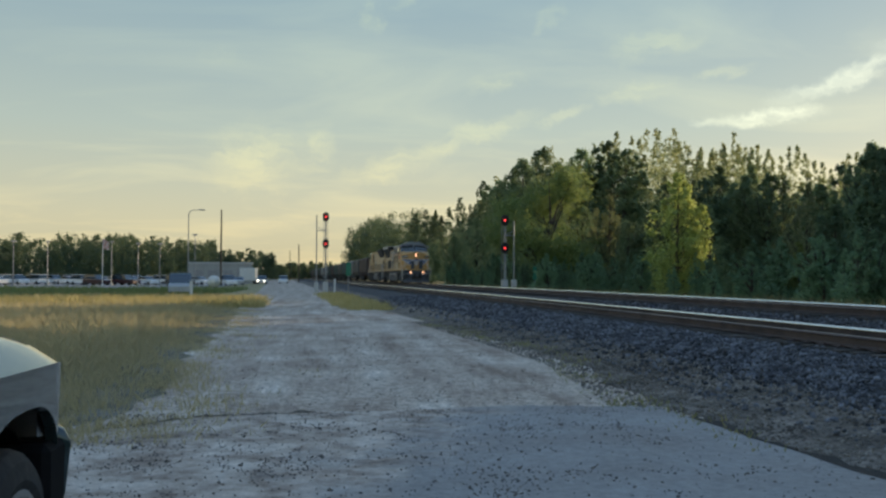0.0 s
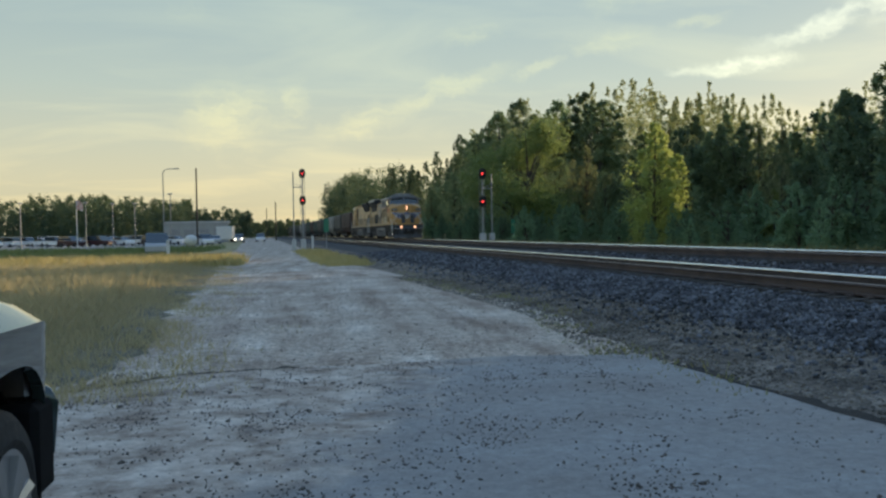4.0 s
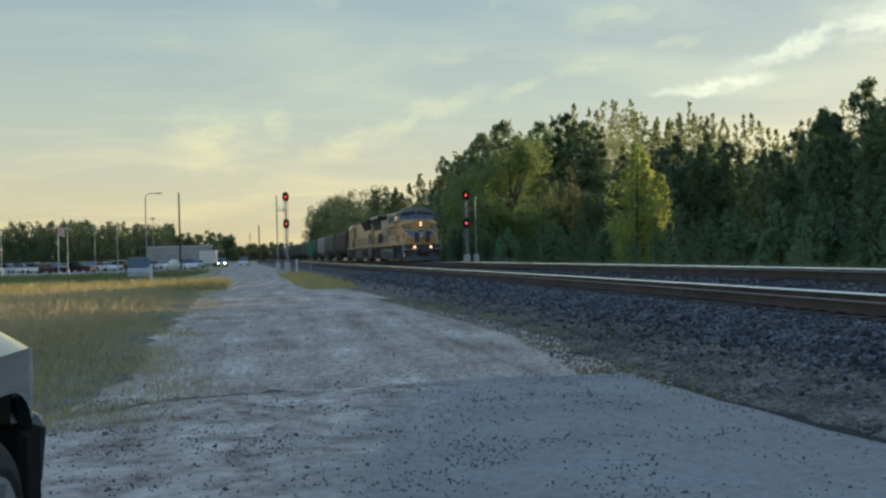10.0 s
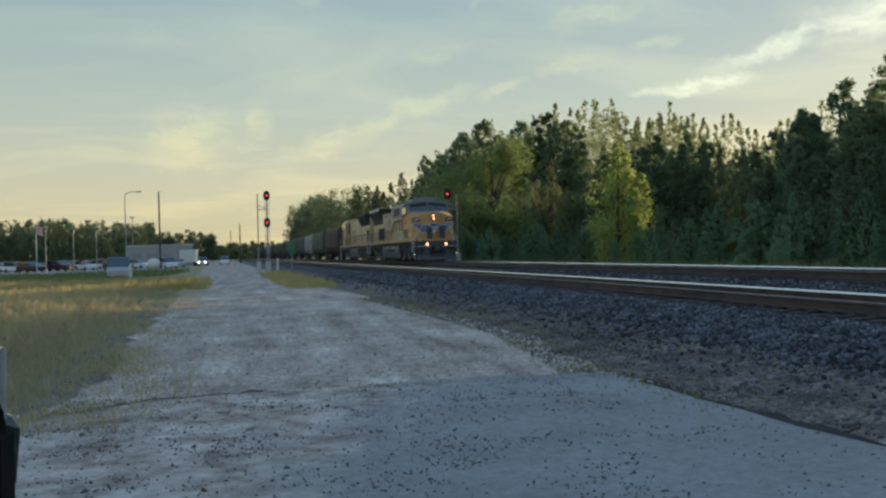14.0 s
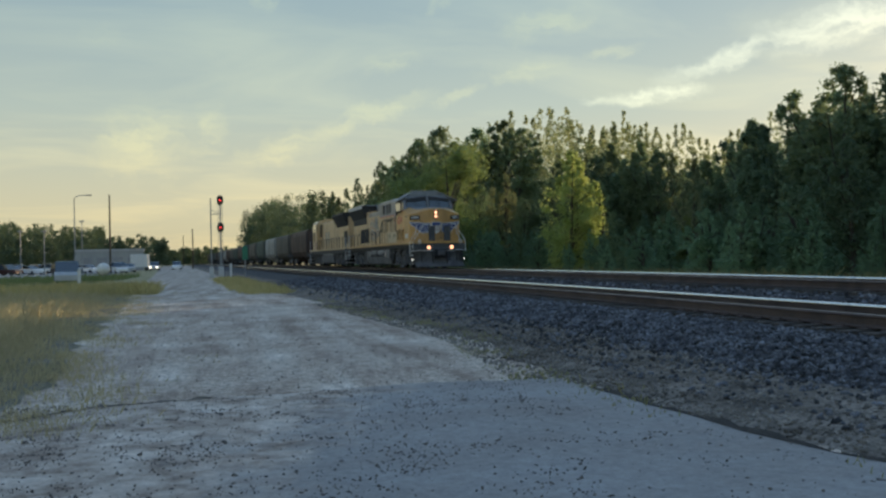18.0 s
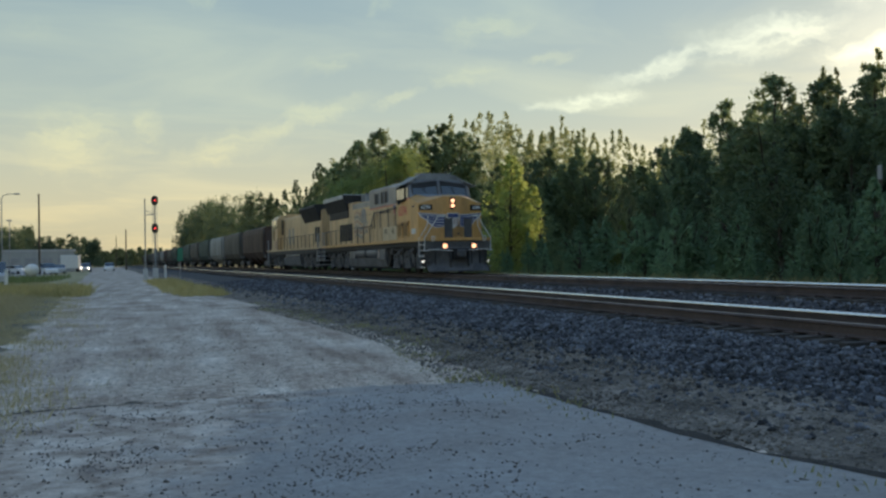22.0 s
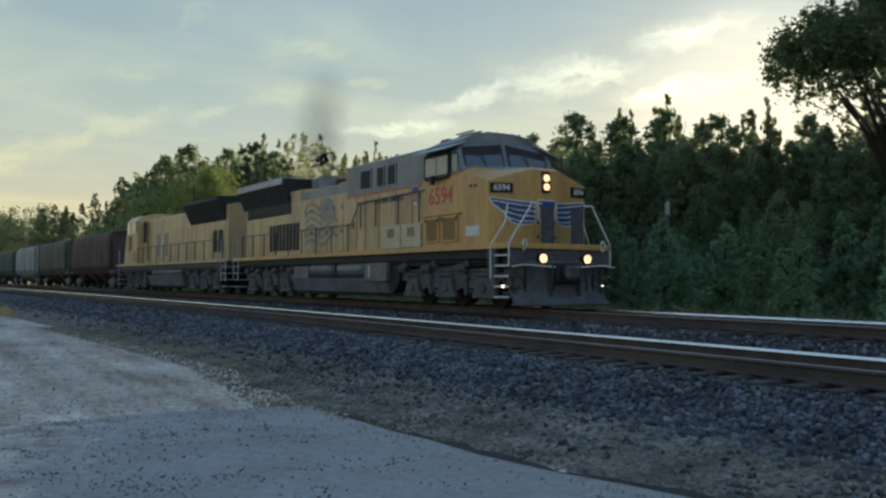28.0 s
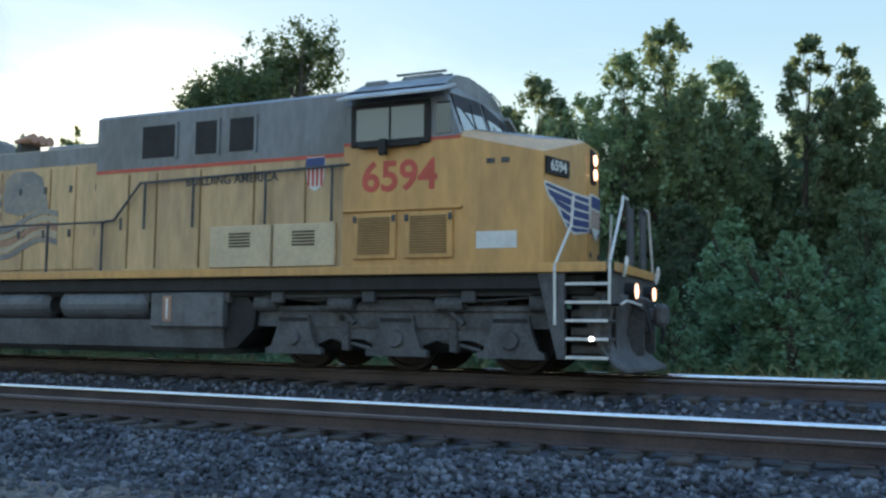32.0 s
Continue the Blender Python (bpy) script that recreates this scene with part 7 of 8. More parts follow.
def pickup():
    """A pickup parked beside the camera, facing along the road. Its front right corner is the part that shows."""
    t = thing("pickup_truck", pose(0, 0, 0), "pale silver-white pickup truck parked on the gravel", "truck")
    xr, xl = -1.14, -2.95       # right and left side
    yf, yb = 4.22, -1.3         # front and back
    yw, r = 3.62, 0.42          # front axle
    # right and left fender with a round arch cut in it
    def top_z(y):
        return 1.15 - 0.012 * max(0, y - 2.8) - 0.1 * max(0, (y - (yf - 0.22)) / 0.22) ** 2.4

    def inset(y, z):
        return 0.018 * max(0, (top_z(y) - z - 0.1) / 0.5) + 0.1 * max(0, (y - (yf - 0.24)) / 0.24) ** 2.2
    for side, x, s in (("right", xr, 1), ("left", xl, -1)):
        cols = [(2.4, 0.42), (2.7, 0.42), (3.0, 0.42)] + [(yw - (0.54 if k < 10 else 0.49) * math.copysign(abs(math.cos(math.pi * k / 20)) ** 0.75, math.cos(math.pi * k / 20)), 0.42 + 0.57 * math.sin(math.pi * k / 20) ** 0.7) for k in range(21)] + [(yf - 0.06, 0.5), (yf - 0.005, 0.62)]
        v, f, m = [], [], 8
        for y, z0 in cols:
            for q in range(m):
                z = z0 + (top_z(y) - z0) * q / (m - 1)
                v.append((x - s * inset(y, z), y, z))
        for k in range(len(cols) - 1):
            f += [(k * m + q, k * m + q + 1, (k + 1) * m + q + 1, (k + 1) * m + q) for q in range(m - 1)]
        lip = Geo()
        for k in range(4, 24):
            (ya, za), (yb_, zb) = cols[k - 1], cols[k]
            xa, xb = x - s * inset(ya, za), x - s * inset(yb_, zb)
            lip.add([(xa, ya, za), (xb, yb_, zb), (xb - s * 0.05, yb_, zb), (xa - s * 0.05, ya, za)], [(0, 1, 2, 3)])
        fender = part("fender", Geo().add(v, f), M_CARPAINT, t, "rounded pale fender over the wheel", smooth=True)
        part("arch_lip", lip, M_CARPAINT, fender)
        part("arch_liner", Geo().loft([[(x - s * dx, yw + rr * 1 * math.cos(2 * math.pi * k / 24), 0.42 + rr * 1.03 * math.sin(2 * math.pi * k / 24)) for k in range(24)] for dx, rr in ((0.13, 0.5), (0.34, 0.52), (0.35, 0.1))], False), M_PLASTIC, t, "black wheel-arch liner")
        part("inner_arch", Geo().box(*sorted((x - s * 0.36, x - s * 0.75)), yw - 0.56, yf - 0.16, 0.4, 0.98, 0.02), M_PLASTIC, t)
        for wy in (yw, yw - 3.55):
            tyre = part("wheel", lathe([(-0.0, 0.27), (0.015, 0.3), (0.0, r - 0.05), (-0.03, r - 0.012), (-0.06, r), (-0.2, r), (-0.23, r - 0.012), (-0.26, r - 0.06), (-0.25, 0.27)] if s > 0 else
                                       [(0.0, 0.27), (-0.015, 0.3), (0.0, r - 0.05), (0.03, r - 0.012), (0.06, r), (0.2, r), (0.23, r - 0.012), (0.26, r - 0.06), (0.25, 0.27)], x - s * 0.035, wy, r), M_TYRE, t, "black tyre with a bright rim")
            part("rim", lathe([(0.0, 0.265), (-0.01 * s, 0.25), (-0.06 * s, 0.22), (-0.07 * s, 0.12), (-0.02 * s, 0.08), (-0.02 * s, 0.005)], x - s * 0.03, wy, r, 28), M_ALLOY, tyre, "bright alloy rim")
            for k in range(6):
                a = 2 * math.pi * k / 6 + 0.3
                part("spoke", Geo().tube((x - s * 0.05, wy + 0.07 * math.cos(a), r + 0.07 * math.sin(a)), (x - s * 0.04, wy + 0.24 * math.cos(a), r + 0.24 * math.sin(a)), 0.026, 0.036, 6), M_ALLOY, tyre)
    # bonnet, arched from side to side
    secs = []
    for y, z, w in ((2.4, 1.31, 0.0), (3.2, 1.31, 0.0), (3.6, 1.305, 0.0), (3.85, 1.295, 0.0), (4.0, 1.275, 0.006), (4.08, 1.245, 0.02), (4.14, 1.2, 0.045), (4.18, 1.14, 0.075), (4.21, 1.04, 0.1)):
        top = []
        low = min(top_z(y), z - 0.02)
        for k in range(17):
            u = k / 16
            x = xl + w + (xr - xl - 2 * w) * u
            e = abs(2 * u - 1)
            top.append((x, y, low + (z - low) * (1 - e ** 5.5)))
        secs.append(top)
    part("bonnet", Geo().loft(secs, False, False), M_CARPAINT, t, "pale rounded bonnet", smooth=True)
    part("grille", Geo().box(xl + 0.3, xr - 0.3, yf - 0.12, yf - 0.02, 0.7, 1.04, 0.02), M_PLASTIC, t)
    for x in (xl + 0.05, xr - 0.27):
        part("headlamp", Geo().box(x, x + 0.22, yf - 0.2, yf - 0.05, 0.78, 1.0, 0.04), M_ALLOY, t)
    part("bumper", Geo().loft([[(xl + 0.0 + e, yf - 0.06, z), (xl + 0.03 + e, yf + 0.06, z), (xl + 0.25, yf + 0.14 - e, z), (xr - 0.25, yf + 0.14 - e, z), (xr - 0.03 - e, yf + 0.06, z), (xr - e, yf - 0.06, z), (xr - 0.1, yf - 0.06, z), (xl + 0.1, yf - 0.06, z)]
                              for z, e in ((0.5, 0.05), (0.55, 0.01), (0.76, -0.01), (0.82, 0.02), (0.84, 0.06))]), M_CARPAINT, t, "pale front bumper", smooth=True)
    for x, s_ in ((xr, 1), (xl, -1)):
        part("bumper_end", Geo().box(*sorted((x - s_ * 0.01, x - s_ * 0.3)), yf - 0.3, yf - 0.05, 0.4, 0.8, 0.03), M_PLASTIC, t, "black plastic bumper end")
    part("air_dam", Geo().box(xl + 0.1, xr - 0.06, yf - 0.3, yf - 0.06, 0.26, 0.46, 0.03), M_PLASTIC, t)
    # cab and bed behind
    part("doors", Geo().box(xl, xr, 0.35, 2.42, 0.42, 1.2, 0.03), M_CARPAINT, t)
    part("cab", Geo().loft([[(xl + 0.05, 2.3, 1.2), (xr - 0.05, 2.3, 1.2), (xr - 0.05, 0.4, 1.2), (xl + 0.05, 0.4, 1.2)], [(xl + 0.22, 1.7, 1.85), (xr - 0.22, 1.7, 1.85), (xr - 0.22, 0.55, 1.85), (xl + 0.22, 0.55, 1.85)]]), M_GLASS, t, "dark glazed cab")
    part("cab_roof", Geo().box(xl + 0.2, xr - 0.2, 0.52, 1.72, 1.84, 1.9, 0.025), M_CARPAINT, t)
    part("bed_floor", Geo().box(xl + 0.02, xr - 0.02, yb + 0.02, 0.28, 0.5, 0.72, 0.01), M_PLASTIC, t)
    for x0, x1 in ((xl, xl + 0.09), (xr - 0.09, xr)):
        part("bed_side", Geo().box(x0, x1, yb + 0.01, 0.3, 0.52, 1.22, 0.02), M_CARPAINT, t, "pale side wall of the load bed")
    part("bed_front", Geo().box(xl + 0.1, xr - 0.1, 0.22, 0.3, 0.73, 1.2, 0.01), M_CARPAINT, t)
    part("tailgate", Geo().box(xl + 0.1, xr - 0.1, yb - 0.02, yb + 0.06, 0.6, 1.21, 0.02), M_CARPAINT, t)
    part("rear_bumper", Geo().box(xl + 0.05, xr - 0.05, yb - 0.16, yb - 0.03, 0.45, 0.6, 0.03), M_ALLOY, t)
    part("chassis", Geo().box(xl + 0.2, xr - 0.2, yb + 0.1, yf - 0.2, 0.28, 0.55, 0.02), M_PLASTIC, t)


# ---------------------------------------------------------------- signals and lineside posts
M_STEEL = mat("galvanised_steel", (0.32, 0.33, 0.34), 0.55, metal=0.3, vary=0.15, scale=3, fine=30, bump=0.05)
M_SIGNAL = mat("signal_black", (0.02, 0.02, 0.022), 0.6, vary=0.2, scale=3, fine=30, bump=0.05)
M_CASE = mat("silver_case", (0.5, 0.51, 0.51), 0.5, vary=0.12, scale=3, fine=30, bump=0.05)
M_SIGNGREEN = mat("green_sign", (0.03, 0.2, 0.12), 0.5, vary=0.12, scale=3, fine=30, bump=0.0)


def signal(x, y, z0, heads, top, side_pole, label, case=(0.0, 1.0)):
    s = thing("railway_signal", pose(x, y, z0), label, "railway signal", "railway signals")
    part("mast", Geo().tube((0, 0, 0), (0, 0, top), 0.075, 0.06, 10), M_STEEL, s, "grey steel mast")
    part("base_case", Geo().box(-0.25, 0.25, -0.2, 0.2, *case, 0.03), M_CASE, s, "silver equipment case")
    for z, lit in heads:
        oval = [(0.29 * math.cos(2 * math.pi * k / 20), z + (0.14 if math.sin(2 * math.pi * k / 20) > 0 else -0.14) + 0.3 * math.sin(2 * math.pi * k / 20)) for k in range(20)]
        h = part("signal_head", Geo().prism(oval, "y", -0.12, -0.09), M_SIGNAL, s, "black oval signal background")
        part("lamp_box", Geo().box(-0.15, 0.15, -0.09, 0.15, z - 0.22, z + 0.22, 0.02), M_SIGNAL, h)
        part("hood", Geo().tube((0, -0.12, z), (0, -0.36, z), 0.15, 0.15, 14, False), M_SIGNAL, h)
        part("red_lens", Geo().tube((0, -0.12, z), (0, -0.15, z), 0.078, 0.07, 14), G_RED, h, "lit red lens")
    for zz in np.arange(0.6, top - 0.4, 0.35):
        part("rung", Geo().tube((-0.2, 0.2, zz), (0.2, 0.2, zz), 0.012, n=5), M_STEEL, s)
    for xx in (-0.2, 0.2):
        part("ladder_rail", Geo().tube((xx, 0.2, 0.2), (xx, 0.2, top - 0.2), 0.018, n=5), M_STEEL, s)
    if side_pole:
        dx, h = side_pole
        part("side_pole", Geo().tube((dx, 0.3, 0), (dx, 0.3, h), 0.06, 0.05, 8), M_STEEL, s)
        part("bracket", Geo().path([(dx, 0.3, h * 0.8), (0, 0.0, h * 0.8)], 0.04).path([(dx, 0.3, h * 0.8 + 0.4), (0, 0.0, h * 0.8)], 0.025), M_STEEL, s)
        part("side_case", Geo().box(dx - 0.2, dx + 0.2, 0.1, 0.5, *case, 0.03), M_CASE, s)
    return s


def lineside():
    signal(-0.5, 85, 0.0, [(7.1, 1), (4.6, 1)], 7.5, (-0.85, 7.3), "tall steel railway signal with two red lights")
    signal(13.6, 70, 0.1, [(5.9, 1), (3.7, 1)], 6.1, (0.8, 5.9), "steel railway signal with two red lights beside the wood", (0.6, 1.2))
    p = thing("marker_post", pose(0.35, 84.5, 0), "white marker post beside the signal", "post")
    part("post", Geo().box(-0.09, 0.09, -0.09, 0.09, 0, 1.3, 0.02), M_WHITE, p)
    for x, y, z0, h, w, lab in ((1.5, 78, 0.0, 2.75, 0.45, "green sign on a steel post beside the track"), (16.6, 72.5, 0.0, 2.4, 0.34, "small green sign on a post before the wood")):
        s = thing("lineside_sign", pose(x, y, z0), lab, "sign", "green signs")
        part("post", Geo().tube((0, 0, 0), (0, 0, h), 0.04, n=8), M_STEEL, s)
        part("sign_panel", Geo().box(-w / 2, w / 2, -0.06, -0.04, h - 1.15, h, 0.008), M_SIGNGREEN, s, "green panel")
    s = thing("utility_stub", pose(26.0, 27.6, 0), "dark utility post with a pale cap among the trees", "post")
    part("post", Geo().tube((0, 0, 0), (0, 0, 4.2), 0.09, 0.08, 10), M_BARK, s)
    part("cap", Geo().tube((0, 0, 4.2), (0, 0, 4.75), 0.1, 0.09, 10), M_STEEL, s, "pale cap")


# ---------------------------------------------------------------- yard beyond the grass
def polar(az, d):
    return d * math.sin(radians(az)), d * math.cos(radians(az))


def street_lamp(az, d, h, arm, label="tall grey street lamp with a curved arm"):
    x, y = polar(az, d)
    s = thing("street_lamp", pose(x, y, 0), label, "street lamp", "lamp posts")
    part("pole", Geo().tube((0, 0, 0), (0, 0, h - 0.5), 0.085, 0.055, 10), M_STEEL, s)
    part("foot", Geo().tube((0, 0, 0), (0, 0, 0.5), 0.2, 0.18, 10), M_STEEL, s)
    if arm:
        part("arm", Geo().path([(0, 0, h - 0.55), (0.2, 0, h - 0.15), (0.7, 0, h), (1.5, 0, h)], 0.05), M_STEEL, s)
        part("lamp_head", Geo().box(1.3, 2.0, -0.15, 0.15, h - 0.06, h + 0.08, 0.04), M_STEEL, s)
    else:
        part("lamp_head", Geo().box(-0.35, 0.35, -0.2, 0.2, h - 0.5, h - 0.3, 0.04), M_STEEL, s)


def make_car(material, suv, label):
    c = thing("car", pose(0, 0, 0), label, "car", "parked cars")
    L, W, H = (4.8, 1.85, 1.75) if suv else (4.6, 1.8, 1.45)
    low = [(-L / 2, 0.3), (-L / 2, 0.72), (-L / 2 + 0.25, 0.9), (-0.95, 0.96), (L / 2 - (0.1 if suv else 0.6), 0.98), (L / 2, 0.9), (L / 2, 0.35)]
    part("body", Geo().loft([[(x * W / 2 * k, y, z) for y, z in low] for x, k in ((-1, 0.96), (-0.9, 1.0), (0.9, 1.0), (1, 0.96))]), material, c)
    top = [(-0.95, 0.95), (-0.3, H), (L / 2 - (0.35 if suv else 1.3), H - 0.03), (L / 2 - (0.1 if suv else 0.6), 0.97)]
    part("glasshouse", Geo().loft([[(x * W / 2, y, z) for y, z in top] for x in (-0.9, 0.9)]), M_GLASS, c, "dark car windows")
    part("roof", Geo().box(-W * 0.42, W * 0.42, -0.25, L / 2 - (0.4 if suv else 1.35), H - 0.03, H + 0.03, 0.02), material, c)
    for y in (-L / 2 + 0.85, L / 2 - 0.85):
        for s in (-1, 1):
            part("wheel", Geo().tube((s * W * 0.38, y, 0.32), (s * W * 0.5, y, 0.32), 0.32, n=14), M_TYRE, c)
    return c


def yard():
    rnd = random.Random(19)
    paints = [("white_car", (0.85, 0.85, 0.84)), ("silver_car", (0.45, 0.46, 0.47)), ("dark_red_car", (0.05, 0.012, 0.014)), ("black_car", (0.02, 0.02, 0.025))]
    protos = {}
    for k, (n, c) in enumerate(paints):
        m = mat(n, c, 0.45, vary=0.08, scale=2, fine=30, bump=0.0)
        for suv in (False, True):
            protos[k, suv] = [make_car(m, suv, ("white", "silver-grey", "dark red", "black")[k] + (" sport utility vehicle" if suv else " saloon car") + " parked in the yard"), False]

    def park(k, suv, x, y, rot):
        p = protos[k, suv]
        m = pose(x, y, 0, 0, 0, rot)
        if p[1]:
            return copy_thing(p[0], m)
        p[0].matrix_basis, p[1] = m, True
        return p[0]
    # rows of parked cars, white for the most part
    for row, d in enumerate((163, 176, 190, 205)):
        az = -25.0
        while az < -8.6:
            if rnd.random() < 0.8 and not (row == 0 and -14.6 < az < -11.6):
                x, y = polar(az, d + rnd.uniform(-1, 1))
                park(0 if rnd.random() < 0.84 else 1, rnd.random() < 0.45, x, y, rnd.choice((48, 52, 228, 44)) + rnd.uniform(-5, 5))
            az += math.degrees(3.0 / d) * rnd.choice((1, 1, 1.7))
    for az, d, k, suv, rot in ((-13.9, 160, 2, True, 55), (-12.3, 160, 2, True, 60), (-9.2, 146, 3, True, 50), (-9.15, 76, 1, True, 9), (-8.0, 165, 0, False, 50), (-6.3, 150, 0, True, 20), (-5.7, 165, 1, False, 10)):
        x, y = polar(az, d)
        park(k, suv, x, y, rot)
    # two cars standing on the far road, one with its lamps on
    for az, d, k, lamps in ((-4.25, 185, 1, True), (-2.95, 200, 0, False)):
        x, y = polar(az, d)
        c = park(k, True, x, y, 0)
        if lamps:
            for s in (-0.62, 0.62):
                ob = part("headlamp", Geo().tube((s, -2.38, 0.7), (s, -2.45, 0.7), 0.14, n=10), G_HEAD, c, "lit headlamp")
    for key, (ob, done) in protos.items():
        if not done:
            x, y = polar(-22 - key[0] * 0.9, 214)
            ob.matrix_basis = pose(x, y, 0, 0, 0, 82)
    # long low shed with a white trailer at its end
    x, y = polar(-6.7, 205)
    b = thing("building", pose(x, y, 0, 0, 0, 5), "long low grey metal building with a flat roof", "building")
    M_METAL = mat("ribbed_metal_wall", (0.36, 0.37, 0.36), 0.6, vary=0.1, scale=0.6, fine=6, bump=0.05, stretch=(4, 4, 0.3))
    part("wall", Geo().box(-7, 6.6, 0, 12, 0, 4.3, 0.03), M_METAL, b)
    part("roof", Geo().box(-7.2, 6.8, -0.2, 12.2, 4.3, 4.65, 0.03), M_CASE, b, "pale flat roof edge")
    for k in range(4):
        dr = part("roller_door", Geo().box(-6 + 3.1 * k, -3.9 + 3.1 * k, -0.06, 0.0, 0, 2.9, 0.02), M_STEEL, b, "grey roller door")
        for q in range(6):
            part("slat", Geo().box(-5.95 + 3.1 * k, -3.95 + 3.1 * k, -0.09, -0.06, 0.1 + 0.46 * q, 0.5 + 0.46 * q, 0.01), M_STEEL, dr)
    x, y = polar(-5.15, 190)
    tr = thing("trailer", pose(x, y, 0), "white box trailer standing by the building", "trailer")
    part("box", Geo().box(-1.6, 1.6, 0, 6, 0.7, 3.3, 0.04), M_WHITE, tr)
    for yy in (1.0, 4.6):
        for s in (-1, 1):
            part("wheel", Geo().tube((s * 1.1, yy, 0.45), (s * 1.4, yy, 0.45), 0.45, n=14), M_TYRE, tr)
    x, y = polar(-7.15, 104)
    tk = thing("propane_tank", pose(x, y, 0, 0, 0, 12), "white rounded storage tank on short legs", "tank")
    part("tank", Geo().loft([[(r * math.cos(2 * math.pi * k / 18), yy, 0.95 + r * math.sin(2 * math.pi * k / 18)) for k in range(18)] for yy, r in ((-1.25, 0.05), (-1.15, 0.35), (-0.9, 0.58), (-0.5, 0.66), (0.5, 0.66), (0.9, 0.58), (1.15, 0.35), (1.25, 0.05))]), M_WHITE, tk, smooth=True)
    for yy in (-0.6, 0.6):
        part("leg", Geo().box(-0.4, 0.4, yy - 0.08, yy + 0.08, 0, 0.45, 0.02), M_STEEL, tk)
    street_lamp(-8.7, 118, 9.9, True)
    for az, d, h in ((-8.3, 150, 8.6), (-13.1, 150, 7.3), (-11.6, 150, 7.1), (-10.35, 150, 7.1), (-16.6, 150, 7.2), (-18.4, 140, 6.8), (-21.0, 150, 7.0)):
        street_lamp(az, d, h, False, "slim grey lamp post in the car yard")
    x, y = polar(-6.75, 150)
    p = thing("utility_pole", pose(x, y, 0), "tall bare timber utility pole", "utility pole", "utility poles")
    part("pole", Geo().tube((0, 0, 0), (0, 0, 12.3), 0.17, 0.11, 10), M_BARK, p)
    for az, d, h in ((-2.0, 210, 9.0), (-2.55, 330, 11.0)):
        x, y = polar(az, d)
        q = copy_thing(p, pose(x, y, 0))
        q.scale = (1, 1, h / 12.3)
    M_FLAG = mat("faded_flag_cloth", (0.6, 0.3, 0.26), 0.8, second=(0.65, 0.55, 0.5), scale=3, fine=12, vary=0.15, bump=0.0)
    x, y = polar(-13.6, 118)
    f = thing("flagpole", pose(x, y, 0), "white flagpole with a small red flag", "flagpole")
    part("pole", Geo().tube((0, 0, 0), (0, 0, 6.2), 0.06, 0.04, 8), M_WHITE, f)
    part("flag", Geo().loft([[(0.05 + 0.18 * k, 0.08 * math.sin(k * 1.3) + dy, z - 0.12 * k) for k in range(5)] + [(0.05 + 0.18 * k, 0.08 * math.sin(k * 1.3) + dy, z - 1.2 - 0.06 * k) for k in range(4, -1, -1)] for dy, z in ((-0.01, 6.1), (0.01, 6.1))]), M_FLAG, f, "drooping red flag")
    x, y = polar(-8.5, 65)
    w = thing("marker_post", pose(x, y, 0), "short white post at the roadside", "post")
    part("post", Geo().box(-0.1, 0.1, -0.1, 0.1, 0, 1.2, 0.02), M_WHITE, w)
    # paved yard under the cars
    v = [(*polar(-27, 112), 0.012), (*polar(-8, 112), 0.012), (*polar(-4.5, 240), 0.012), (*polar(-27, 240), 0.012)]
    tagged(new("yard", sheet_mesh("yard", v, [(0, 1, 2, 3)], M_ASPHALT)), "grey paved car yard", "pavement", kind="structure")


pickup()
lineside()
yard()


# ---------------------------------------------------------------- exhaust smoke
def smoke_mat():
    """Thin smoke, densest in the middle of each puff."""
    m = bpy.data.materials.new("thin_exhaust_smoke")
    m.use_nodes = True
    nt = m.node_tree
    nt.nodes.remove(nt.nodes["Principled BSDF"])
    out = nt.nodes["Material Output"]
    tc = nt.nodes.new("ShaderNodeTexCoord")
    face = nt.nodes.new("ShaderNodeVectorMath")
    face.operation = "MULTIPLY"
    face.inputs[1].default_value = (1, 0, 1)
    nt.links.new(tc.outputs["Generated"], face.inputs[0])
    mid = nt.nodes.new("ShaderNodeVectorMath")
    mid.operation = "DISTANCE"
    mid.inputs[1].default_value = (0.5, 0, 0.5)
    nt.links.new(face.outputs[0], mid.inputs[0])
    ragged = nt.nodes.new("ShaderNodeTexNoise")
    ragged.inputs["Scale"].default_value, ragged.inputs["Detail"].default_value = 2.6, 5
    nt.links.new(tc.outputs["Generated"], ragged.inputs["Vector"])
    add = nt.nodes.new("ShaderNodeMath")
    add.operation = "MULTIPLY_ADD"
    add.inputs[1].default_value = 0.42
    nt.links.new(ragged.outputs["Fac"], add.inputs[0])
    nt.links.new(mid.outputs["Value"], add.inputs[2])
    fall = nt.nodes.new("ShaderNodeMapRange")
    fall.interpolation_type = "SMOOTHSTEP"
    fall.inputs["From Min"].default_value, fall.inputs["From Max"].default_value = 0.66, 0.26
    fall.inputs["To Min"].default_value, fall.inputs["To Max"].default_value = 0.0, 0.085
    nt.links.new(add.outputs[0], fall.inputs["Value"])
    d = nt.nodes.new("ShaderNodeBsdfDiffuse")
    d.inputs["Color"].default_value = (0.1, 0.095, 0.075, 1)
    tr = nt.nodes.new("ShaderNodeBsdfTransparent")
    mix = nt.nodes.new("ShaderNodeMixShader")
    nt.links.new(fall.outputs[0], mix.inputs[0])
    nt.links.new(tr.outputs[0], mix.inputs[1])
    nt.links.new(d.outputs[0], mix.inputs[2])
    nt.links.new(mix.outputs[0], out.inputs["Surface"])
    return m


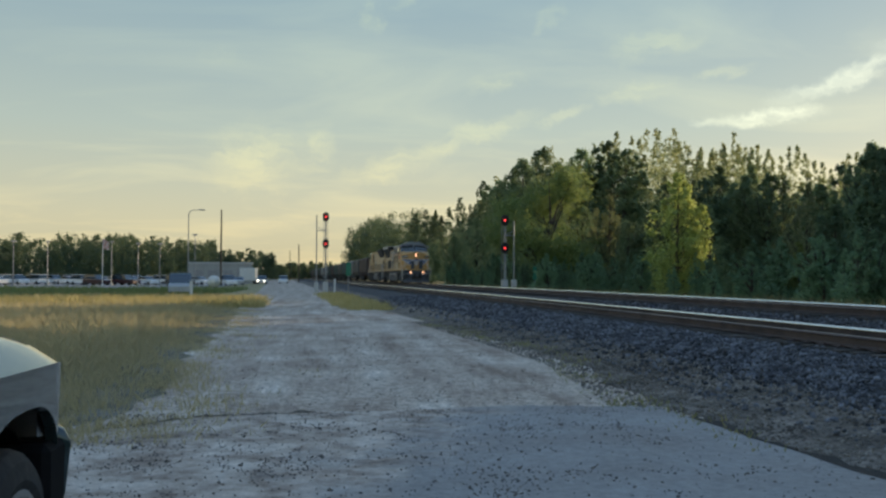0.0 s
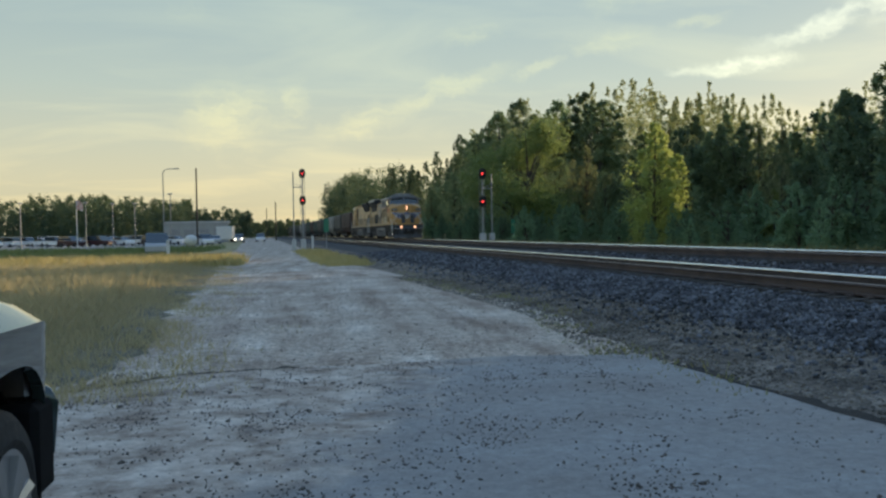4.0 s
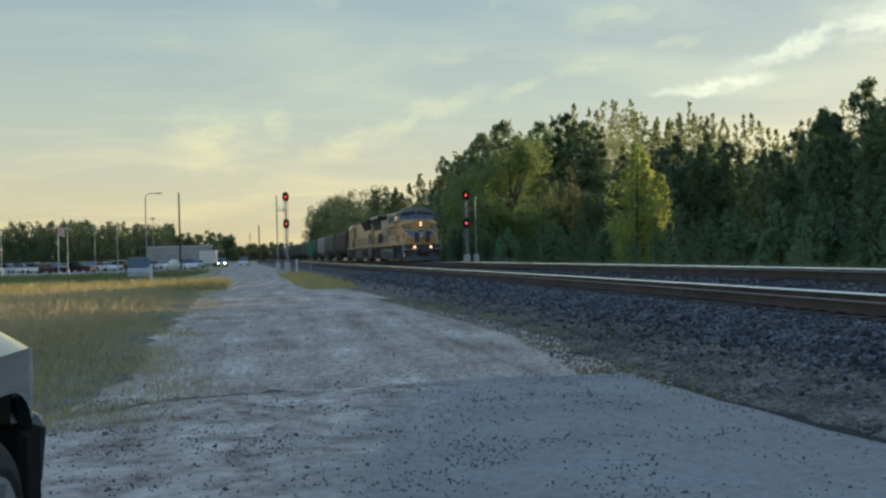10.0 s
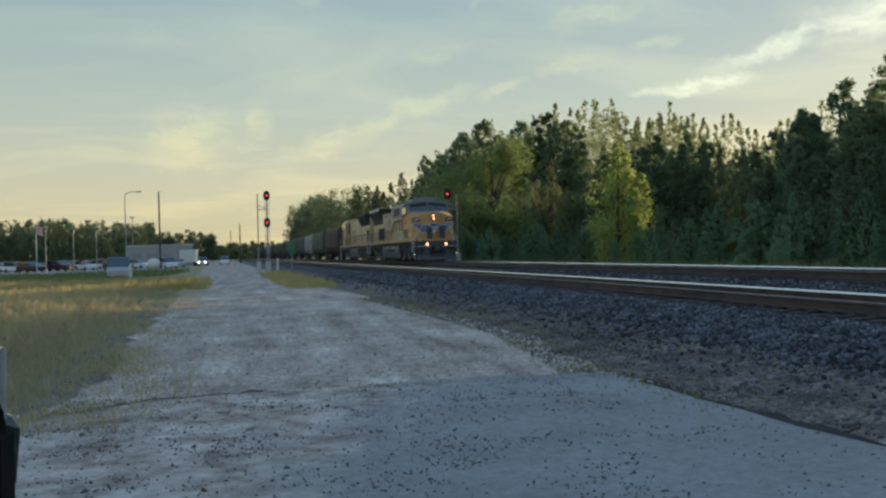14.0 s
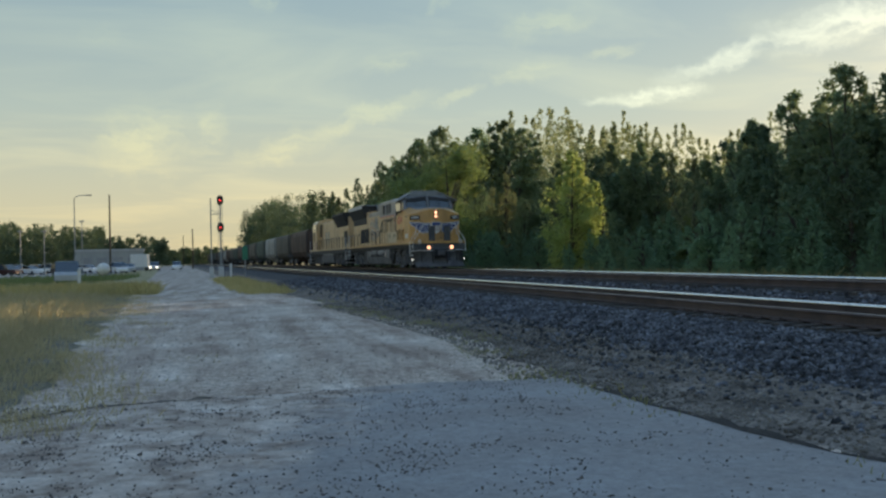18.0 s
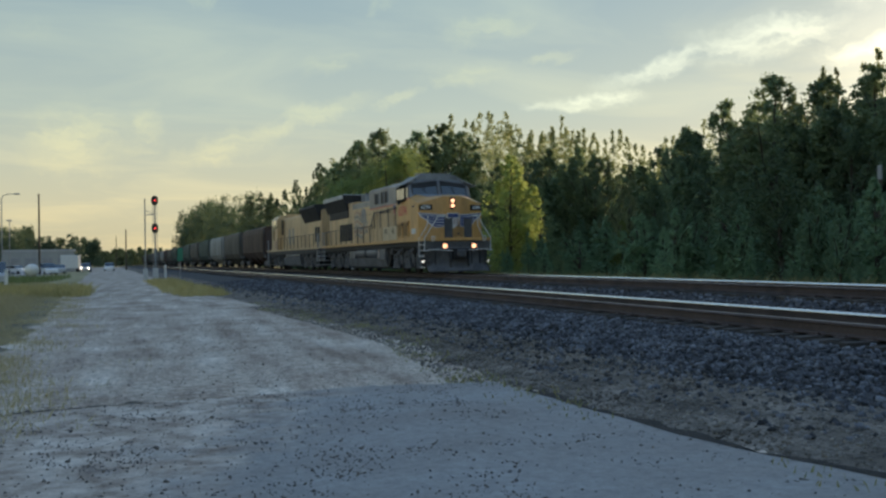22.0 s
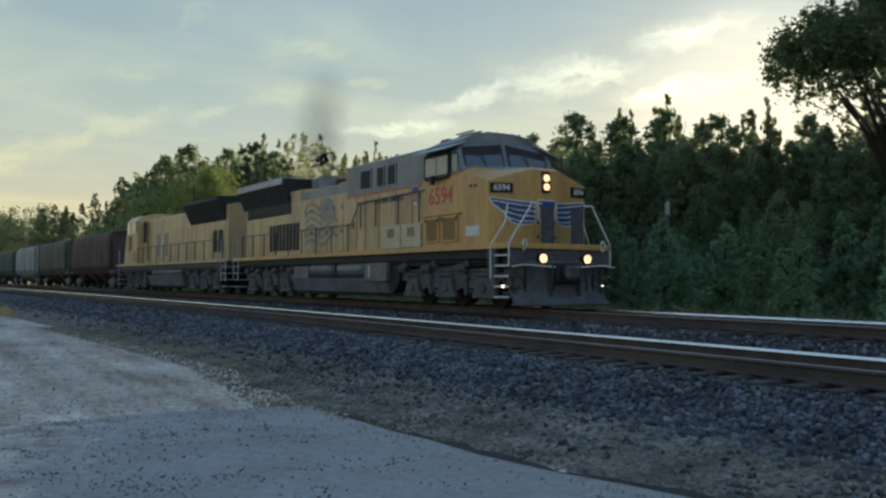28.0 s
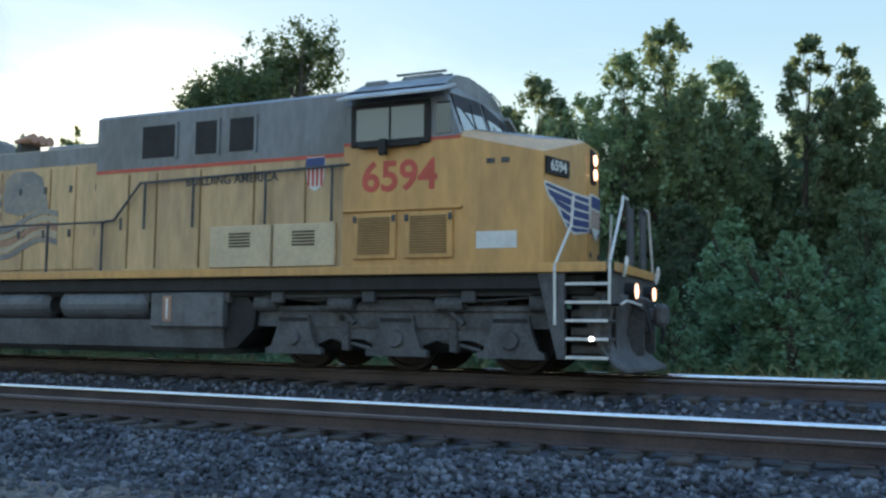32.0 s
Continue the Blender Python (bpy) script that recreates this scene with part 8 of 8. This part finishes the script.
# second at which it leaves the stack, size, how far it trails the stack, height over the rail, drift to the wood per second after 2 s
PLUME = ((19.4, 0.8, 0.7, 4.9, 7.0), (25.8, 0.75, 1.7, 4.7, 0.0), (26.2, 1.1, 2.0, 5.8, 0.0), (26.6, 1.4, 2.7, 7.1, 0.0), (27.0, 1.4, 2.3, 8.6, 0.0))
PUFFS = []


def build_smoke():
    m = smoke_mat()
    for k, (t0, size, trail, high, drift) in enumerate(PLUME):
        rng = np.random.default_rng(70 + k)
        v, f = [], []
        for q in range(3):       # three thin sheets, one behind the other
            c = rng.normal(size=3) * np.array([0.16, 0.0, 0.16]) * size
            i = len(v)
            for w in range(20):
                th = 2 * math.pi * w / 20
                v.append((c[0] + size * math.cos(th), (q - 1) * 0.35 * size, c[2] + size * 1.2 * math.sin(th)))
            f.append(tuple(range(i, i + 20)))
        ob = new("smoke_puff", sheet_mesh("smoke_puff", v, f, m))
        ob.visible_shadow = False
        tagged(ob, "thin brownish exhaust smoke above the locomotive", "smoke", "exhaust smoke", "stuff")
        PUFFS.append((ob, t0, trail, high, drift))


build_smoke()

# ---------------------------------------------------------------- movement


def ride(y0, length):
    """The pose of a vehicle whose head is at y0 on the far track."""
    ya, yb = y0 + 0.18 * length, y0 + 0.82 * length
    xa, xb = TRACK2_X + bend(ya), TRACK2_X + bend(yb)
    yaw = math.atan2(-(xb - xa), yb - ya)
    u = (y0 - ya) / (yb - ya)
    return pose(xa + (xb - xa) * u, y0, RAIL2_Z, 0, 0, math.degrees(yaw))


def head_at(t):
    k = min(int(t), 31)
    p = TRAIN_Y
    a, b = p[k], p[k + 1]
    ma = (p[k + 1] - p[k - 1]) / 2 if k > 0 else p[1] - p[0]
    mb = (p[k + 2] - p[k]) / 2 if k < 31 else p[32] - p[31]
    u = t - k
    return (2 * u ** 3 - 3 * u ** 2 + 1) * a + (u ** 3 - 2 * u ** 2 + u) * ma + (-2 * u ** 3 + 3 * u ** 2) * b + (u ** 3 - u ** 2) * mb


def motions():
    for ob, back, length, wheels in TRAIN:
        walk(ob, [(t, ride(head_at(t) + back, length)) for t in range(33)])
        for wheel, radius in wheels:
            y, z = wheel.location.y, wheel.location.z
            rows = []
            for k in range(161):
                t = k * 0.2
                turn = math.degrees((TRAIN_Y[0] - head_at(t)) / radius)
                rows.append((t, pose(0, y, z, turn, 0, 0)))
            walk(wheel, rows)

    for ob, t0, trail, high, drift in PUFFS:
        rows = []
        for k in range(65):
            t = k * 0.5
            age = max(0.0, t - t0)
            up = 1 - math.exp(-age * 1.6)            # waits inside the hood, then rises and trails the stack
            yy = head_at(t) + 13.9 + (trail - 1.6) * up
            side = drift * max(0.0, age - 2.4)       # the first puff is blown into the wood
            rows.append((t, pose(TRACK2_X + bend(yy) + min(side, 24.0), yy + min(side, 24.0) * 0.3, RAIL2_Z + 2.6 + (high - 2.6) * up - min(side, 24) * 0.06, 0, 0, -28)))
        walk(ob, rows)


motions()
